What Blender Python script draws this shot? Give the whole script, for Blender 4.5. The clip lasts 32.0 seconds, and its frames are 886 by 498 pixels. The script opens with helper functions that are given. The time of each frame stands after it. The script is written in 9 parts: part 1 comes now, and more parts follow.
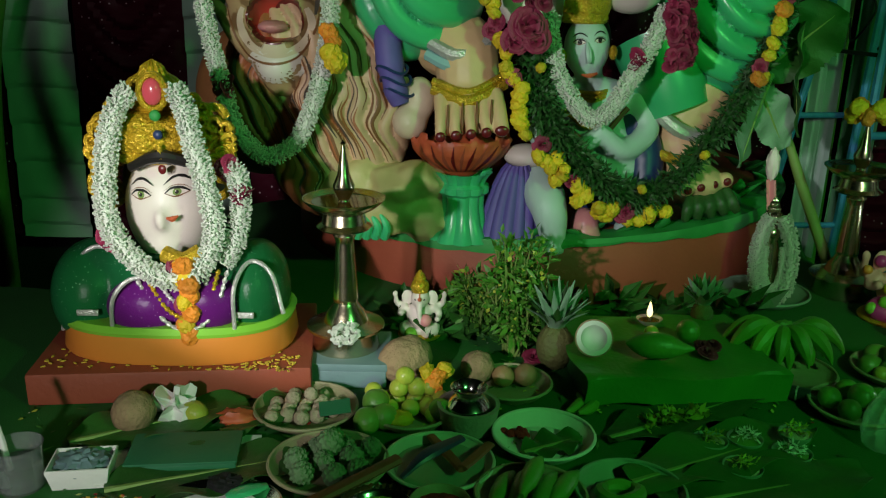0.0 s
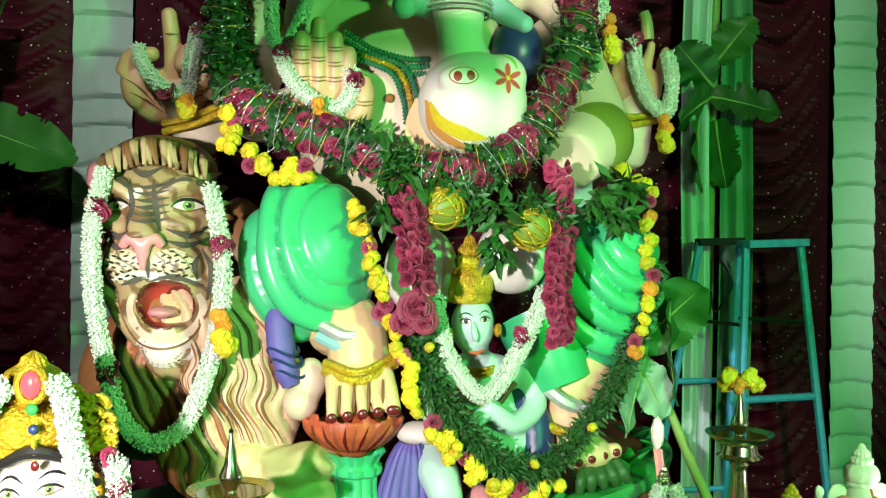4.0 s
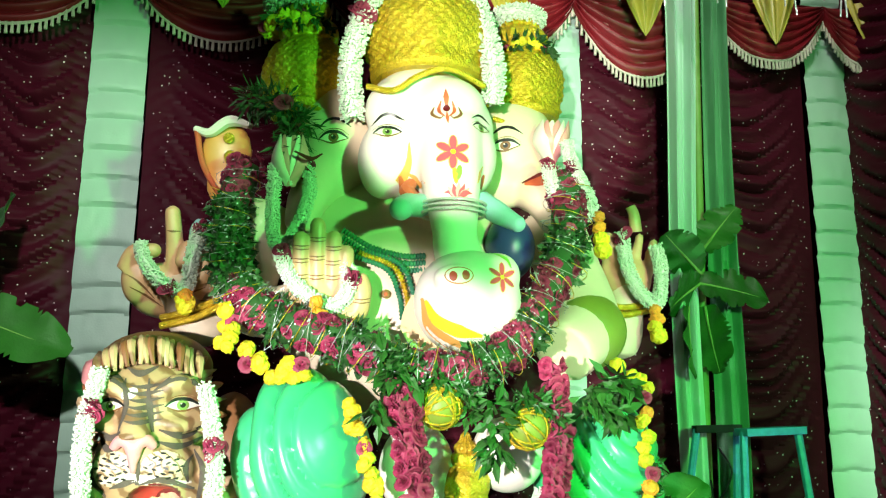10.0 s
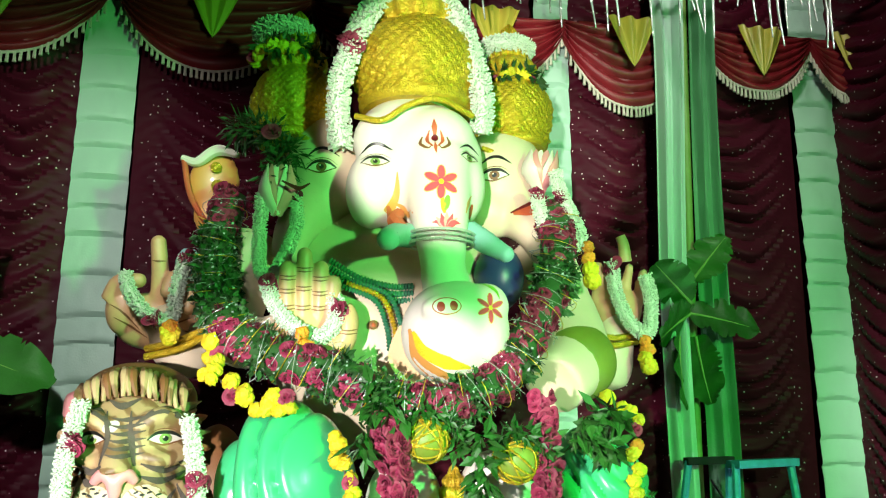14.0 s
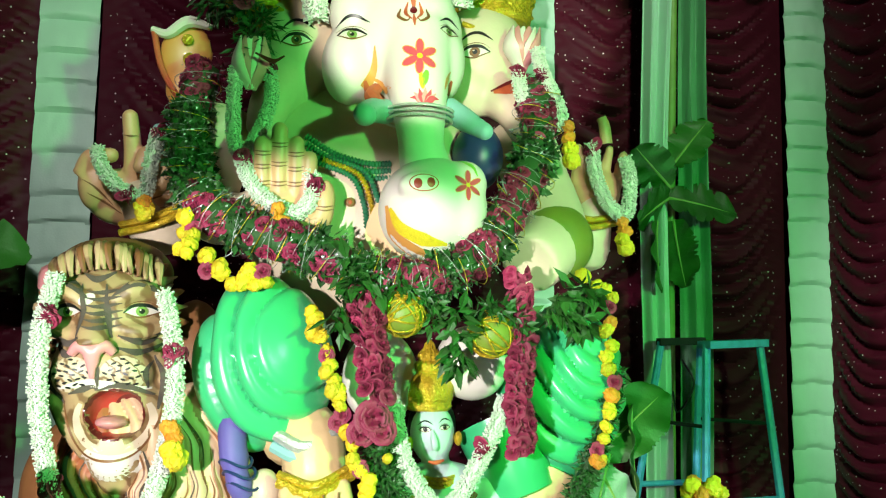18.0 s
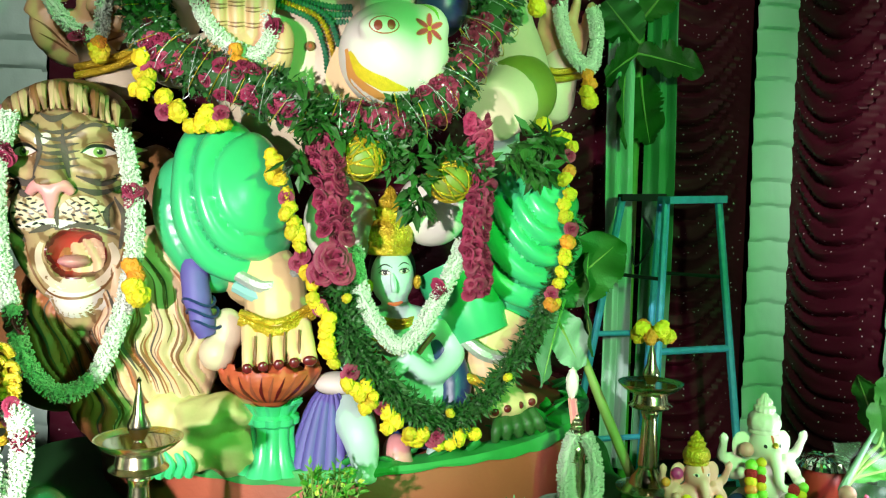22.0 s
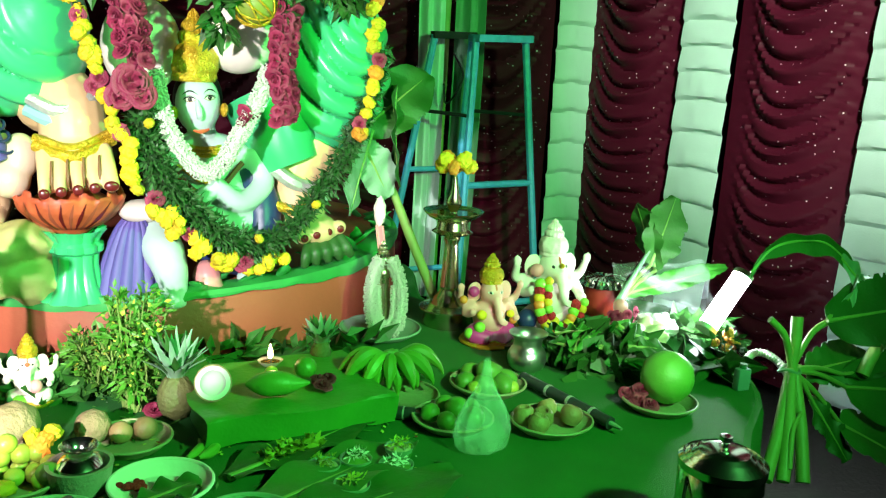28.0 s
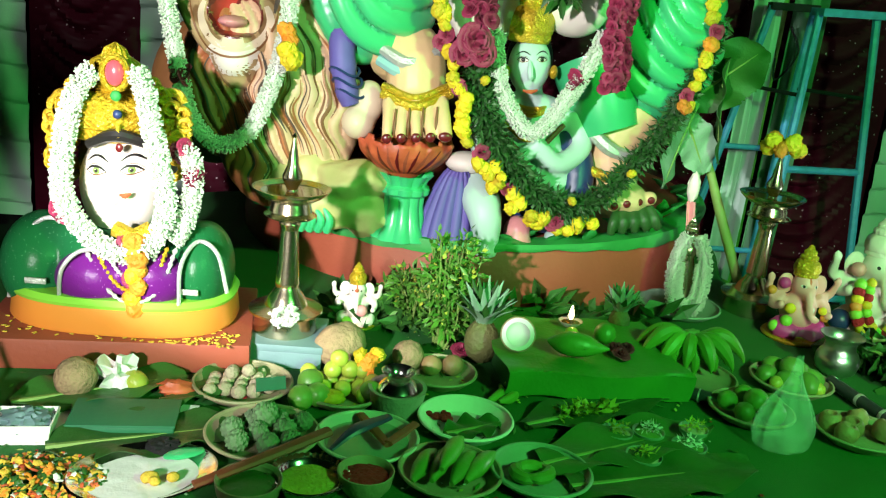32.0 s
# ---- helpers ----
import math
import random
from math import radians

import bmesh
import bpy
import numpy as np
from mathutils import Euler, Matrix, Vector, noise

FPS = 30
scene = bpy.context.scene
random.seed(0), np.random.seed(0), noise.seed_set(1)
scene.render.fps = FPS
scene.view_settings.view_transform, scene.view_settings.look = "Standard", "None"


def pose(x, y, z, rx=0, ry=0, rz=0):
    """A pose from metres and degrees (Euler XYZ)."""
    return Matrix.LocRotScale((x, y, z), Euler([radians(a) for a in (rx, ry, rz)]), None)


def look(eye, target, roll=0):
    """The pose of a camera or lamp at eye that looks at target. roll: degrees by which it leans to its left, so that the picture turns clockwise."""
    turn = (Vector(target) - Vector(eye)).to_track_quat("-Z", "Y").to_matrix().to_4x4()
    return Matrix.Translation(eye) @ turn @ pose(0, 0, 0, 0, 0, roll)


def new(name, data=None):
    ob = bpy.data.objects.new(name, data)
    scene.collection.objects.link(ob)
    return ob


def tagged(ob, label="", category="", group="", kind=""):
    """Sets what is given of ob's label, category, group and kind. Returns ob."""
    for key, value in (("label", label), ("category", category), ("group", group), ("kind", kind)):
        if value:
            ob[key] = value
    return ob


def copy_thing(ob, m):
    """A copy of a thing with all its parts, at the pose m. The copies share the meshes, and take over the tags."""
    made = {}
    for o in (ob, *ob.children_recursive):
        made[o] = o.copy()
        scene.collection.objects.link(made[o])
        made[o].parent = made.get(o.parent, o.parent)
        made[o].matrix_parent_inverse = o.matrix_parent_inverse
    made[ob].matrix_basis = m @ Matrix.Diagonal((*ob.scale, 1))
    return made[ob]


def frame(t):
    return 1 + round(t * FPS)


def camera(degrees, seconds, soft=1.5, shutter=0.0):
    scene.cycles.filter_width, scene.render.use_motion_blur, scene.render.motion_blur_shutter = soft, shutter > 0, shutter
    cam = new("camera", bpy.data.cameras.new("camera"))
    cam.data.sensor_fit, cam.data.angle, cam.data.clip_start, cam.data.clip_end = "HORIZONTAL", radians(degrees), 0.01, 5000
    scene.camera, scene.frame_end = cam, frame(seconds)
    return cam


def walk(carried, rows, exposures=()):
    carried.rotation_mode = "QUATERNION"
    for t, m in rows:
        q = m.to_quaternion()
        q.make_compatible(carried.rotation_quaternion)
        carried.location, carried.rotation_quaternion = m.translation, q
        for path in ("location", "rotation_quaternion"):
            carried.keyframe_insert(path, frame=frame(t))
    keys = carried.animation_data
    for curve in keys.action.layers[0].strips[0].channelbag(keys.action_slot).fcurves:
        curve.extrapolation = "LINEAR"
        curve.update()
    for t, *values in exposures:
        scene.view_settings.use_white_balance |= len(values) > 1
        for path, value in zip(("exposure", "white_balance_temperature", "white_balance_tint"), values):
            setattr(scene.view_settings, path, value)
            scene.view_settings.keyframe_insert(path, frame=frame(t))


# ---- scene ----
from mathutils.bvhtree import BVHTree

cam = camera(53.87, 32.0, soft=1.2)
# seconds, place, pitch, roll, yaw
PATH = [
    (0.0, -0.000, 0.000, 1.600, -17.62, -1.07, 0.00),
    (0.5, -0.004, 0.003, 1.599, -14.77, -1.49, -2.04),
    (1.0, -0.008, -0.005, 1.602, -12.59, -1.80, -3.40),
    (1.5, -0.009, -0.000, 1.607, -10.80, -1.49, -4.86),
    (2.0, -0.004, 0.004, 1.617, -8.43, -1.21, -6.02),
    (2.5, 0.001, 0.003, 1.629, -6.06, -0.92, -6.47),
    (3.0, 0.002, -0.000, 1.639, -3.84, -0.70, -6.79),
    (3.5, -0.001, -0.016, 1.646, -2.30, -0.66, -7.01),
    (4.0, 0.004, -0.021, 1.650, -0.28, -0.62, -7.09),
    (4.5, -0.005, -0.023, 1.666, 1.23, -0.71, -7.02),
    (6.5, -0.010, -0.062, 1.717, 6.39, -0.27, -6.89),
    (7.0, -0.009, -0.061, 1.726, 7.74, -0.55, -6.74),
    (7.5, -0.009, -0.062, 1.734, 8.93, -0.58, -6.77),
    (8.0, -0.016, -0.069, 1.743, 10.03, -0.63, -6.84),
    (8.5, -0.019, -0.068, 1.751, 10.21, -0.55, -6.97),
    (9.0, -0.017, -0.056, 1.756, 10.16, -0.64, -7.25),
    (9.5, -0.017, -0.050, 1.760, 10.05, -0.68, -7.51),
    (10.0, -0.018, -0.052, 1.765, 10.33, -0.49, -7.69),
    (10.5, -0.011, -0.039, 1.773, 10.81, -0.34, -7.58),
    (11.0, -0.011, -0.044, 1.779, 11.55, -0.30, -7.28),
    (11.5, -0.010, -0.047, 1.785, 12.16, -0.34, -7.05),
    (12.0, -0.009, -0.049, 1.787, 12.37, -0.37, -7.19),
    (12.5, -0.007, -0.050, 1.789, 12.28, -0.40, -7.44),
    (13.0, -0.003, -0.049, 1.795, 12.10, -0.47, -7.69),
    (13.5, -0.003, -0.042, 1.786, 12.13, -0.41, -7.98),
    (14.0, 0.001, -0.032, 1.777, 12.18, -0.42, -8.17),
    (14.5, 0.003, -0.026, 1.772, 11.31, -0.49, -8.54),
    (16.5, 0.002, -0.005, 1.748, 7.79, -0.63, -8.99),
    (17.0, 0.007, -0.006, 1.741, 7.21, -0.68, -9.08),
    (17.5, 0.015, -0.003, 1.735, 6.22, -0.71, -9.26),
    (18.0, 0.023, -0.004, 1.728, 5.17, -0.79, -9.39),
    (18.5, 0.032, -0.004, 1.722, 4.10, -0.81, -9.33),
    (19.0, 0.039, -0.014, 1.715, 2.99, -0.89, -9.26),
    (19.5, 0.042, -0.026, 1.704, 2.42, -0.92, -9.19),
    (20.0, 0.050, -0.038, 1.691, 1.98, -0.91, -8.89),
    (20.5, 0.057, -0.048, 1.678, 1.23, -1.09, -8.75),
    (21.0, 0.065, -0.044, 1.667, 0.29, -1.36, -9.07),
    (21.5, 0.070, -0.039, 1.654, -1.46, -1.62, -10.29),
    (22.0, 0.074, -0.036, 1.643, -3.21, -1.38, -10.96),
    (22.5, 0.084, -0.021, 1.631, -5.38, -1.40, -12.37),
    (23.0, 0.098, -0.011, 1.619, -7.17, -1.94, -16.38),
    (23.5, 0.100, -0.018, 1.608, -8.42, -2.13, -21.46),
    (24.0, 0.089, -0.028, 1.598, -10.32, -3.11, -26.46),
    (24.5, 0.077, -0.066, 1.593, -11.07, -3.51, -28.22),
    (26.5, 0.118, -0.148, 1.600, -10.63, -2.36, -26.90),
    (27.0, 0.121, -0.147, 1.598, -10.66, -2.41, -26.98),
    (27.5, 0.118, -0.145, 1.592, -11.42, -2.19, -25.11),
    (28.0, 0.108, -0.145, 1.585, -12.60, -3.13, -22.19),
    (28.5, 0.096, -0.157, 1.583, -13.49, -3.80, -19.13),
    (29.0, 0.083, -0.162, 1.584, -14.41, -4.33, -16.51),
    (29.5, 0.067, -0.156, 1.585, -15.20, -4.78, -14.09),
    (30.0, 0.052, -0.153, 1.588, -15.95, -4.99, -11.37),
    (30.5, 0.038, -0.152, 1.590, -16.45, -5.09, -8.97),
    (31.0, 0.024, -0.150, 1.594, -16.80, -5.31, -6.44),
    (31.5, 0.012, -0.153, 1.597, -16.90, -5.52, -4.72),
    (32.0, -0.007, -0.156, 1.601, -16.68, -5.81, -2.90),
]
EXPOSURE = [(0.0, -2.67), (0.5, -1.97), (1.0, -1.52), (2.0, -1.05), (4.0, -0.73), (7.0, -0.47), (9.0, 0.13), (10.5, -0.12), (13.0, -0.24), (19.0, -0.6), (22.0, -0.69), (23.0, -1.12), (24.0, -1.09), (24.5, -0.57), (27.0, -0.22), (29.0, -0.37), (30.0, -0.55), (31.0, -0.71), (32.0, -0.87)]
walk(cam, [(t, pose(x, y, z, 90 + pitch, roll, yaw)) for t, x, y, z, pitch, roll, yaw in PATH], EXPOSURE)

# night: hardly any light from outside
world = bpy.data.worlds.new("night")
world.use_nodes = True
world.node_tree.nodes["Background"].inputs[0].default_value = (0.01, 0.02, 0.015, 1)
world.node_tree.nodes["Background"].inputs[1].default_value = 0.05
scene.world = world


def spot_lamp(name, at, aim, half, blend, watts, color, radius):
    data = bpy.data.lights.new(name, "SPOT")
    data.spot_size, data.spot_blend, data.energy, data.color, data.shadow_soft_size = radians(2 * half), blend, watts, color, radius
    ob = new(name, data)
    ob.matrix_world = look(at, aim)
    return ob


# an added narrow spot on the large face, a white flood low at the side, and a green one across from it
spot_lamp("white_flood_high", (-0.45, -0.5, 2.2), (0.53, 3.05, 3.0), 8.7, 0.22, 1150, (1.0, 0.97, 0.88), 0.04)
spot_lamp("white_flood_low", (-1.05, -0.35, 1.72), (0.0, 2.9, 1.25), 18.0, 0.2, 1180, (1.0, 0.97, 0.97), 0.04)
# an added fill, without a known source, on the bust and offerings before it
spot_lamp("white_bulb", (-0.85, -0.3, 1.4), (-0.78, 1.78, 0.72), 17, 0.45, 520, (1.0, 0.98, 0.95), 0.05)
# an added spot that whitens the trunk's curl and the hand beside it
spot_lamp("white_spot_mid", (1.2, -0.4, 2.2), (0.99, 2.9, 2.14), 8.4, 0.15, 480, (1.0, 0.96, 0.9), 0.03)
spot_lamp("green_flood", (1.9, -0.5, 2.5), (0.85, 2.7, 1.6), 48, 1.0, 920, (0.13, 1.0, 0.19), 0.08)
# an added narrow white spot that brightens the small idols
spot_lamp("white_spot_side", (1.3, -0.4, 2.0), (1.6, 2.6, 0.86), 12.5, 0.6, 330, (1.0, 0.95, 0.9), 0.03)
# added lamps without a known source, that brighten the curtains and the valance
spot_lamp("canopy_lamp", (1.3, -0.6, 3.5), (3.44, 2.9, 2.0), 17.5, 0.8, 1850, (0.95, 1.0, 0.9), 0.1)
spot_lamp("canopy_lamp_mid", (1.7, 2.3, 4.4), (1.8, 4.25, 3.7), 42, 0.8, 115, (1.0, 0.98, 0.9), 0.1)
spot_lamp("canopy_lamp_west", (-0.9, 0.2, 3.6), (-1.2, 3.8, 2.6), 19, 0.7, 450, (0.95, 1.0, 0.9), 0.1)


# ---- materials ----
def mat(name, color, rough=0.6, metal=0.0, var=0.25, scale=8.0, bump=0.15, fine=90.0, random_tint=0.0, trans=0.0, sheen=0.0, coat=0.0, dark=None):
    m = bpy.data.materials.new(name)
    m.use_nodes = True
    nt = m.node_tree
    b = nt.nodes["Principled BSDF"]
    b.inputs["Roughness"].default_value, b.inputs["Metallic"].default_value = rough, metal
    if trans:
        b.inputs["Transmission Weight"].default_value = trans
    if sheen:
        b.inputs["Sheen Weight"].default_value = sheen
    if coat:
        b.inputs["Coat Weight"].default_value = coat
    co = nt.nodes.new("ShaderNodeTexCoord")
    n1 = nt.nodes.new("ShaderNodeTexNoise")
    n1.inputs["Scale"].default_value, n1.inputs["Detail"].default_value = scale, 6
    nt.links.new(co.outputs["Object"], n1.inputs["Vector"])
    mix = nt.nodes.new("ShaderNodeMix")
    mix.data_type = "RGBA"
    low = dark or tuple(c * (1 - var) for c in color)
    mix.inputs["A"].default_value, mix.inputs["B"].default_value = (*low, 1), (*[min(1, c * (1 + var * 0.5)) for c in color], 1)
    nt.links.new(n1.outputs["Fac"], mix.inputs["Factor"])
    out = mix.outputs["Result"]
    if random_tint:
        info, hsv, rng = nt.nodes.new("ShaderNodeObjectInfo"), nt.nodes.new("ShaderNodeHueSaturation"), nt.nodes.new("ShaderNodeMapRange")
        rng.inputs["To Min"].default_value, rng.inputs["To Max"].default_value = 1 - random_tint, 1 + random_tint
        nt.links.new(info.outputs["Random"], rng.inputs["Value"])
        nt.links.new(rng.outputs["Result"], hsv.inputs["Value"])
        nt.links.new(out, hsv.inputs["Color"])
        out = hsv.outputs["Color"]
    nt.links.new(out, b.inputs["Base Color"])
    if bump:
        n2, bp = nt.nodes.new("ShaderNodeTexNoise"), nt.nodes.new("ShaderNodeBump")
        n2.inputs["Scale"].default_value, n2.inputs["Detail"].default_value = fine, 3
        bp.inputs["Strength"].default_value, bp.inputs["Distance"].default_value = bump, 0.01
        nt.links.new(co.outputs["Object"], n2.inputs["Vector"])
        nt.links.new(n2.outputs["Fac"], bp.inputs["Height"])
        nt.links.new(bp.outputs["Normal"], b.inputs["Normal"])
    return m


def glowing(name, color, strength):
    m = bpy.data.materials.new(name)
    m.use_nodes = True
    b = m.node_tree.nodes["Principled BSDF"]
    b.inputs["Base Color"].default_value = b.inputs["Emission Color"].default_value = (*color, 1)
    b.inputs["Emission Strength"].default_value = strength
    return m


def sequin_cloth(name, color, spark, rough=0.5, scale=26):
    """Satin with small sewn-on sparkles."""
    m = mat(name, color, rough, 0, 0.3, 5, 0.1, 160)
    m.node_tree.nodes["Principled BSDF"].inputs["Specular IOR Level"].default_value = 0.12
    nt = m.node_tree
    b = nt.nodes["Principled BSDF"]
    base = b.inputs["Base Color"].links[0].from_socket
    co, vo, lt, mx = (nt.nodes.new("ShaderNode" + n) for n in ("TexCoord", "TexVoronoi", "Math", "Mix"))
    vo.inputs["Scale"].default_value, vo.inputs["Randomness"].default_value = scale, 0.55
    lt.operation, lt.inputs[1].default_value = "LESS_THAN", 0.1
    mx.data_type = "RGBA"
    mx.inputs["B"].default_value = (*spark, 1)
    nt.links.new(co.outputs["Object"], vo.inputs["Vector"])
    nt.links.new(vo.outputs["Distance"], lt.inputs[0])
    nt.links.new(lt.outputs["Value"], mx.inputs["Factor"])
    nt.links.new(base, mx.inputs["A"])
    nt.links.new(mx.outputs["Result"], b.inputs["Base Color"])
    return m


def streaked(name, color, dark, scale, wander, share):
    """Paint with hand-drawn darker streaks."""
    m = mat(name, color, 0.5, 0, 0.4, 9, 0.12, 50)
    nt = m.node_tree
    b = nt.nodes["Principled BSDF"]
    base = b.inputs["Base Color"].links[0].from_socket
    co, wv, rp, mx = (nt.nodes.new("ShaderNode" + n) for n in ("TexCoord", "TexWave", "ValToRGB", "Mix"))
    wv.inputs["Scale"].default_value, wv.inputs["Distortion"].default_value, wv.inputs["Detail"].default_value, wv.inputs["Detail Scale"].default_value = scale, wander, 3, 1.6
    wv.bands_direction = "DIAGONAL"
    rp.color_ramp.elements[0].position, rp.color_ramp.elements[1].position = share, min(1, share + 0.4)
    mx.data_type = "RGBA"
    mx.inputs["B"].default_value = (*dark, 1)
    nt.links.new(co.outputs["Object"], wv.inputs["Vector"])
    nt.links.new(wv.outputs["Fac"], rp.inputs["Fac"])
    nt.links.new(rp.outputs["Color"], mx.inputs["Factor"])
    nt.links.new(base, mx.inputs["A"])
    nt.links.new(mx.outputs["Result"], b.inputs["Base Color"])
    return m


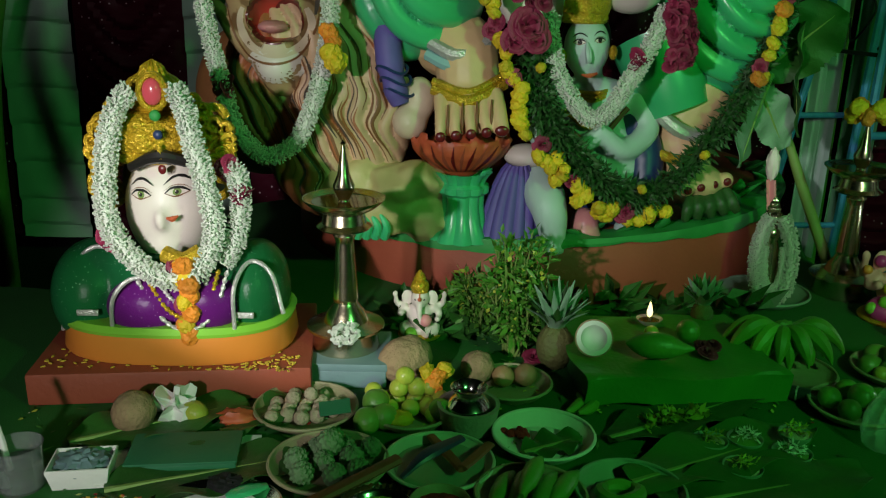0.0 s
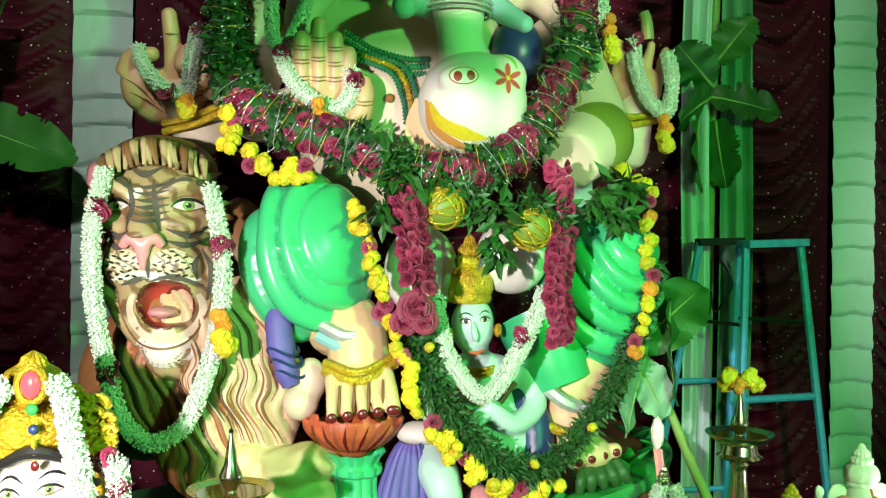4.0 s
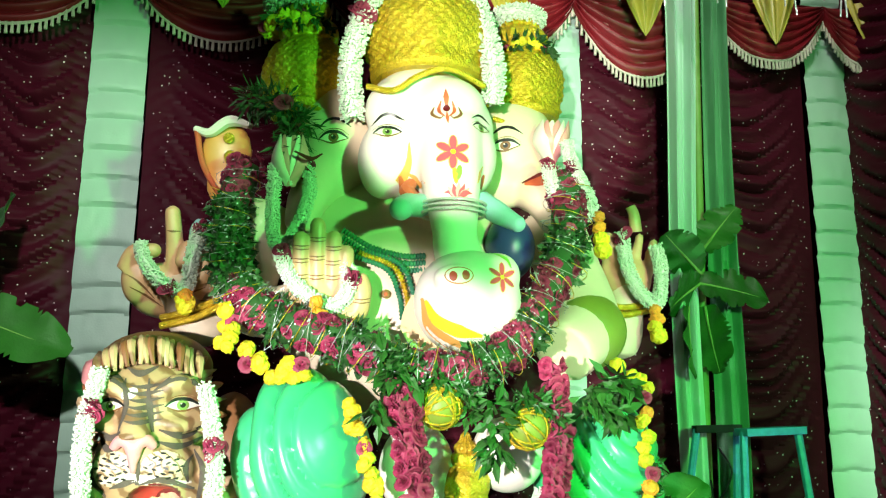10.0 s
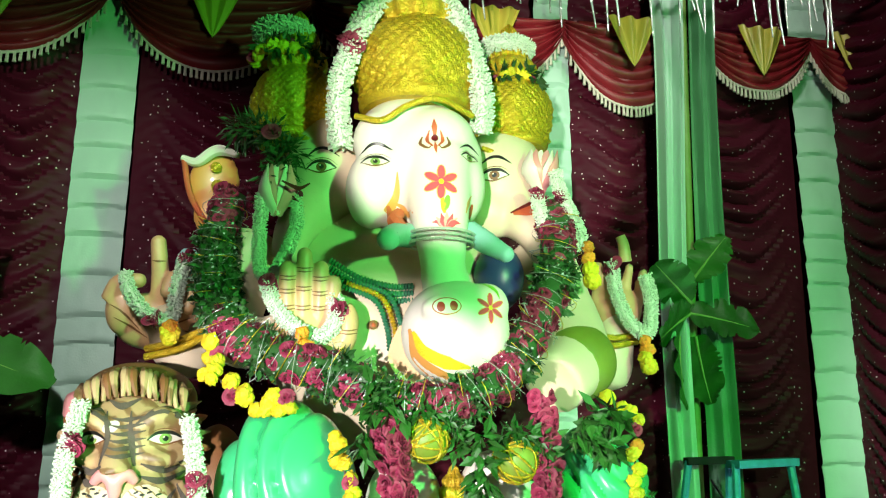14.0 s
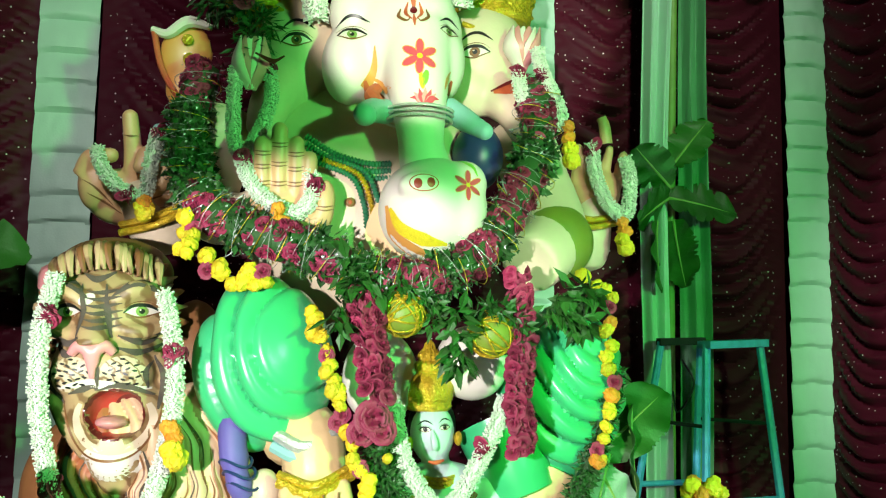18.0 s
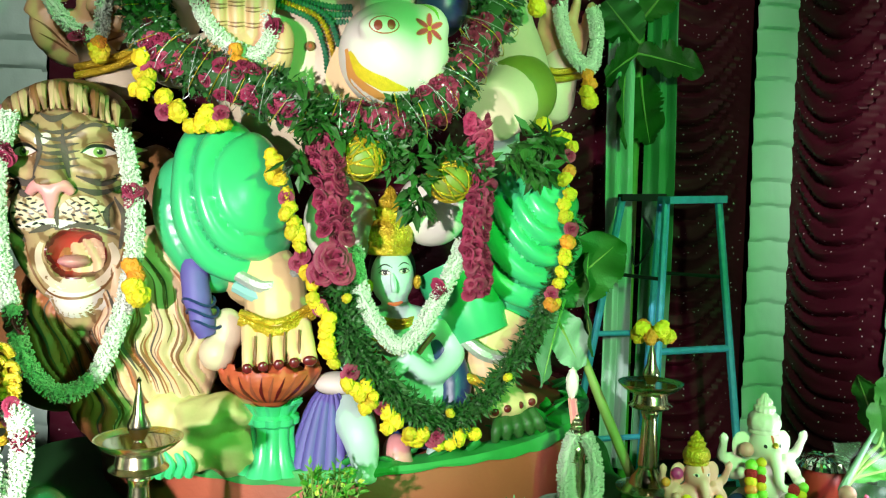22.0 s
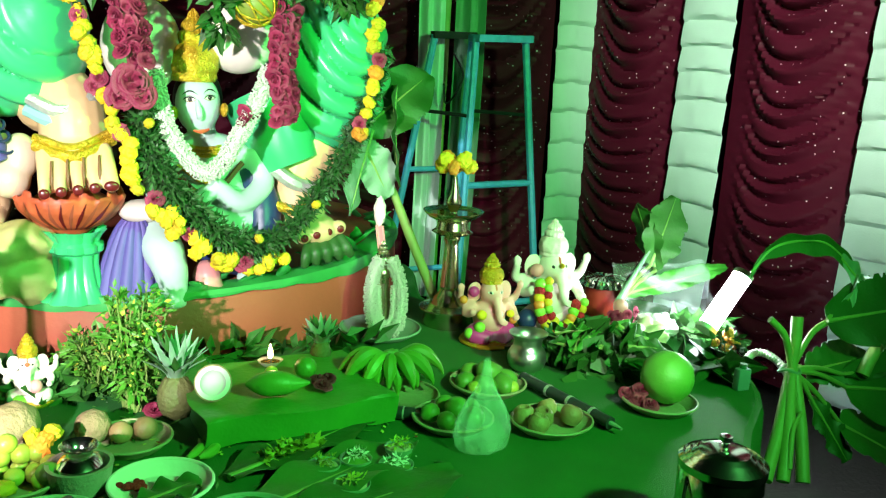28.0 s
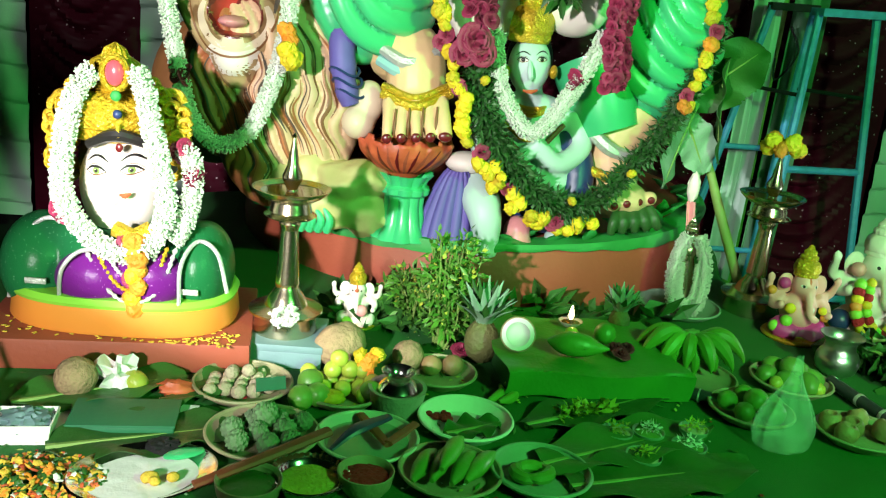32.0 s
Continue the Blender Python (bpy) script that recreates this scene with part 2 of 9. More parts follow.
M = dict(
    burgundy=sequin_cloth("burgundy_satin", (0.062, 0.004, 0.014), (0.75, 0.55, 0.6)),
    red_satin=mat("red_satin", (0.22, 0.006, 0.014), 0.5, 0, 0.3, 6, 0.1, 120),
    white_satin=mat("white_satin", (0.44, 0.6, 0.52), 0.5, 0, 0.12, 5, 0.1, 120, sheen=0.2),
    gold_satin=mat("gold_satin", (0.55, 0.42, 0.06), 0.4, 0, 0.3, 9, 0.1, 120),
    fringe=mat("fringe_thread", (0.6, 0.5, 0.45), 0.7, 0, 0.3, 30, 0.3, 200),
    tinsel=mat("silver_tinsel", (0.8, 0.8, 0.82), 0.25, 0.6, 0.3, 40, 0.4, 200),
    cloth=mat("green_table_cloth", (0.01, 0.125, 0.013), 0.8, 0, 0.3, 7, 0.25, 220),
    floor=mat("dark_floor", (0.025, 0.022, 0.02), 0.85, 0, 0.4, 3, 0.4, 40),
    dark=mat("dark_cloth", (0.008, 0.008, 0.009), 0.9, 0, 0.3, 6, 0.2, 90),
    skin=mat("painted_plaster_cream", (0.7, 0.56, 0.4), 0.48, 0, 0.16, 5, 0.08, 50, coat=0.08),
    skin_blush=mat("painted_plaster_orange", (0.75, 0.33, 0.08), 0.4, 0, 0.25, 6, 0.05, 60, coat=0.25),
    skin_white=mat("painted_plaster_white", (0.78, 0.7, 0.62), 0.45, 0, 0.12, 5, 0.08, 50, coat=0.1),
    skin_blue=mat("painted_plaster_pale_blue", (0.26, 0.5, 0.48), 0.52, 0, 0.25, 6, 0.1, 50),
    green_paint=mat("glossy_green_paint", (0.05, 0.52, 0.2), 0.3, 0, 0.3, 4, 0.06, 40, coat=0.6),
    leaf_paint=mat("green_rim_paint", (0.03, 0.3, 0.06), 0.6, 0, 0.3, 12, 0.1, 60),
    violet_paint=mat("violet_paint", (0.13, 0.1, 0.38), 0.6, 0, 0.3, 7, 0.05, 60),
    navy_paint=mat("navy_paint", (0.02, 0.04, 0.13), 0.4, 0, 0.3, 7, 0.05, 60),
    gold_paint=mat("gold_paint", (0.68, 0.45, 0.025), 0.28, 0.45, 0.5, 40, 0.9, 120),
    red_base=mat("red_oxide_paint", (0.34, 0.07, 0.035), 0.6, 0, 0.3, 5, 0.15, 60),
    lotus_red=mat("lotus_red_paint", (0.6, 0.13, 0.045), 0.5, 0, 0.6, 14, 0.15, 60, dark=(0.27, 0.035, 0.015)),
    maroon_paint=mat("maroon_nail_paint", (0.14, 0.01, 0.012), 0.3, 0, 0.2, 20, 0.05, 60),
    black_paint=mat("black_paint", (0.015, 0.013, 0.012), 0.4, 0, 0.2, 20, 0.05, 60),
    brown_paint=mat("brown_paint", (0.22, 0.09, 0.03), 0.5, 0, 0.4, 12, 0.1, 60),
    rock_paint=mat("cream_rock_paint", (0.6, 0.5, 0.24), 0.55, 0, 0.5, 5, 0.15, 60, dark=(0.26, 0.27, 0.08)),
    tan_paint=mat("tan_paint", (0.56, 0.38, 0.2), 0.5, 0, 0.5, 9, 0.08, 60, coat=0.15),
    pink_paint=mat("pink_paint", (0.75, 0.3, 0.3), 0.4, 0, 0.2, 9, 0.05, 60),
    mouth_red=mat("mouth_red_paint", (0.45, 0.04, 0.03), 0.35, 0, 0.3, 9, 0.05, 60),
    rose=mat("rose_petal_magenta", (0.3, 0.02, 0.07), 0.6, 0, 0.4, 40, 0.3, 140, random_tint=0.25),
    marigold=mat("marigold_yellow", (0.74, 0.54, 0.015), 0.65, 0, 0.3, 60, 0.4, 160, random_tint=0.2),
    marigold_orange=mat("marigold_orange", (0.85, 0.28, 0.02), 0.65, 0, 0.3, 60, 0.4, 160, random_tint=0.2),
    jasmine=mat("white_blossom", (0.66, 0.7, 0.6), 0.6, 0, 0.12, 60, 0.3, 160, random_tint=0.1),
    foliage=mat("garland_foliage", (0.03, 0.1, 0.022), 0.5, 0, 0.4, 30, 0.2, 90, random_tint=0.35),
    leaf=mat("fresh_leaf", (0.028, 0.12, 0.016), 0.5, 0, 0.45, 10, 0.25, 60, random_tint=0.35),
    leaf_bright=mat("young_banana_leaf", (0.05, 0.25, 0.025), 0.45, 0, 0.3, 8, 0.2, 60),
    melon=mat("melon_rind", (0.13, 0.38, 0.05), 0.5, 0, 0.25, 7, 0.1, 90),
    leaf_pale=mat("leaf_underside", (0.2, 0.34, 0.22), 0.5, 0, 0.25, 10, 0.2, 60),
    stem=mat("green_stem", (0.22, 0.34, 0.08), 0.5, 0, 0.35, 14, 0.2, 80),
    steel=mat("polished_steel", (0.78, 0.77, 0.72), 0.16, 1.0, 0.1, 10, 0.04, 60),
    brass=mat("tarnished_brass", (0.7, 0.62, 0.42), 0.22, 1.0, 0.25, 14, 0.08, 60),
    blue_metal=mat("chipped_blue_paint", (0.06, 0.33, 0.62), 0.45, 0.1, 0.4, 25, 0.25, 90),
    plate=mat("areca_leaf_plate", (0.34, 0.3, 0.17), 0.6, 0, 0.3, 18, 0.25, 90, random_tint=0.1),
    coconut=mat("husked_coconut", (0.36, 0.25, 0.13), 0.85, 0, 0.5, 26, 0.9, 70, random_tint=0.15),
    coco_white=mat("coconut_flesh", (0.62, 0.68, 0.6), 0.45, 0, 0.08, 20, 0.1, 60),
    lime=mat("lime_peel", (0.45, 0.52, 0.06), 0.35, 0, 0.3, 16, 0.2, 150, random_tint=0.25, coat=0.2),
    fruit_green=mat("green_fruit_peel", (0.12, 0.31, 0.04), 0.4, 0, 0.3, 9, 0.15, 120, random_tint=0.2, coat=0.2),
    fruit_brown=mat("brown_fruit_peel", (0.36, 0.22, 0.1), 0.55, 0, 0.35, 14, 0.25, 120, random_tint=0.25),
    sweet=mat("sesame_sweet_ball", (0.5, 0.42, 0.28), 0.75, 0, 0.35, 40, 0.8, 110, random_tint=0.15),
    knobbly=mat("custard_apple_skin", (0.15, 0.27, 0.12), 0.7, 0, 0.4, 24, 0.6, 60, random_tint=0.2),
    banana=mat("green_banana_peel", (0.16, 0.36, 0.04), 0.45, 0, 0.3, 12, 0.1, 60, random_tint=0.2),
    clay=mat("grey_clay", (0.36, 0.33, 0.28), 0.8, 0, 0.3, 14, 0.4, 90),
    paper=mat("white_paper", (0.78, 0.78, 0.74), 0.8, 0, 0.1, 14, 0.2, 60),
    slate_blue=mat("blue_grey_box", (0.16, 0.26, 0.27), 0.6, 0, 0.25, 8, 0.1, 60),
    green_card=mat("dark_green_card", (0.02, 0.16, 0.07), 0.6, 0, 0.25, 8, 0.1, 60),
    orange_paint=mat("orange_paint", (0.8, 0.27, 0.04), 0.4, 0, 0.15, 6, 0.06, 60, coat=0.2),
    lime_paint=mat("lime_green_paint", (0.25, 0.6, 0.05), 0.4, 0, 0.2, 9, 0.06, 60),
    bottle_green=sequin_cloth("dark_green_silk", (0.012, 0.13, 0.04), (0.5, 0.9, 0.55), 0.28, 110),
    purple_silk=sequin_cloth("purple_silk", (0.13, 0.012, 0.17), (0.85, 0.55, 0.9), 0.28, 110),
    silver_paint=mat("silver_trim", (0.65, 0.65, 0.6), 0.35, 0.5, 0.3, 40, 0.5, 120),
    plastic=mat("thin_milky_plastic", (0.85, 0.93, 0.92), 0.22, 0, 0.1, 12, 0.9, 40),
    glass=mat("clear_plastic", (0.9, 0.95, 0.95), 0.08, 0, 0.02, 10, 0.0, 60, trans=0.9),
    kumkum=mat("red_powder", (0.42, 0.012, 0.02), 0.95, 0, 0.4, 40, 0.9, 120),
    turmeric=mat("yellow_green_powder", (0.5, 0.52, 0.06), 0.95, 0, 0.3, 40, 0.9, 120),
    yellow_rice=mat("yellow_petals", (0.75, 0.5, 0.05), 0.8, 0, 0.5, 40, 0.6, 120),
    wick=mat("charred_wick", (0.1, 0.08, 0.06), 0.9, 0, 0.3, 40, 0.3, 120),
    oil=mat("dark_oil", (0.12, 0.06, 0.01), 0.08, 0, 0.2, 10, 0.02, 40, coat=0.5),
    incense=mat("incense_pack_dark", (0.03, 0.035, 0.04), 0.35, 0, 0.4, 20, 0.1, 60),
    wood=mat("red_brown_wood", (0.3, 0.1, 0.05), 0.55, 0, 0.4, 20, 0.3, 90),
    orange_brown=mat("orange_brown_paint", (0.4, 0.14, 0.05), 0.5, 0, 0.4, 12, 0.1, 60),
    lion_face=streaked("olive_brown_face_paint", (0.46, 0.31, 0.15), (0.2, 0.11, 0.045), 6.0, 7.0, 0.45),
    mane=mat("cream_mane_paint", (0.66, 0.45, 0.27), 0.5, 0, 0.4, 11, 0.12, 60),
    pineapple_skin=mat("pineapple_rind", (0.13, 0.14, 0.04), 0.7, 0, 0.5, 30, 0.6, 80),
    herb=mat("young_herb_leaf", (0.1, 0.3, 0.03), 0.5, 0, 0.5, 20, 0.1, 60),
    gem_pink=mat("pink_glass_gem", (0.7, 0.09, 0.12), 0.2, 0, 0.1, 10, 0.02, 60, coat=0.4),
    muzzle=streaked("pale_muzzle_paint", (0.66, 0.52, 0.36), (0.2, 0.1, 0.04), 14.0, 8.0, 0.62),
    olive_paint=mat("olive_green_paint", (0.2, 0.25, 0.03), 0.5, 0, 0.4, 7, 0.1, 50),
    film=mat("clear_film_sheet", (0.75, 0.8, 0.8), 0.15, 0, 0.2, 14, 1.0, 30),
    pale_aqua=mat("painted_plaster_pale_aqua", (0.5, 0.66, 0.6), 0.5, 0, 0.2, 6, 0.08, 50),
    pale_plate=mat("pale_glazed_plate", (0.5, 0.56, 0.46), 0.45, 0, 0.2, 14, 0.1, 60),
    skin_warm=mat("painted_plaster_warm", (0.76, 0.52, 0.27), 0.48, 0, 0.2, 6, 0.08, 50, coat=0.08),
    hand_paint=mat("painted_hand_tan", (0.68, 0.38, 0.2), 0.45, 0, 0.35, 12, 0.08, 60, coat=0.15),
    pale_green_cloth=mat("pale_green_cloth", (0.1, 0.27, 0.14), 0.6, 0, 0.3, 6, 0.2, 120),
    cream_film=mat("cream_plastic_film", (0.62, 0.62, 0.36), 0.3, 0, 0.4, 14, 0.3, 60),
    brushed_steel=mat("brushed_steel", (0.62, 0.64, 0.6), 0.33, 1.0, 0.25, 16, 0.1, 120),
    magenta_paint=mat("magenta_paint", (0.55, 0.04, 0.26), 0.4, 0, 0.2, 9, 0.05, 60),
    skin_pink=mat("painted_pale_pink", (0.8, 0.38, 0.34), 0.4, 0, 0.2, 9, 0.06, 60),
    flame=glowing("flame_glow", (1.0, 0.75, 0.35), 14),
    tube=glowing("led_tube_glow", (0.85, 0.97, 1.0), 170),
)
M["green_paint"].node_tree.nodes["Principled BSDF"].inputs["Coat Roughness"].default_value = 0.33
M["film"].node_tree.nodes["Principled BSDF"].inputs["Alpha"].default_value = 0.1
M["plastic"].node_tree.nodes["Principled BSDF"].inputs["Alpha"].default_value = 0.24


# ---- mesh tools ----
V = Vector


def part(name, bm, material, parent=None, label="", smooth=True):
    """Links a bmesh as one mesh object, under a thing or a part if given."""
    me = bpy.data.meshes.new(name)
    bm.to_mesh(me)
    bm.free()
    for m in material if isinstance(material, (list, tuple)) else [material]:
        me.materials.append(m)
    if smooth:
        me.polygons.foreach_set("use_smooth", [True] * len(me.polygons))
        me.set_sharp_from_angle(angle=radians(38))
    ob = new(name, me)
    ob.parent = parent
    if label:
        ob["label"] = label
    return ob


def again(ob, m, parent=None):
    """Another object on the same mesh, at the pose m."""
    o = bpy.data.objects.new(ob.name, ob.data)
    scene.collection.objects.link(o)
    o.parent, o.matrix_basis = parent, m
    return o


def thing(name, at, label, category, group="", kind="", turn=0.0):
    e = new(name)
    e.empty_display_size = 0.05
    e.matrix_world = pose(*at, 0, 0, turn)
    return tagged(e, label, category, group, kind)


def join(target, source, index=0, m=None):
    """Adds source's faces to target, with a material index."""
    if m is not None:
        bmesh.ops.transform(source, matrix=m, verts=source.verts)
    made = [target.verts.new(v.co) for v in source.verts]
    source.verts.index_update()
    for f in source.faces:
        try:
            g = target.faces.new([made[v.index] for v in f.verts])
            g.material_index = index
        except ValueError:
            pass
    source.free()
    return target


def lathe(profile, seg=28, squash=1.0):
    """Turns (radius, height) pairs round z."""
    bm = bmesh.new()
    rings = []
    for r, z in profile:
        if r < 1e-5:
            rings.append([bm.verts.new((0, 0, z))])
        else:
            rings.append([bm.verts.new((r * math.cos(a), r * squash * math.sin(a), z)) for a in (2 * math.pi * i / seg for i in range(seg))])
    for a, b in zip(rings, rings[1:]):
        for i in range(seg):
            j = (i + 1) % seg
            f = [a[i % len(a)], a[j % len(a)], b[j % len(b)], b[i % len(b)]]
            f = list(dict.fromkeys(f))
            if len(f) > 2:
                bm.faces.new(f)
    bmesh.ops.recalc_face_normals(bm, faces=bm.faces)
    return bm


def box(sx, sy, sz, bevel=0.005, at=(0, 0, 0), seg=2):
    bm = bmesh.new()
    bmesh.ops.create_cube(bm, size=1, matrix=Matrix.Translation(at) @ Matrix.Diagonal((sx, sy, sz, 1)))
    if bevel:
        bmesh.ops.bevel(bm, geom=bm.edges[:], offset=bevel, segments=seg, affect="EDGES", profile=0.6)
    return bm


def blob(rx, ry, rz, at=(0, 0, 0), u=24, v=16, rough=0.0, freq=3.0, seed=0):
    """An ellipsoid, uneven if rough is given."""
    bm = bmesh.new()
    bmesh.ops.create_uvsphere(bm, u_segments=u, v_segments=v, radius=1)
    for p in bm.verts:
        k = 1 + rough * noise.noise(p.co * freq + V((seed, seed * 1.7, 0)))
        p.co = V((p.co.x * rx * k, p.co.y * ry * k, p.co.z * rz * k)) + V(at)
    return bm


def curve(points, n):
    """n + 1 points on a smooth line through the given ones."""
    p = [V(q) for q in points]
    p = [p[0] * 2 - p[1]] + p + [p[-1] * 2 - p[-2]]
    out = []
    segs = len(p) - 3
    for i in range(n + 1):
        s = min(i / n * segs, segs - 1e-6)
        k, u = int(s), s - int(s)
        a, b, c, d = p[k:k + 4]
        out.append(0.5 * ((2 * b) + (c - a) * u + (2 * a - 5 * b + 4 * c - d) * u * u + (3 * b - a - 3 * c + d) * u ** 3))
    # even spacing
    ln = [0.0]
    for a, b in zip(out, out[1:]):
        ln.append(ln[-1] + (b - a).length)
    res, k = [], 0
    for i in range(n + 1):
        s = ln[-1] * i / n
        while k < n - 1 and ln[k + 1] < s:
            k += 1
        d = ln[k + 1] - ln[k]
        res.append(out[k].lerp(out[k + 1], (s - ln[k]) / d if d > 1e-9 else 0))
    return res


def tube(points, radius, seg=10, n=None, flat=1.0, closed=True):
    """A round bar along a smooth line; radius is a number or a list along it."""
    pts = curve(points, n or max(4, 6 * (len(points) - 1)))
    rad = radius if isinstance(radius, (list, tuple)) else [radius]
    bm = bmesh.new()
    rings = []
    up = V((0, 0, 1))
    for i, p in enumerate(pts):
        d = (pts[min(i + 1, len(pts) - 1)] - pts[max(i - 1, 0)]).normalized()
        if i == 0:
            up = V((0, 0, 1)) if abs(d.z) < 0.9 else V((0, 1, 0))
        s = d.cross(up).normalized()
        up = s.cross(d).normalized()
        q = i / (len(pts) - 1) * (len(rad) - 1)
        k = min(int(q), len(rad) - 2) if len(rad) > 1 else 0
        r = rad[0] if len(rad) == 1 else rad[k] + (rad[k + 1] - rad[k]) * (q - k)
        rings.append([bm.verts.new(p + s * r * math.cos(a) + up * r * flat * math.sin(a)) for a in (2 * math.pi * j / seg for j in range(seg))])
    for a, b in zip(rings, rings[1:]):
        for j in range(seg):
            bm.faces.new((a[j], a[(j + 1) % seg], b[(j + 1) % seg], b[j]))
    if closed:
        bm.faces.new(rings[0][::-1])
        bm.faces.new(rings[-1])
    bmesh.ops.recalc_face_normals(bm, faces=bm.faces)
    return bm


def melted(bm, voxel=0.018, rounds=6):
    """Closed forms grown into one smooth body."""
    me = bpy.data.meshes.new("tmp")
    bm.to_mesh(me)
    bm.free()
    ob = new("tmp", me)
    r = ob.modifiers.new("r", "REMESH")
    r.mode, r.voxel_size = "VOXEL", voxel
    s = ob.modifiers.new("s", "SMOOTH")
    s.factor, s.iterations = 0.5, rounds
    done = bpy.data.meshes.new_from_object(ob.evaluated_get(bpy.context.evaluated_depsgraph_get()))
    out = bmesh.new()
    out.from_mesh(done)
    bpy.data.objects.remove(ob)
    bpy.data.meshes.remove(me)
    bpy.data.meshes.remove(done)
    return out


def sheet(fn, nu, nv):
    """A grid of points fn(u, v), u and v from 0 to 1."""
    bm = bmesh.new()
    g = [[bm.verts.new(fn(i / nu, j / nv)) for j in range(nv + 1)] for i in range(nu + 1)]
    for i in range(nu):
        for j in range(nv):
            bm.faces.new((g[i][j], g[i + 1][j], g[i + 1][j + 1], g[i][j + 1]))
    return bm


def thick(bm, t):
    bmesh.ops.recalc_face_normals(bm, faces=bm.faces)
    bmesh.ops.solidify(bm, geom=bm.faces[:], thickness=t)
    return bm


def aim(a, b):
    """The pose at a whose z axis points to b."""
    d = V(b) - V(a)
    return Matrix.Translation(a) @ d.to_track_quat("Z", "Y").to_matrix().to_4x4()


rnd = random.Random(7)


# ---- the setting ----
def panel_wall(name, x0, x1, y0, y1, z0, z1, material):
    bm = box(abs(x1 - x0), abs(y1 - y0), abs(z1 - z0), 0, ((x0 + x1) / 2, (y0 + y1) / 2, (z0 + z1) / 2))
    return tagged(part(name, bm, material, smooth=False), "plain dark cloth that closes the pandal", "wall", kind="structure")


tagged(part("floor", box(12, 10, 0.1, 0, (0.5, 1.0, -0.05)), M["floor"], smooth=False), "dark trodden floor under the pandal", "floor", kind="structure")
panel_wall("wall_north", -4.5, 6.0, 4.62, 4.72, 0, 5.0, M["dark"])
panel_wall("wall_south", -4.5, 6.0, -3.6, -3.5, 0, 5.0, M["dark"])
panel_wall("wall_west", -4.6, -4.5, -3.6, 4.72, 0, 5.0, M["dark"])
panel_wall("wall_east", 6.0, 6.1, -3.6, 4.72, 0, 5.0, M["dark"])
tagged(part("ceiling", box(12, 10, 0.05, 0, (0.5, 0.5, 5.05)), M["dark"], smooth=False), "dark cloth canopy overhead", "ceiling", kind="structure")


def satin_panel(p0, p1, z0, z1, seed):
    """Burgundy satin gathered into deep sagging folds."""
    p0, p1 = V((*p0, 0)), V((*p1, 0))
    d = p1 - p0
    w = d.length
    nrm = V((d.y, -d.x, 0)).normalized()

    def fn(u, v):
        e = (2 * u - 1) ** 2
        sag = 0.52 * w * (1 - e) ** 0.75 + 0.05 * noise.noise(V((u * 3, v * 2.5, seed)))
        ph = (v * (z1 - z0) - sag) / 0.105 + 0.8 * noise.noise(V((u * 1.6, v * 7, seed + 5)))
        k = abs(math.sin(math.pi * ph)) ** 0.7
        big = 0.55 + 0.9 * max(0, noise.noise(V((u * 2, v * 11 - sag * 3, seed))))
        fold = (0.078 * k * big + 0.008 * math.sin(ph * 9.4 + u * 3)) * (0.06 + 0.94 * math.sin(math.pi * u) ** 1.2)
        bulge = 0.03 * math.sin(math.pi * u)
        q = p0 + d * u + nrm * (fold + bulge)
        return (q.x, q.y, z1 + (z0 - z1) * v)
    bm = sheet(fn, max(16, int(w * 36)), int((z1 - z0) * 105))
    ob = part("curtain", bm, M["burgundy"])
    return tagged(ob, "burgundy satin curtain panel in sagging folds with sequins", "curtain", "burgundy curtain panels")


def white_strip(p0, p1, z0, z1, seed):
    """A narrow strip of white satin in horizontal puffs."""
    p0, p1 = V((*p0, 0)), V((*p1, 0))
    d = p1 - p0
    nrm = V((d.y, -d.x, 0)).normalized()
    cuts = [0.0]
    r = random.Random(seed)
    while cuts[-1] < z1 - z0:
        cuts.append(cuts[-1] + r.uniform(0.12, 0.2))

    def fn(u, v):
        h = v * (z1 - z0) + 0.015 * math.sin(math.pi * u) + 0.012 * noise.noise(V((u * 3, v * 5, seed)))
        k = max(i for i, c in enumerate(cuts) if c <= max(h, 0))
        nxt = cuts[k + 1] if k + 1 < len(cuts) else cuts[k] + 0.16
        s = (h - cuts[k]) / (nxt - cuts[k])
        puff = 0.03 * (min(1, s * 1.3) ** 0.6) * (1 - max(0, s - 0.9) * 9) + 0.008 * noise.noise(V((u * 8, v * 40, seed)))
        edge = 0.008 * noise.noise(V((v * 8, seed, u)))
        q = p0 + d * (u + edge * 2) + nrm * (0.035 + puff * (0.6 + 0.4 * math.sin(math.pi * u)))
        return (q.x, q.y, z1 + (z0 - z1) * v)
    ob = part("curtain", thick(sheet(fn, 12, int((z1 - z0) * 80)), 0.004), M["white_satin"])
    return tagged(ob, "narrow white satin curtain strip gathered in puffs", "curtain", "white curtain strips")


HEM, HEAD = 0.28, 4.45
BACK = 4.3
seed = 1
for x0, x1, kind in ((-3.3, -2.1, "b"), (-2.1, -1.76, "w"), (-1.76, -1.22, "b"), (-1.22, -0.95, "w"), (-0.95, 0.1, "b"), (0.1, 1.1, "b"), (1.1, 1.29, "w"), (1.29, 1.8, "b"),
                     (1.8, 2.585, "b"), (2.585, 2.82, "w")):
    (satin_panel if kind == "b" else white_strip)((x0, BACK), (x1, BACK), HEM, HEAD, seed)
    seed += 3
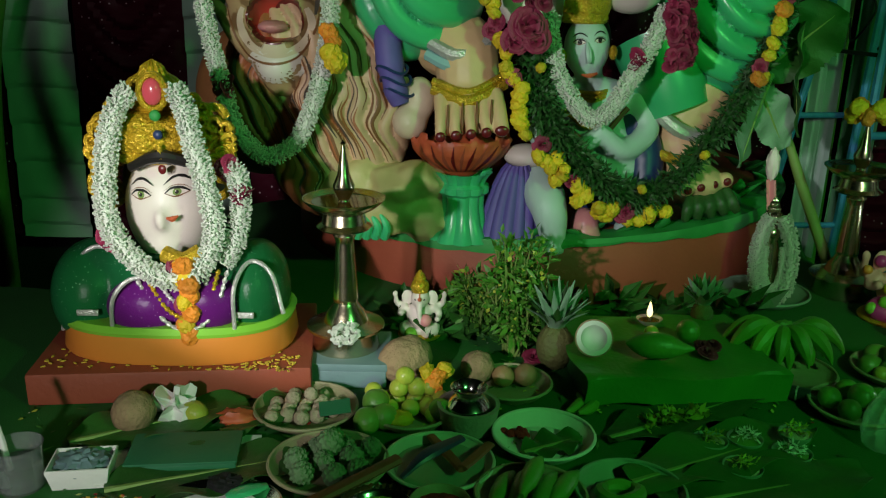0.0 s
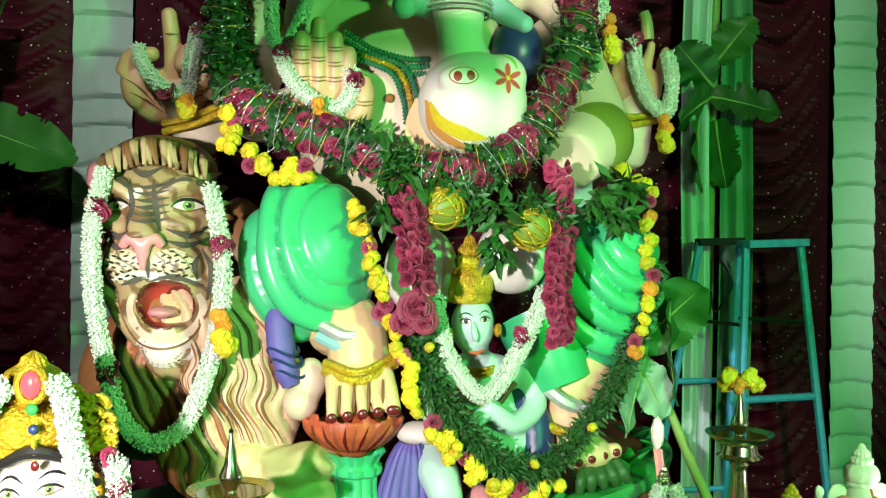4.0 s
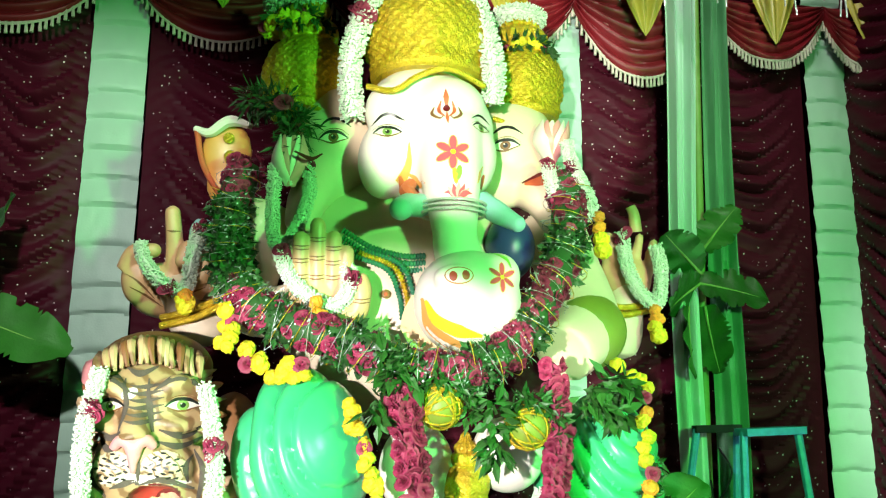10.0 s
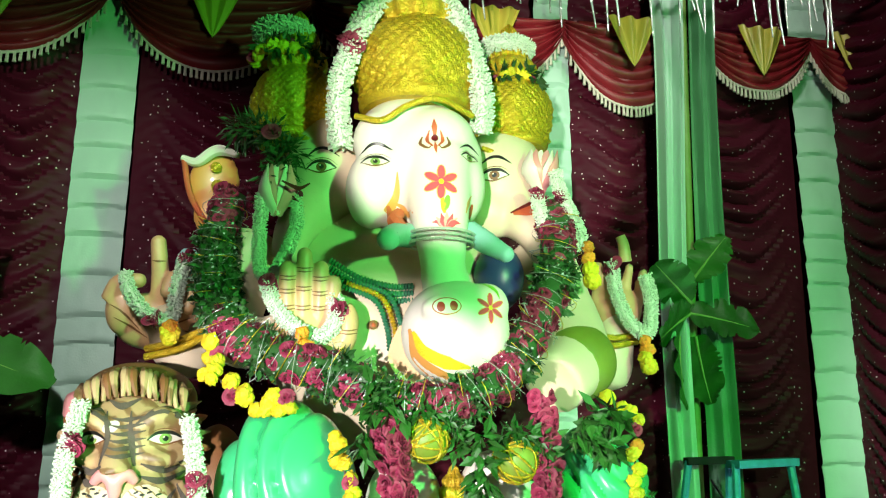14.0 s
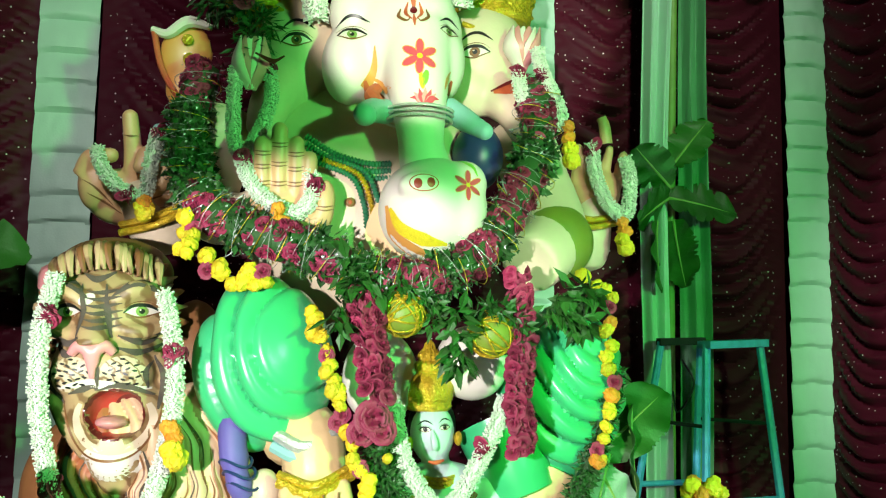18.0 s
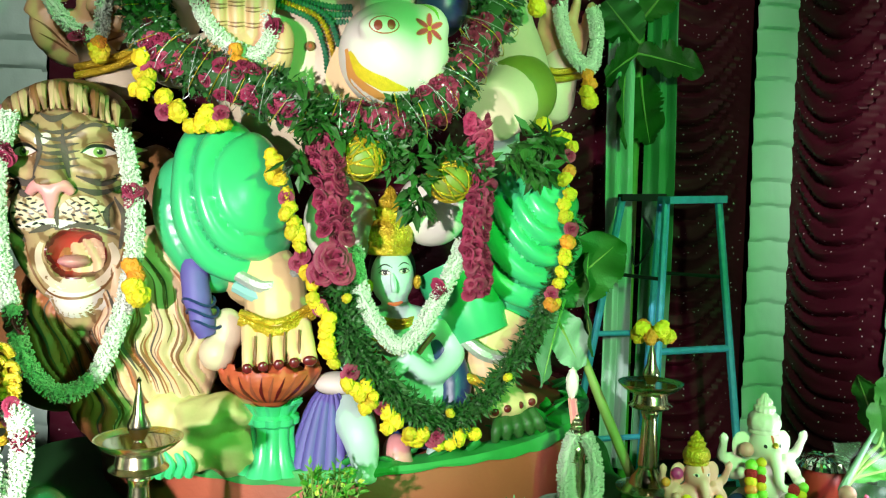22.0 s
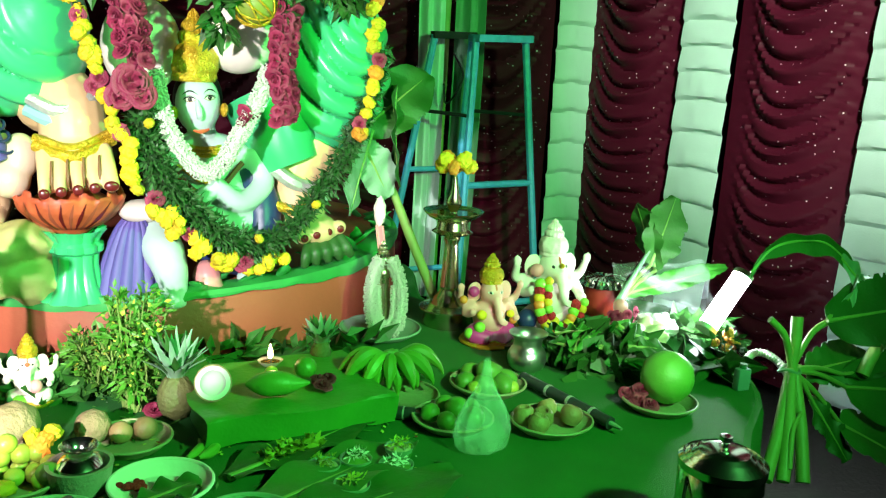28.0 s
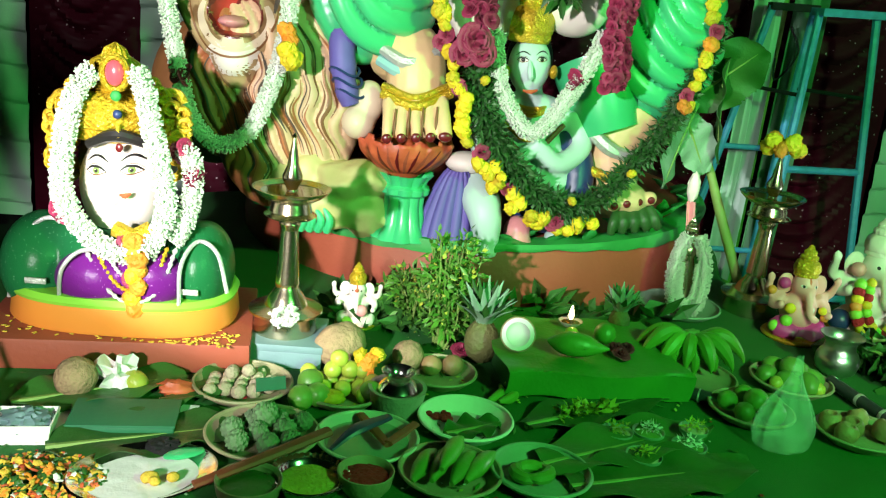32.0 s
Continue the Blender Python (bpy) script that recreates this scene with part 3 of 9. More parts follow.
# the curtain turns at the corner and runs on towards the viewer
s, corner, way = 0.0, V((2.82, BACK)), V((0.292, -0.956))
for width, kind in ((0.67, "b"), (0.30, "w"), (0.68, "b"), (0.32, "w"), (0.72, "b"), (0.3, "w"), (0.9, "b")):
    a, b = corner + way * s, corner + way * (s + width)
    (satin_panel if kind == "b" else white_strip)(a[:], b[:], 0.1, HEAD, seed)
    s += width
    seed += 3


def valance(x0, x1, y, top, drop, seed):
    """A red swag with fringe and a gold tail."""
    t = thing("valance", ((x0 + x1) / 2, y, top), "red satin valance swag with pale fringe and gold tail", "valance", "red valance swags")
    w = x1 - x0

    def fn(u, v):
        sag = drop * (4 * u * (1 - u)) ** 0.8
        low = -(0.06 + sag)
        z = low * v + 0.0
        fold = 0.035 * abs(math.sin(math.pi * (v * 6 + 0.4 * noise.noise(V((u * 3, v * 2, seed)))))) ** 0.8
        return ((u - 0.5) * w, -fold - 0.05 * math.sin(math.pi * u) * v, z)
    sw = part("swag", sheet(fn, 30, 48), M["red_satin"], t)
    bm = bmesh.new()
    for i in range(34):
        u = (i + 0.5) / 34
        x, y2, z = fn(u, 1)
        join(bm, tube([(x, y2, z + 0.01), (x + rnd.uniform(-0.004, 0.004), y2, z - 0.05)], [0.006, 0.009], 5, 2))
    join(bm, tube([fn(u, 1) for u in (0, 0.15, 0.3, 0.5, 0.7, 0.85, 1)], 0.008, 5))
    part("fringe", bm, M["fringe"], sw, "pale thread fringe")

    def tail(u, v):
        return ((u - 0.5) * 0.27 * (1 - v) ** 0.8, -0.1 - 0.02 * math.sin(u * 18) * (1 - v), 0.0 - v * 0.28)
    part("gold_tail", thick(sheet(tail, 20, 10), 0.004), M["gold_satin"], t, "gold pleated tail")
    return t


for i, (x0, x1, drop) in enumerate(((-2.1, -1.1, 0.36), (-1.05, -0.1, 0.38), (-0.1, 0.75, 0.36), (0.45, 1.25, 0.36), (1.22, 1.98, 0.44), (2.0, 2.66, 0.3), (2.66, 3.1, 0.3))):
    valance(x0, x1, BACK - 0.12, 3.98, drop, i)
# strings of silver tinsel under the canopy
for i in range(46):
    x = 0.62 + i * 0.042 + rnd.uniform(-0.012, 0.012)
    ln = rnd.uniform(0.14, 0.42)
    o = part("tinsel_string", tube([(x, 3.7, 4.1), (x + rnd.uniform(-0.02, 0.02), 3.7, 4.1 - ln * 0.5), (x + rnd.uniform(-0.02, 0.02), 3.7, 4.1 - ln)], [0.004, 0.007, 0.004], 5, 6), M["tinsel"])
    tagged(o, "thin silver tinsel string hanging from the canopy", "tinsel", "tinsel strings")
tagged(part("canopy_rail", tube([(-3, 3.7, 4.11), (0, 3.7, 4.115), (3, 3.7, 4.11)], 0.02, 8), M["wood"]), "thin pole under the canopy that carries tinsel", "pole")


# cloth-wrapped pole beside the idol
def pole_wrap():
    t = thing("bamboo_pole", (1.98, 4.12, 0), "upright pole half wrapped in pale cloth beside the curtain", "pole")
    part("pole", tube([(-0.12, 0.02, 0), (-0.115, 0.02, 2), (-0.07, 0.02, 4.3)], 0.024, 10), M["stem"], t)

    def left(u, v):
        return (-0.275 + (0.12 + 0.07 * v ** 3) * u + 0.01 * math.sin(v * 9), -0.04 + 0.022 * math.sin(u * 11 + v * 3) + 0.01 * math.sin(u * 23), 0.3 + 4.0 * v)

    def right(u, v):
        return (-0.1 + 0.05 * v + (0.15 - 0.02 * v) * u + 0.012 * math.sin(v * 7), -0.03 + 0.025 * math.sin(u * 10 + v * 2) + 0.01 * math.sin(u * 21 + v * 6), 0.3 + 4.0 * v)
    part("cloth", thick(sheet(left, 20, 40), 0.004), M["white_satin"], t)
    part("cloth", thick(sheet(right, 20, 40), 0.004), M["pale_green_cloth"], t, "pale green cloth")


pole_wrap()


# the altar under its cloth
def altar():
    top = 0.55
    out = [(-1.7, 1.05), (1.3, 1.0), (1.52, 1.12), (1.713, 1.451, 0.550)[:2], (1.900, 1.684, 0.550)[:2], (2.156, 1.927, 0.550)[:2], (2.3, 2.25), (2.48, 3.0), (1.5, 3.12), (1.46, 4.05), (-0.8, 4.05), (-0.85, 2.78), (-1.7, 2.7)]
    bm = bmesh.new()
    cx, cy = 0.4, 2.6
    pts = curve([(*p, 0) for p in out] + [(*out[0], 0)], 120)[:-1]
    rings = []
    for k, (z, grow) in enumerate(((0.0, 0.03), (0.15, 0.02), (0.35, 0.008), (top - 0.03, 0.0), (top - 0.008, -0.008), (top, -0.03))):
        ring = []
        for i, p in enumerate(pts):
            wave = 0.02 * math.sin(i * 0.9) * (1 - z / top)
            d = V((p.x - cx, p.y - cy, 0)).normalized()
            ring.append(bm.verts.new(V((p.x, p.y, z)) + d * (grow + wave)))
        rings.append(ring)
    for a, b in zip(rings, rings[1:]):
        for i in range(len(a)):
            j = (i + 1) % len(a)
            bm.faces.new((a[i], a[j], b[j], b[i]))
    bmesh.ops.recalc_face_normals(bm, faces=bm.faces)
    edge = [v.co.copy() for v in rings[-1]]
    t = thing("altar", (0, 0, 0), "low wide altar covered in green cloth, loaded with offerings", "altar")
    part("skirt", bm, M["cloth"], t)
    bm = bmesh.new()
    bm.faces.new([bm.verts.new(q) for q in edge])
    bm.normal_update()
    part("top_cloth", bm, M["cloth"], t)


altar()


# ---- the large idol ----
def statue(name, pieces, label, category="statue"):
    """One mesh out of (bmesh, material key) pairs."""
    keys = list(dict.fromkeys(k for _, k in pieces))
    bm = bmesh.new()
    for b, k in pieces:
        join(bm, b, keys.index(k))
    return tagged(part(name, bm, [M[k] for k in keys]), label, category)


def ball(at, rx, ry=None, rz=None, **kw):
    return blob(rx, ry or rx, rz or rx, at, **kw)


def merged(*forms):
    bm = bmesh.new()
    for f in forms:
        join(bm, f)
    return bm


def snapped(tree, x, z, lift):
    """The point of a form's front at x and z, lifted off it by a coat of paint."""
    hit = tree.ray_cast(V((x, 1.0, z)), V((0, 1, 0)))[0]
    return V((x, hit.y - lift, z)) if hit else None


def dab(tree, x, z, rx, rz, key, turn=0.0, lift=0.002, rings=5, seg=20):
    """A flat oval of paint lying on a form."""
    bm = bmesh.new()
    c, s = math.cos(radians(turn)), math.sin(radians(turn))
    mid = snapped(tree, x, z, lift)
    if mid is None:
        return (bm, key)
    rows, last = [], mid
    for k in range(1, rings + 1):
        row = []
        for i in range(seg):
            a = 2 * math.pi * i / seg
            dx, dz = rx * k / rings * math.cos(a), rz * k / rings * math.sin(a)
            q = snapped(tree, x + dx * c - dz * s, z + dx * s + dz * c, lift)
            if q is None or abs(q.y - mid.y) > 0.16:
                q = V((x + dx * c - dz * s, last.y, z + dx * s + dz * c))
            last = q
            row.append(bm.verts.new(q))
        rows.append(row)
    m = bm.verts.new(mid)
    for i in range(seg):
        j = (i + 1) % seg
        bm.faces.new((m, rows[0][j], rows[0][i]))
        for a, b in zip(rows, rows[1:]):
            bm.faces.new((a[i], a[j], b[j], b[i]))
    return (bm, key)


def stroke(tree, points, widths, key, lift=0.003, n=None):
    """A brush stroke along (x, z) points lying on a form."""
    line = curve([(x, 0, z) for x, z in points], n or 8 * (len(points) - 1))
    bm, rows, last = bmesh.new(), [], None
    wd = widths if isinstance(widths, (list, tuple)) else [widths, widths]
    for i, p in enumerate(line):
        d = (line[min(i + 1, len(line) - 1)] - line[max(i - 1, 0)]).normalized()
        f = i / (len(line) - 1) * (len(wd) - 1)
        k = min(int(f), len(wd) - 2)
        w = wd[k] + (wd[k + 1] - wd[k]) * (f - k)
        row = []
        for j in (-1, 0, 1):
            x, z = p.x - d.z * w * j, p.z + d.x * w * j
            q = snapped(tree, x, z, lift)
            if q is None or (last is not None and abs(q.y - last) > 0.1):
                q = V((x, last if last is not None else 3.0, z))
            last = q.y
            row.append(bm.verts.new(q))
        rows.append(row)
    for a, b in zip(rows, rows[1:]):
        for j in (0, 1):
            bm.faces.new((a[j], a[j + 1], b[j + 1], b[j]))
    return (bm, key)


def eye(tree, x, z, w, iris="brown_paint", brow=True):
    """A painted almond eye with its lids and brow."""
    out = [stroke(tree, [(x - w * 1.05, z - 0.08 * w), (x, z), (x + w * 1.05, z)], [0.0, w * 0.36, w * 0.4, w * 0.34, 0.0], "skin_white", 0.002, 20),
           dab(tree, x, z + 0.02 * w, w * 0.4, w * 0.37, iris, 0, 0.0032, 3, 16), dab(tree, x, z + 0.02 * w, w * 0.19, w * 0.19, "black_paint", 0, 0.0042, 2, 12), dab(tree, x - w * 0.1, z + 0.12 * w, w * 0.06, w * 0.06, "skin_white", 0, 0.005, 1, 8),
           stroke(tree, [(x - w * 1.15, z - 0.12 * w), (x - w * 0.5, z + w * 0.4), (x + w * 0.4, z + w * 0.42), (x + w * 1.15, z)], [w * 0.04, w * 0.12, w * 0.13, w * 0.04], "black_paint", 0.0045),
           stroke(tree, [(x - w * 1.1, z - 0.1 * w), (x - w * 0.1, z - w * 0.42), (x + w * 1.1, z - 0.02 * w)], [w * 0.03, w * 0.08, w * 0.03], "brown_paint", 0.004),
           stroke(tree, [(x - w * 1.2, z + 0.2 * w), (x - w * 0.4, z + w * 0.66), (x + w * 0.5, z + w * 0.66), (x + w * 1.2, z + 0.25 * w)], [w * 0.01, w * 0.035, w * 0.01], "brown_paint", 0.004)]
    if brow:
        out.append(stroke(tree, [(x - w * 1.25, z + w * 0.75), (x - w * 0.4, z + w * 1.45), (x + w * 0.4, z + w * 1.5), (x + w * 1.35, z + w * 0.95)], [w * 0.02, w * 0.11, w * 0.13, w * 0.02], "black_paint", 0.004))
    return out


def folded_knee(at, rx, ry, rz, tilt, cx, cz, freq, stretch=1.0):
    """A bent knee in cloth whose folds wind round it."""
    bm = bmesh.new()
    bmesh.ops.create_uvsphere(bm, u_segments=112, v_segments=84, radius=1)
    for v in bm.verts:
        c = v.co.copy()
        d = math.hypot(c.x - cx, (c.z - cz) * stretch)
        amt = 0.15 * max(0.0, min(1.0, (d - 0.4) * 1.8)) * max(0.0, min(1.0, 0.75 - c.y * 0.8))
        k = 1 + amt * (abs(math.sin(d * freq + 0.5 * noise.noise(c * 1.5))) ** 0.55 - 0.6) * 1.5
        v.co = V((c.x * rx * k, c.y * ry * k, c.z * rz * k))
    bmesh.ops.transform(bm, matrix=pose(*at, 0, tilt, 0), verts=bm.verts)
    return bm


def crown(at, r, h, lean=0):
    """A tiered temple crown with embossed scrolls."""
    prof = [(r * 0.96, 0), (r * 1.04, 0.03 * h), (r * 1.02, 0.12 * h), (r * 1.1, 0.16 * h), (r * 1.12, 0.3 * h), (r * 1.0, 0.42 * h), (r * 0.78, 0.5 * h), (r * 0.66, 0.53 * h), (r * 0.74, 0.56 * h),
            (r * 0.74, 0.64 * h), (r * 0.6, 0.68 * h), (r * 0.5, 0.7 * h), (r * 0.55, 0.74 * h), (r * 0.5, 0.8 * h), (r * 0.28, 0.87 * h), (r * 0.2, 0.94 * h), (0, h)]
    bm = bmesh.new()
    seg, tall = (168, 170) if r > 0.1 else (72, 70)
    fine = curve([(a, 0, b) for a, b in prof], tall)
    rings = []
    for p in fine:
        ring = []
        for i in range(seg):
            a = 2 * math.pi * i / seg
            t2 = p.z / h
            e = 0.0
            if 0.05 < t2 < 0.5:
                scale = abs(math.sin(a * 15 + t2 * 52)) * abs(math.sin(a * 15 - t2 * 52))
                e = r * (0.04 * scale - 0.015 + 0.05 * max(0, math.cos(a * 5 + 1.57)) ** 3 + 0.05 * noise.noise(V((math.cos(a) * 4.5, math.sin(a) * 4.5, t2 * 9 + at[0]))))
            elif t2 >= 0.5:
                e = 0.03 * r * math.sin(a * 14)
            rr = max(0.001, p.x + e)
            ring.append(bm.verts.new((rr * math.cos(a), rr * math.sin(a), p.z)))
        rings.append(ring)
    for a, b in zip(rings, rings[1:]):
        for i in range(seg):
            bm.faces.new((a[i], a[(i + 1) % seg], b[(i + 1) % seg], b[i]))
    bm.faces.new(rings[0][::-1])
    bmesh.ops.recalc_face_normals(bm, faces=bm.faces)
    bmesh.ops.transform(bm, matrix=pose(*at, 0, lean, 0), verts=bm.verts)
    return bm


def painted_flower(tree, x, z, r, petals, key, slim=0.24, heart="marigold"):
    out = []
    for i in range(petals):
        a = 2 * math.pi * i / petals + 0.5
        px, pz = x + r * 0.56 * math.cos(a), z + r * 0.56 * math.sin(a)
        out.append(dab(tree, px, pz, r * 0.5, r * (slim + 0.06), "skin_blush", math.degrees(a), 0.002, 3, 14))
        out.append(dab(tree, px, pz, r * 0.45, r * slim, key, math.degrees(a), 0.0032, 3, 14))
    out.append(dab(tree, x, z, r * 0.16, r * 0.16, heart, 0, 0.0045, 2, 12))
    return out


def open_hand(palm, tip, width, depth, fingers, thumb, bend=0.0):
    """A raised hand: palm block with fingers up to tip."""
    px, py, pz = palm
    f = [ball((px, py, pz - width * 0.12), width * 0.54, depth, width * 0.5)]
    h = tip[2] - pz
    for i in range(fingers):
        x = px + (i / (fingers - 1) - 0.5) * width * 0.95
        top = pz + h * (1 - 0.13 * abs(i - (fingers - 1) * 0.45))
        f.append(tube([(x, py, pz), (x + (tip[0] - px) * 0.5, py - bend * 0.3, (pz + top) / 2), (x + tip[0] - px, py - bend, top)], [width * 0.13, width * 0.118, width * 0.1], 10))
        f.append(ball((x + tip[0] - px, py - bend, top), width * 0.1))
    f.append(tube([(px, py, pz - width * 0.3), ((px + thumb[0]) / 2, py - 0.03, (pz + thumb[2]) / 2 - 0.03), thumb], [width * 0.2, width * 0.17, width * 0.13], 10))
    f.append(ball(thumb, width * 0.128))
    return merged(*f)


HX, HY, HZ = (0.355, 3.220, 2.750)
face = merged(
    ball((HX, HY, HZ + 0.03), 0.235, 0.24, 0.275, u=32, v=24),
    ball((0.178, 3.120, 2.680), 0.1, 0.12, 0.15), ball((0.518, 3.120, 2.707), 0.09, 0.12, 0.15),
    ball((0.416, 3.100, 2.876), 0.15, 0.14, 0.13), ball((HX - 0.02, HY, HZ + 0.17), 0.225, 0.2, 0.16), ball((0.5, 3.13, 2.8), 0.1, 0.1, 0.16), ball((0.2, 3.12, 2.87), 0.1, 0.1, 0.12),
    tube([(0.414, 3.080, 2.779), (0.418, 3.020, 2.610), (0.425, 2.990, 2.455), (0.433, 2.970, 2.328), (0.464, 2.970, 2.238)], [0.14, 0.122, 0.1, 0.08, 0.095], 18),
)
torso = merged(
    ball((0.243, 3.420, 2.469), 0.42, 0.25, 0.2), ball((0.273, 3.420, 2.127), 0.46, 0.36, 0.42), ball((0.236, 3.240, 2.173), 0.2, 0.17, 0.2),
    ball((0.085, 3.260, 2.236), 0.2, 0.16, 0.2),
    tube([(-0.232, 3.400, 2.518), (-0.324, 3.350, 2.281), (-0.282, 3.200, 2.115), (-0.116, 3.080, 2.127), (-0.064, 3.040, 2.233)], [0.15, 0.13, 0.11, 0.09, 0.075], 14),
    tube([(0.898, 3.500, 2.556), (0.987, 3.400, 2.279), (0.985, 3.250, 2.082), (0.852, 3.100, 1.964)], [0.15, 0.13, 0.14, 0.12], 14),
    tube([(-0.265, 3.600, 2.486), (-0.447, 3.550, 2.169), (-0.515, 3.450, 2.069), (-0.576, 3.400, 2.151), (-0.619, 3.360, 2.253)], [0.13, 0.12, 0.1, 0.085, 0.08], 14),
    tube([(0.948, 3.700, 2.547), (1.173, 3.700, 2.172), (1.245, 3.620, 2.044), (1.262, 3.580, 2.187), (1.272, 3.560, 2.307)], [0.13, 0.12, 0.1, 0.09, 0.08], 14),
)
legs = merged(
    tube([(0.024, 2.980, 1.387), (0.077, 2.880, 1.350), (0.088, 2.840, 1.221), (0.092, 2.780, 1.163)], [0.13, 0.105, 0.1, 0.1], 16),
    ball((0.089, 2.800, 1.204), 0.11, 0.08, 0.055),
    tube([(0.897, 3.050, 1.237), (0.834, 3.020, 1.080), (0.865, 2.980, 0.962)], [0.13, 0.1, 0.085], 16),
    ball((0.895, 2.950, 0.929), 0.085, 0.1, 0.06),
)
for i in range(5):
    u, big = i / 4, i == 4
    s0, s1, s2 = V((0.002, 2.760, 1.223)).lerp(V((0.170, 2.760, 1.243)), u), V((-0.000, 2.700, 1.166)).lerp(V((0.181, 2.700, 1.189)), u), V((0.000, 2.680, 1.118)).lerp(V((0.190, 2.670, 1.143)), u)
    legs = merged(legs, tube([s0, s1, s2], [0.027, 0.019 if not big else 0.026, 0.0165 if not big else 0.024], 12))
    legs = merged(legs, ball(tuple(s2), 0.0175 if not big else 0.025))
for i in range(4):
    legs = merged(legs, ball(tuple(V((0.832, 2.860, 0.920)).lerp(V((0.974, 2.900, 0.944)), i / 3)), 0.027))

face = melted(face, 0.014, 6)
FT = BVHTree.FromBMesh(face)
pieces = [(face, "skin_white"), (melted(torso, 0.018, 6), "skin"), (melted(legs, 0.007, 2), "skin_warm"), (ball((0.993, 3.240, 2.064), 0.15, 0.15, 0.15), "olive_paint")]
# side faces
west = melted(merged(ball((0.004, 3.380, 2.804), 0.17, 0.2, 0.24), ball((-0.015, 3.300, 2.664), 0.11, 0.1, 0.13), tube([(-0.057, 3.280, 2.634), (-0.105, 3.200, 2.524), (-0.132, 3.200, 2.414)], [0.1, 0.08, 0.06], 12)), 0.016, 5)
east = melted(merged(ball((0.753, 3.500, 2.849), 0.19, 0.2, 0.24), ball((0.699, 3.420, 2.701), 0.11, 0.1, 0.12), tube([(0.803, 3.400, 2.676), (0.853, 3.320, 2.588), (0.910, 3.320, 2.473)], [0.1, 0.08, 0.06], 12)), 0.016, 5)
WT, ET = BVHTree.FromBMesh(west), BVHTree.FromBMesh(east)
pieces += [(west, "skin"), (east, "skin")]
# painted eyes, mouths and marks
pieces += eye(FT, 0.182, 2.760, 0.046, "stem") + eye(FT, 0.528, 2.785, 0.034, "stem") + eye(WT, -0.013, 2.780, 0.05) + eye(ET, 0.685, 2.822, 0.052)
pieces += [stroke(WT, [(-0.145, 2.66), (-0.105, 2.615), (-0.07, 2.61)], [0.004, 0.024, 0.006], "lotus_red"), stroke(WT, [(-0.15, 2.665), (-0.09, 2.64), (-0.05, 2.66)], [0.003, 0.008, 0.003], "maroon_paint", 0.0045),
           stroke(ET, [(0.76, 2.66), (0.82, 2.67), (0.875, 2.72)], [0.006, 0.026, 0.006], "lotus_red"), stroke(ET, [(0.75, 2.665), (0.82, 2.70), (0.88, 2.74)], [0.003, 0.008, 0.003], "maroon_paint", 0.0045)]
pieces += painted_flower(FT, 0.411, 2.664, 0.064, 6, "gem_pink", 0.2)
pieces += [dab(FT, 0.43, 2.585, 0.012, 0.03, "lime_paint", -12, 0.003, 2, 12), dab(FT, 0.418, 2.575, 0.01, 0.032, "marigold", 8, 0.003, 2, 12)]
# the mark on the forehead
pieces += [stroke(FT, [(0.390, 2.920), (0.391, 2.885), (0.393, 2.855)], [0.001, 0.011, 0.006], "lotus_red"), dab(FT, 0.393, 2.842, 0.013, 0.014, "maroon_paint", 0, 0.004, 2, 14)]
for sgn in (-1, 1):
    pieces += [stroke(FT, [(0.393 + sgn * 0.02, 2.872), (0.393 + sgn * 0.028, 2.832), (0.393 + sgn * 0.008, 2.806)], [0.002, 0.007, 0.002], "lotus_red"), stroke(FT, [(0.393 + sgn * 0.044, 2.85), (0.393 + sgn * 0.052, 2.82), (0.393 + sgn * 0.026, 2.8), (0.393 + sgn * 0.012, 2.812)], [0.002, 0.006, 0.005, 0.001], "brown_paint")]
pieces.append(stroke(FT, [(0.393, 2.826), (0.394, 2.8), (0.396, 2.778)], [0.002, 0.007, 0.001], "lotus_red"))
# a pink lotus above the trunk ring
for i in range(7):
    a = (i - 3) * 0.4
    pieces.append(stroke(FT, [(0.43, 2.488), (0.43 + 0.028 * math.sin(a), 2.488 + 0.024), (0.43 + 0.055 * math.sin(a), 2.488 + 0.058 * math.cos(a) + 0.004)], [0.006, 0.012, 0.001], "pink_paint" if i % 2 else "gem_pink", 0.003 + 0.0006 * i))
# mouth corners, tusks, trunk ring
pieces += [stroke(FT, [(0.262, 2.72), (0.262, 2.64), (0.235, 2.575)], [0.002, 0.012, 0.02], "skin_blush", 0.002), stroke(FT, [(0.232, 2.60), (0.252, 2.57), (0.30, 2.545), (0.315, 2.50)], [0.006, 0.02, 0.014, 0.004], "lotus_red"),
           stroke(FT, [(0.25, 2.615), (0.285, 2.6), (0.318, 2.56)], [0.002, 0.007, 0.002], "skin_blush"), stroke(FT, [(0.545, 2.615), (0.53, 2.57), (0.512, 2.53)], [0.004, 0.014, 0.004], "lotus_red"), stroke(FT, [(0.535, 2.64), (0.518, 2.6), (0.506, 2.56)], [0.002, 0.007, 0.002], "skin_blush")]
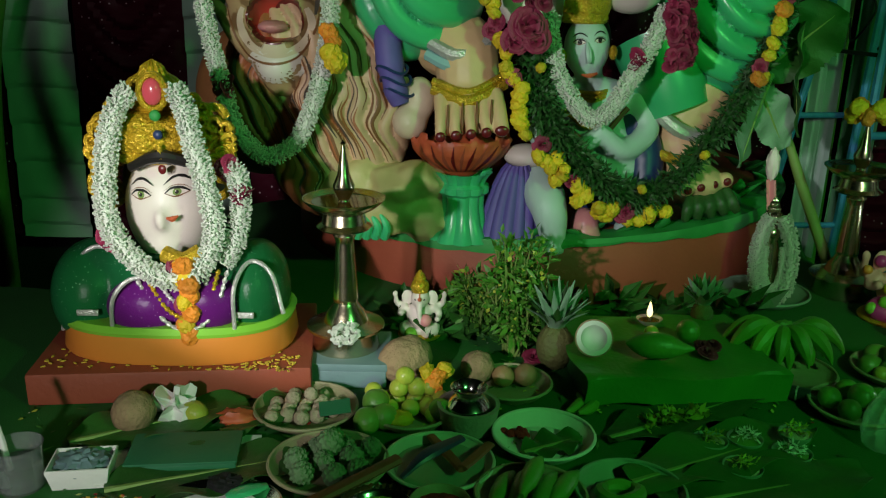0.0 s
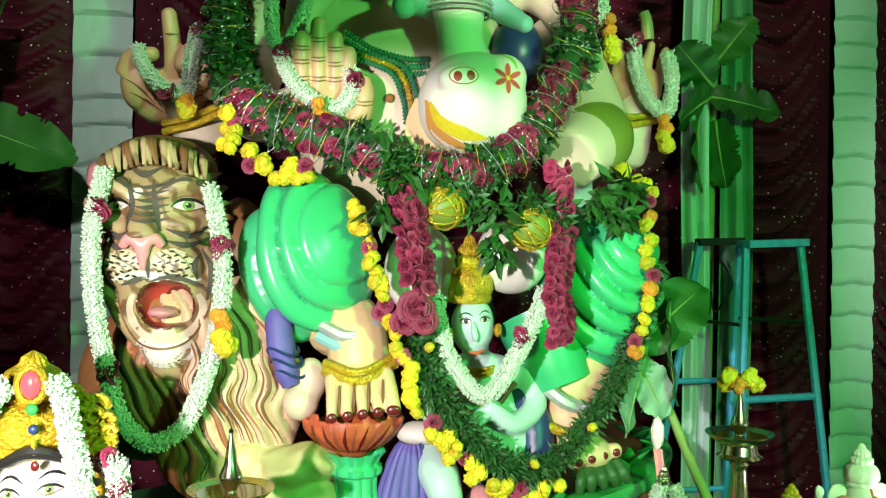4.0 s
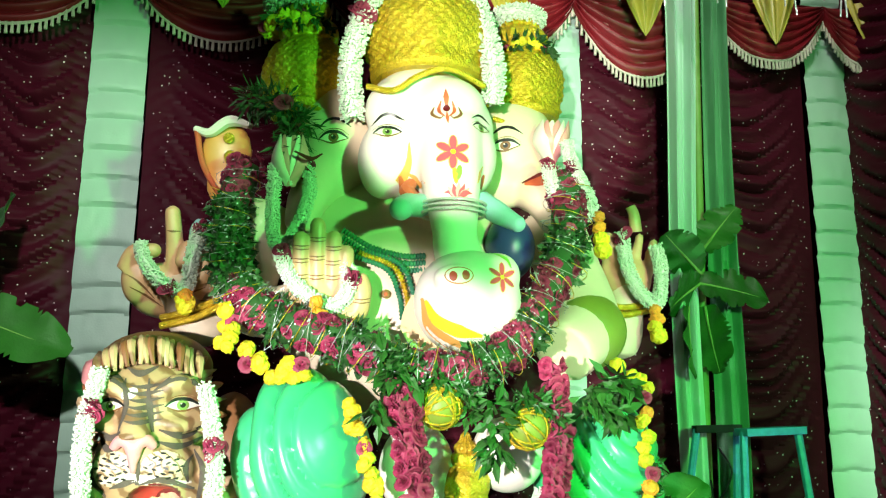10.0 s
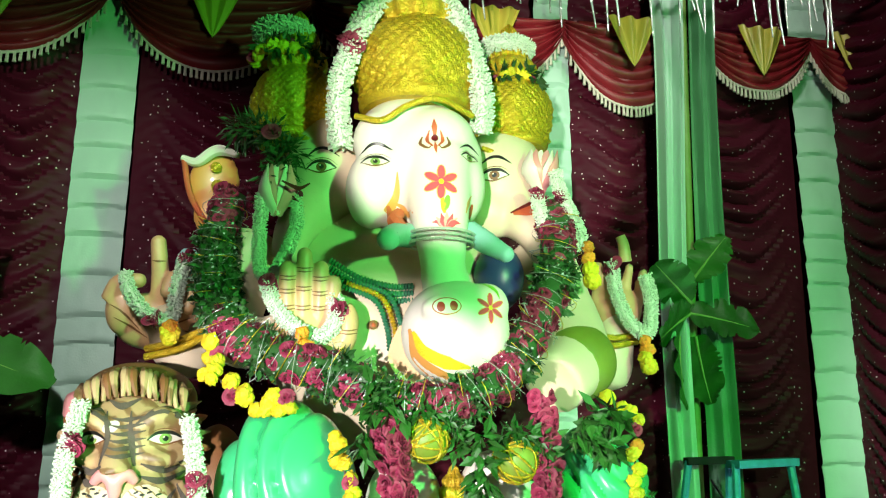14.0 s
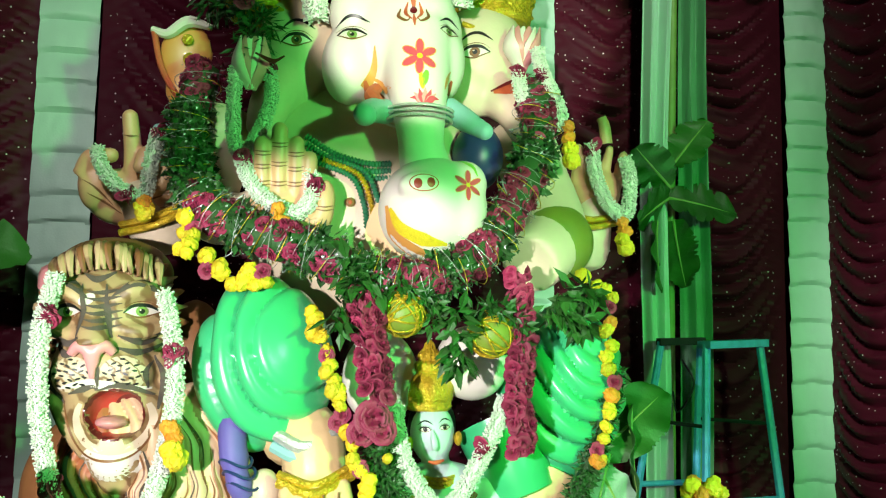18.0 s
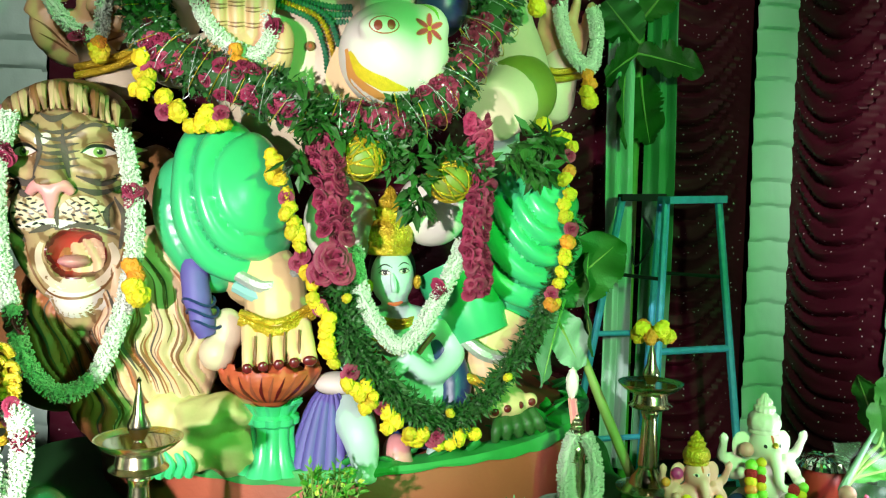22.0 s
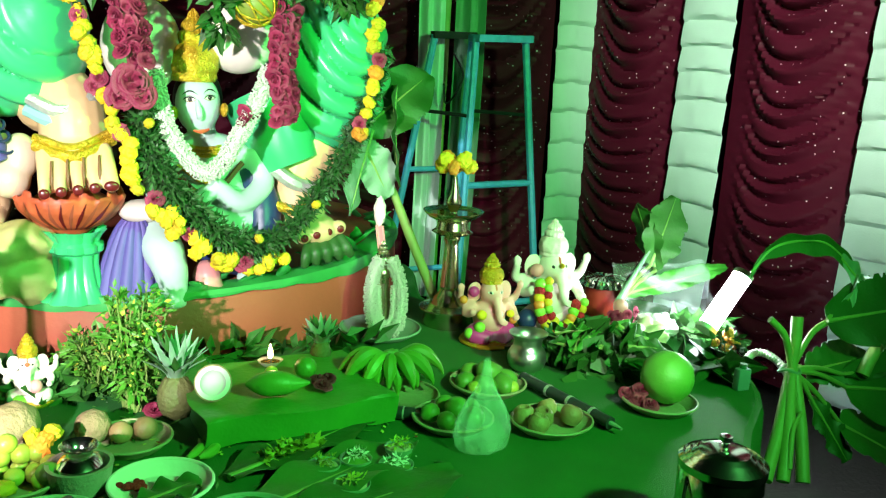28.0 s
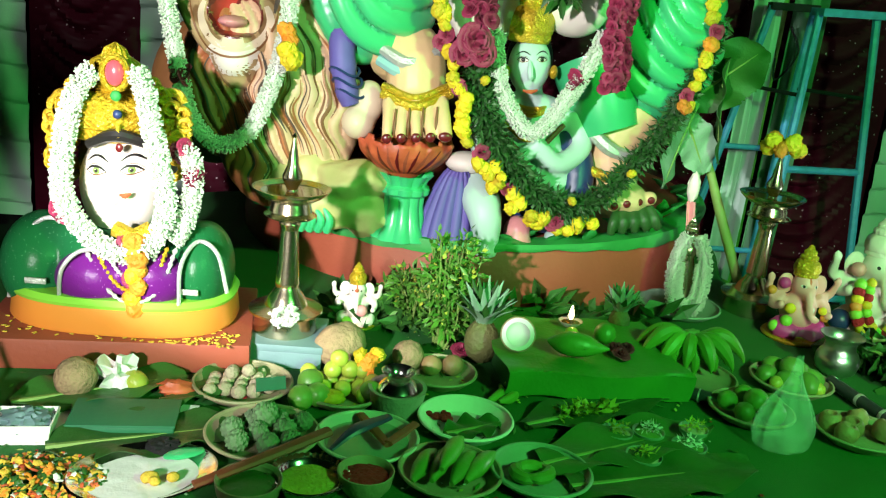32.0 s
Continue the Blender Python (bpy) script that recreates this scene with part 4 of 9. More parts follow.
pieces += [(tube([(0.275, 3.000, 2.567), (0.253, 2.980, 2.529), (0.298, 2.950, 2.483)], [0.02, 0.03, 0.015], 8), "lotus_red"),
           (tube([(0.305, 3.020, 2.488), (0.249, 2.920, 2.464), (0.226, 2.870, 2.438)], [0.045, 0.042, 0.04], 12), "skin_blue"), (ball((0.224, 2.870, 2.438), 0.04), "skin_blue"),
           (tube([(0.537, 3.040, 2.512), (0.595, 2.960, 2.451), (0.644, 2.920, 2.411)], [0.045, 0.042, 0.03], 12), "skin_blue"), (ball((0.644, 2.920, 2.411), 0.03), "skin_blue")]
for k, r in ((426, 0.121), (434, 0.12), (442, 0.117)):
    c = V((0.421, 2.990, 2.467)) + V((0, 0, (434 - k) * 0.0021))
    pieces.append((tube([c + V((r * math.cos(a), r * math.sin(a), 0)) for a in (2 * math.pi * i / 16 for i in range(17))], [0.007, 0.0035] * 32, 6, 64), "silver_paint"))
# the curled trunk end with its nostrils, and the sweet it holds
curl = melted(merged(ball((0.470, 2.950, 2.130), 0.19, 0.19, 0.185, u=32, v=24), ball((0.568, 2.930, 2.219), 0.085, 0.12, 0.085), ball((0.405, 2.80, 2.19), 0.075, 0.05, 0.05)), 0.012, 4)
CT = BVHTree.FromBMesh(curl)
pieces += [(curl, "skin_white")] + painted_flower(CT, 0.565, 2.200, 0.052, 6, "gem_pink", 0.15)
pieces += [dab(CT, 0.412, 2.196, 0.05, 0.03, "lotus_red", 4, 0.002, 4, 22), dab(CT, 0.412, 2.196, 0.046, 0.026, "skin_white", 4, 0.003, 4, 22), dab(CT, 0.391, 2.192, 0.014, 0.017, "mouth_red", 0, 0.004, 2, 14), dab(CT, 0.434, 2.197, 0.014, 0.017, "mouth_red", 0, 0.004, 2, 14)]
pieces += [stroke(CT, [(0.298, 2.16), (0.315, 2.06), (0.39, 1.99), (0.48, 1.968), (0.57, 2.0), (0.625, 2.06)], [0.02, 0.075, 0.085, 0.075, 0.05, 0.012], "skin_warm", 0.002, 60), stroke(CT, [(0.31, 2.12), (0.345, 2.055), (0.42, 2.015), (0.5, 2.0)], [0.004, 0.016, 0.02, 0.004], "marigold", 0.0032, 40), stroke(CT, [(0.3, 2.13), (0.325, 2.04), (0.40, 1.98), (0.48, 1.962), (0.56, 1.985)], [0.004, 0.012, 0.016, 0.014, 0.003], "skin_blush", 0.003, 40),
           stroke(CT, [(0.54, 2.30), (0.585, 2.27), (0.6, 2.235)], [0.002, 0.008, 0.002], "lime_paint", 0.003)]
# crowns
pieces += [(crown((0.356, 3.260, 3.041), 0.222, 0.7), "gold_paint"), (crown((-0.127, 3.420, 2.935), 0.16, 0.6), "gold_paint"), (crown((0.796, 3.520, 2.998), 0.16, 0.6), "gold_paint")]
pieces += [(tube([(0.106, 3.050, 2.942), (0.202, 3.000, 2.914), (0.295, 3.000, 2.977), (0.411, 2.990, 3.007), (0.551, 3.060, 2.972)], 0.012, 8), "gold_paint"),
           (tube([(-0.101, 3.240, 2.918), (-0.023, 3.220, 2.888), (0.031, 3.240, 2.914)], 0.011, 8), "gold_paint"), (tube([(0.637, 3.340, 2.944), (0.732, 3.340, 2.924), (0.809, 3.360, 2.979)], 0.011, 8), "gold_paint")]
# necklaces across the chest, the green light on them put into the beads' colour
for k in range(3):
    pieces.append((tube([V(q) + V((0, 0, -0.026 * k)) for q in ((0.034, 3.100, 2.401), (0.138, 3.070, 2.336), (0.251, 3.070, 2.308), (0.337, 3.100, 2.316))], [0.014, 0.006] * 26, 8, 104), "green_card"))
    pieces.append((tube([V(q) + V((-0.024 * k, 0, -0.01 * k)) for q in ((0.117, 3.060, 2.323), (0.240, 3.050, 2.274), (0.286, 3.050, 2.183), (0.301, 3.060, 2.094))], [0.013, 0.006] * 26, 8, 104), "gold_paint" if k == 1 else "green_card"))
pieces += [(ball((0.192, 3.062, 2.166), 0.017, 0.008, 0.017), "brown_paint"), (ball((0.192, 3.056, 2.165), 0.008, 0.008, 0.008), "lotus_red"),
           (ball((0.692, 3.280, 2.390), 0.1, 0.12, 0.13), "navy_paint")]
for i in range(4):
    q = V((0.023, 2.672, 1.154)).lerp(V((0.157, 2.665, 1.174)), i / 3)
    pieces.append((tube([q + V((0, 0.03, 0.055)), q + V((0, 0.008, 0.0)), q + V((0, 0.012, -0.035))], [0.003, 0.005, 0.003], 6), "brown_paint"))
# hands
forms = [ball((-0.055, 3.0, 2.14), 0.1, 0.05, 0.11), ball((0.1, 2.955, 2.155), 0.036, 0.036, 0.07), tube([(0.03, 3.0, 2.08), (0.08, 2.97, 2.09), (0.1, 2.955, 2.13)], [0.05, 0.045, 0.036], 12)]
for x0, top in ((-0.115, 2.335), (-0.057, 2.385), (0.0, 2.34), (0.045, 2.29)):
    forms += [tube([(x0 * 0.85, 3.0, 2.12), (x0 * 0.95, 2.975, 2.22), (x0, 2.96, top)], [0.032, 0.031, 0.028], 12), ball((x0, 2.96, top), 0.028, 0.028, 0.032)]
palm = melted(merged(*forms), 0.006, 1)
PT = BVHTree.FromBMesh(palm)
pieces.append((palm, "hand_paint"))
for x0, zs in ((-0.11, (2.30, 2.255, 2.2)), (-0.055, (2.33, 2.265, 2.2)), (0.0, (2.30, 2.25, 2.2))):
    for z0 in zs:
        for k in (0, 0.012):
            pieces.append(stroke(PT, [(x0 - 0.027, z0 + k), (x0, z0 + k - 0.004), (x0 + 0.027, z0 + k + 0.002)], [0.001, 0.0032, 0.001], "brown_paint", 0.002, 8))
pieces += [stroke(PT, [(0.07, z0), (0.1, z0 - 0.004), (0.13, z0 + 0.003)], [0.001, 0.003, 0.001], "brown_paint", 0.002, 8) for z0 in (2.13, 2.118)]
# the raised hand: a broad palm, one finger up, the others curled
forms = [ball((-0.63, 3.39, 2.2), 0.145, 0.07, 0.11), ball((-0.73, 3.36, 2.24), 0.065, 0.06, 0.1), tube([(-0.77, 3.35, 2.27), (-0.74, 3.32, 2.33), (-0.67, 3.3, 2.34)], [0.045, 0.038, 0.028], 12), ball((-0.67, 3.3, 2.34), 0.028),
         tube([(-0.6, 3.37, 2.24), (-0.603, 3.34, 2.38), (-0.615, 3.33, 2.49)], [0.038, 0.034, 0.03], 12), ball((-0.615, 3.33, 2.492), 0.03)]
for i, x0 in enumerate((-0.535, -0.49, -0.455)):
    forms += [tube([(x0 - 0.02, 3.38, 2.2), (x0, 3.36, 2.32 - 0.02 * i), (x0 - 0.01, 3.31, 2.36 - 0.03 * i), (x0 - 0.03, 3.29, 2.3 - 0.03 * i)], [0.036, 0.032, 0.03, 0.026], 12), ball((x0 - 0.03, 3.29, 2.3 - 0.03 * i), 0.026)]
palm = melted(merged(*forms), 0.008, 2)
PT = BVHTree.FromBMesh(palm)
pieces.append((palm, "hand_paint"))
for pts in (((-0.77, 2.25), (-0.72, 2.22), (-0.66, 2.16)), ((-0.75, 2.2), (-0.69, 2.17), (-0.63, 2.13)), ((-0.63, 2.42), (-0.605, 2.416), (-0.58, 2.42)), ((-0.6, 2.2), (-0.55, 2.22), (-0.5, 2.24)), ((-0.59, 2.17), (-0.53, 2.19), (-0.48, 2.21)), ((-0.57, 2.14), (-0.52, 2.155), (-0.47, 2.17))):
    pieces.append(stroke(PT, pts, [0.001, 0.0045, 0.001], "brown_paint", 0.002))
pieces += [(blob(0.05, 0.04, 0.06, (-0.51, 3.4, 2.43), rough=0.1), "skin_blue"),
           (melted(open_hand((1.273, 3.560, 2.344), (1.287, 3.530, 2.514), 0.2, 0.07, 4, (1.170, 3.500, 2.492), 0.04), 0.011, 3), "hand_paint"),
           (tube([(1.308, 3.530, 2.527), (1.297, 3.520, 2.600), (1.283, 3.520, 2.637)], [0.028, 0.026, 0.022], 10), "hand_paint")]
for a, b, c, r in (((-0.634, 3.340, 2.090), (-0.517, 3.300, 2.116), (-0.422, 3.340, 2.169), 0.014), ((1.124, 3.500, 2.224), (1.208, 3.460, 2.186), (1.335, 3.500, 2.209), 0.014)):
    for k in range(2):
        pieces.append((tube([V(q) + V((0, 0, -0.03 * k)) for q in (a, b, c)], r, 8), "gold_paint"))
# the ear that shows beside the side face
pieces += [(melted(merged(ball((-0.435, 3.420, 2.771), 0.1, 0.035, 0.13), ball((-0.450, 3.420, 2.641), 0.06, 0.03, 0.09)), 0.012, 3), "skin_blush"),
           (tube([(-0.564, 3.400, 2.858), (-0.502, 3.390, 2.839), (-0.427, 3.380, 2.889), (-0.339, 3.400, 2.876)], [0.012, 0.022, 0.024, 0.012], 8), "skin_white"),
           (tube([(-0.555, 3.400, 2.849), (-0.523, 3.390, 2.711), (-0.466, 3.390, 2.610), (-0.421, 3.400, 2.568)], 0.012, 8), "lotus_red"),
           (ball((-0.427, 3.375, 2.817), 0.022, 0.008, 0.022), "gold_paint"), (ball((-0.418, 3.375, 2.740), 0.024, 0.008, 0.026), "gold_paint"), (ball((-0.417, 3.368, 2.738), 0.012, 0.008, 0.014), "lotus_red")]
# knees in folded green cloth, hems and anklets
pieces += [(folded_knee((-0.079, 2.980, 1.604), 0.222, 0.235, 0.275, 0, 0.5, 0.3, 9.5), "green_paint"), (folded_knee((0.967, 3.080, 1.508), 0.215, 0.23, 0.31, 8, 0.3, 1.0, 12.0), "green_paint"),
           (tube([(-0.046, 2.840, 1.349), (0.044, 2.800, 1.318), (0.142, 2.840, 1.357)], [0.02, 0.024, 0.02], 8), "skin_blue"), (tube([(-0.037, 2.830, 1.386), (0.052, 2.790, 1.352), (0.146, 2.830, 1.395)], [0.02, 0.024, 0.02], 8), "silver_paint"),
           (tube([(-0.023, 2.780, 1.247), (0.086, 2.720, 1.218), (0.200, 2.780, 1.268)], 0.02, 8), "gold_paint"), (tube([(-0.025, 2.780, 1.271), (0.084, 2.730, 1.246), (0.198, 2.780, 1.292)], 0.013, 8), "gold_paint"),
           (tube([(0.695, 2.950, 1.194), (0.800, 2.900, 1.110), (0.920, 2.940, 1.082)], [0.022, 0.026, 0.022], 8), "silver_paint"), (tube([(0.735, 2.920, 1.027), (0.814, 2.890, 1.009), (0.879, 2.920, 1.040)], 0.018, 8), "gold_paint")]
for i in range(5):
    a, b = V((0.001, 2.657, 1.116)), V((0.189, 2.645, 1.141))
    pieces.append((ball(tuple(a.lerp(b, i / 4)), 0.016 if i < 4 else 0.022, 0.008, 0.016), "maroon_paint"))
pieces.append((tube([(0.723, 3.050, 1.398), (0.772, 3.000, 1.255), (0.807, 2.980, 1.164)], [0.15, 0.135, 0.112], 20, 14), "green_paint"))
# red lotus under the foot
x, y, z = (0.070, 2.880, 0.97)
lotus = [ball((x, y, z + 0.07), 0.13, 0.11, 0.06), ball((x, y, z + 0.02), 0.075, 0.07, 0.05)]
for i in range(11):
    a = math.pi * (1 + i / 10)
    d = V((math.cos(a), 0.85 * math.sin(a), 0))
    lotus.append(tube([V((x, y, z)) + d * 0.04, V((x, y, z + 0.03)) + d * 0.1, V((x, y, z + 0.085)) + d * 0.15, V((x, y, z + 0.135 - 0.02 * (i % 2))) + d * (0.15 + 0.02 * (i % 2))], [0.022, 0.04, 0.046, 0.02], 10, 12, 0.4))
bud = melted(merged(*lotus), 0.007, 1)
LT = BVHTree.FromBMesh(bud)
pieces.append((bud, "lotus_red"))
for i in range(9):
    u = (i - 4) / 4
    pieces.append(stroke(LT, [(x + 0.05 * u, z + 0.005), (x + 0.11 * u, z + 0.05), (x + 0.145 * u + 0.01, z + 0.1)], [0.002, 0.006, 0.001], "maroon_paint" if i % 2 else "red_base", 0.002))
# its ribbed green foot
bm, rings = bmesh.new(), []
for zz, rr in ((0.745, 0.105), (0.76, 0.095), (0.8, 0.074), (0.86, 0.064), (0.895, 0.066), (0.905, 0.078), (0.925, 0.08), (0.935, 0.066), (0.955, 0.075), (0.975, 0.09)):
    rings.append([bm.verts.new((x + 0.01 + rr * (1 + 0.12 * abs(math.sin(a * 5))) * math.cos(a), y - 0.04 + rr * (1 + 0.12 * abs(math.sin(a * 5))) * math.sin(a), zz)) for a in (2 * math.pi * i / 80 for i in range(80))])
for a, b in zip(rings, rings[1:]):
    for i in range(80):
        bm.faces.new((a[i], a[(i + 1) % 80], b[(i + 1) % 80], b[i]))
pieces.append((bm, "green_paint"))
# the little seated attendants at the foot of the throne
bm, rings = bmesh.new(), []
for k in range(13):
    u = k / 12
    rings.append([bm.verts.new((0.262 - 0.02 * u + (0.035 + 0.085 * u ** 0.7 - 0.015 * u ** 3) * (1 + 0.1 * abs(math.sin(8 * a))) * math.cos(a), 2.85 + (0.05 + 0.065 * u) * (1 + 0.1 * abs(math.sin(8 * a))) * math.sin(a), 1.0 - 0.25 * u)) for a in (2 * math.pi * i / 128 for i in range(128))])
for a, b in zip(rings, rings[1:]):
    for i in range(128):
        bm.faces.new((a[i], b[i], b[(i + 1) % 128], a[(i + 1) % 128]))
pieces += [(bm, "violet_paint"),
           (melted(merged(tube([(0.327, 2.860, 0.947), (0.356, 2.745, 0.88), (0.373, 2.745, 0.80), (0.376, 2.735, 0.744)], [0.06, 0.068, 0.055, 0.038], 14), ball((0.374, 2.740, 0.738), 0.045, 0.05, 0.02), ball((0.340, 2.840, 0.947), 0.06, 0.05, 0.045)), 0.01, 3), "pale_aqua"),
           (ball((0.288, 2.870, 1.021), 0.075, 0.06, 0.04), "skin_white"),
           (tube([(0.318, 2.760, 0.756), (0.368, 2.740, 0.758), (0.425, 2.760, 0.769)], 0.01, 8), "silver_paint"),
           (tube([(-0.175, 2.87, 1.43), (-0.168, 2.85, 1.34), (-0.15, 2.84, 1.25), (-0.13, 2.84, 1.19)], [0.04, 0.046, 0.044, 0.046, 0.036, 0.04, 0.03], 14, 24), "violet_paint"), *[(tube([V((-0.158 + 0.012 * k, 2.848, 1.3 - 0.035 * k)) + V((0.05 * math.cos(a), 0.05 * math.sin(a), 0.012 * math.sin(2 * a))) for a in (2 * math.pi * i / 14 for i in range(15))], 0.005, 6, 28), "navy_paint") for k in range(3)],
           (melted(merged(ball((-0.07, 2.88, 1.2), 0.055, 0.06, 0.075), ball((-0.1, 2.86, 1.13), 0.06, 0.06, 0.06)), 0.01, 3), "skin"),
           (melted(merged(blob(0.2, 0.13, 0.1, (-0.17, 2.88, 0.84), rough=0.3, freq=1.6, seed=2), blob(0.14, 0.11, 0.07, (-0.1, 2.85, 0.93), rough=0.3, freq=1.7, seed=5), blob(0.15, 0.12, 0.1, (-0.28, 2.9, 0.9), rough=0.35, freq=1.5, seed=9), blob(0.1, 0.08, 0.07, (-0.03, 2.86, 0.79), rough=0.25, seed=3)), 0.011, 2), "rock_paint"),
           *[(tube([(-0.3 + 0.03 * k, 2.78, 0.755), (-0.29 + 0.03 * k, 2.755, 0.8), (-0.315 + 0.03 * k, 2.76, 0.845)], [0.016, 0.014, 0.005], 8), "green_paint") for k in range(5)],
           (melted(merged(ball((0.491, 2.820, 0.799), 0.05, 0.06, 0.06), ball((0.503, 2.790, 0.757), 0.05, 0.06, 0.03)), 0.012, 3), "pink_paint"),
           (ball((0.638, 2.830, 0.788), 0.045, 0.045, 0.035), "pale_aqua"), (melted(merged(*[tube([V((0.852, 2.880, 0.889)).lerp(V((0.979, 2.900, 0.916)), i / 4), V((0.837, 2.840, 0.856)).lerp(V((0.999, 2.870, 0.872)), i / 4), V((0.836, 2.850, 0.810)).lerp(V((1.019, 2.880, 0.839)), i / 4)], [0.014, 0.02, 0.016], 8, 8) for i in range(5)]), 0.007, 2), "foliage")]
pieces += [(ball(tuple(V((0.832, 2.838, 0.918)).lerp(V((0.974, 2.878, 0.942)), i / 3)), 0.014, 0.008, 0.014), "maroon_paint") for i in range(4)]
# red base with a green painted rim of leaves
bm = bmesh.new()
seg = 72
bx, by = 0.42, 3.78
rings = []
for z, k in ((0.5, 1.0), (0.6, 1.005), (0.735, 1.0), (0.755, 0.985), (0.765, 0.9)):
    rings.append([bm.verts.new((bx + 1.02 * k * math.cos(a), by + 1.06 * k * math.sin(a), z + (0.05 * math.cos(a) if z > 0.7 else 0))) for a in (2 * math.pi * i / seg for i in range(seg))])
for a, b in zip(rings, rings[1:]):
    for i in range(seg):
        bm.faces.new((a[i], a[(i + 1) % seg], b[(i + 1) % seg], b[i]))
bm.faces.new(rings[-1])
bmesh.ops.recalc_face_normals(bm, faces=bm.faces)
pieces.append((bm, "red_base"))
rim = []
for k in range(5):
    ring = []
    for i in range(181):
        a = math.pi * (1.0 + i / 180)
        drop = (0.025 + 0.008 * abs(math.sin(i * 0.31)) + 0.012 * math.sin(i * 0.11)) * max(0, k - 2) / 2
        r = (0.9, 0.965, 1.004, 1.012, 1.01)[k]
        ring.append((bx + 1.02 * r * math.cos(a), by + 1.06 * r * math.sin(a), 0.772 + 0.05 * math.cos(a) + (0.0, 0.008 + 0.01 * math.sin(i * 0.5), 0.004, 0, 0)[k] - drop))
    rim.append(ring)
pieces.append((sheet(lambda u, v: rim[round(v * 4)][round(u * 180)], 180, 4), "leaf_paint"))
for i in range(40):
    a = math.pi * (1.02 + 0.96 * i / 39)
    r = rnd.uniform(0.86, 0.97)
    q = V((bx + 1.02 * r * math.cos(a), by + 1.06 * r * math.sin(a), 0.775 + 0.05 * math.cos(a)))
    tip = q + V((rnd.uniform(-0.08, 0.08), -0.04, rnd.uniform(0.02, 0.07)))
    pieces.append((tube([q, q.lerp(tip, 0.6) + V((0, -0.02, 0.01)), tip], [0.02, 0.026, 0.004], 8, 6, 0.4), "leaf_paint"))
statue("elephant_headed_idol", pieces, "large painted plaster elephant-headed idol with gold crowns on a red base", "idol")


# ---- the seated blue figure in front of the idol ----
p = [(melted(merged(ball((0.481, 2.960, 1.373), 0.076, 0.08, 0.1, u=24), ball((0.492, 2.940, 1.287), 0.03, 0.03, 0.03), tube([(0.494, 2.970, 1.303), (0.504, 2.970, 1.224)], 0.045, 12),
      ball((0.509, 2.990, 1.197), 0.16, 0.08, 0.08), ball((0.523, 2.980, 1.080), 0.12, 0.08, 0.1), ball((0.586, 2.970, 0.960), 0.14, 0.1, 0.12),
      tube([(0.355, 2.980, 1.178), (0.343, 2.940, 1.070), (0.439, 2.880, 1.029), (0.510, 2.860, 1.090)], [0.05, 0.042, 0.036, 0.03], 12),
      tube([(0.664, 2.980, 1.217), (0.702, 2.940, 1.103), (0.611, 2.880, 1.045), (0.516, 2.860, 1.121)], [0.05, 0.042, 0.038, 0.03], 12)), 0.01, 3), "pale_aqua"),
     (crown((0.469, 2.970, 1.449), 0.072, 0.24), "gold_paint"),
     (melted(merged(tube([(0.667, 2.990, 1.154), (0.700, 2.950, 1.018), (0.693, 2.900, 0.859)], [0.05, 0.07, 0.06], 12), tube([(0.465, 2.950, 0.890), (0.585, 2.880, 0.855), (0.715, 2.900, 0.850)], [0.06, 0.07, 0.06], 12)), 0.012, 3), "navy_paint"),
     (merged(ball((0.305, 3.000, 1.557), 0.13, 0.1, 0.16), ball((0.623, 3.000, 1.608), 0.13, 0.1, 0.13)), "skin_white"),
     (ball((0.488, 3.020, 1.388), 0.085, 0.06, 0.11), "black_paint"),
     (tube([(0.455, 2.868, 1.291), (0.480, 2.862, 1.289), (0.506, 2.868, 1.296)], [0.004, 0.008, 0.004], 6), "lotus_red")]
ST = BVHTree.FromBMesh(p[0][0])
for x0, z0 in ((0.447, 1.392), (0.512, 1.399)):
    p += eye(ST, x0, z0, 0.018, "black_paint")
p += [(tube([((0.498, 2.940, 1.239)[0] + 0.062 * math.cos(a), (0.501, 2.960, 1.237)[1] + 0.06 * math.sin(a), (0.498, 2.940, 1.239)[2] - 0.012 * math.sin(a) * k) for a in (2 * math.pi * i / 12 for i in range(13))], 0.008, 6, 24), "gold_paint") for k in (-1, -2, -3)]
p += [(ball((0.399, 2.930, 1.342), 0.014, 0.012, 0.024), "gold_paint"), (ball((0.565, 2.930, 1.358), 0.014, 0.012, 0.024), "gold_paint"), (tube([(0.469, 2.880, 1.392), (0.474, 2.862, 1.348), (0.476, 2.872, 1.332)], [0.005, 0.012, 0.01], 8), "pale_aqua"),
      (tube([(0.406, 2.920, 1.171), (0.500, 2.885, 1.115), (0.597, 2.920, 1.189)], 0.007, 6), "gold_paint"), (tube([(0.389, 2.920, 1.149), (0.506, 2.880, 1.066), (0.626, 2.920, 1.178)], 0.009, 6), "red_base")]
statue("seated_figure_statue", p, "small pale blue seated figure with gold crown before the idol")


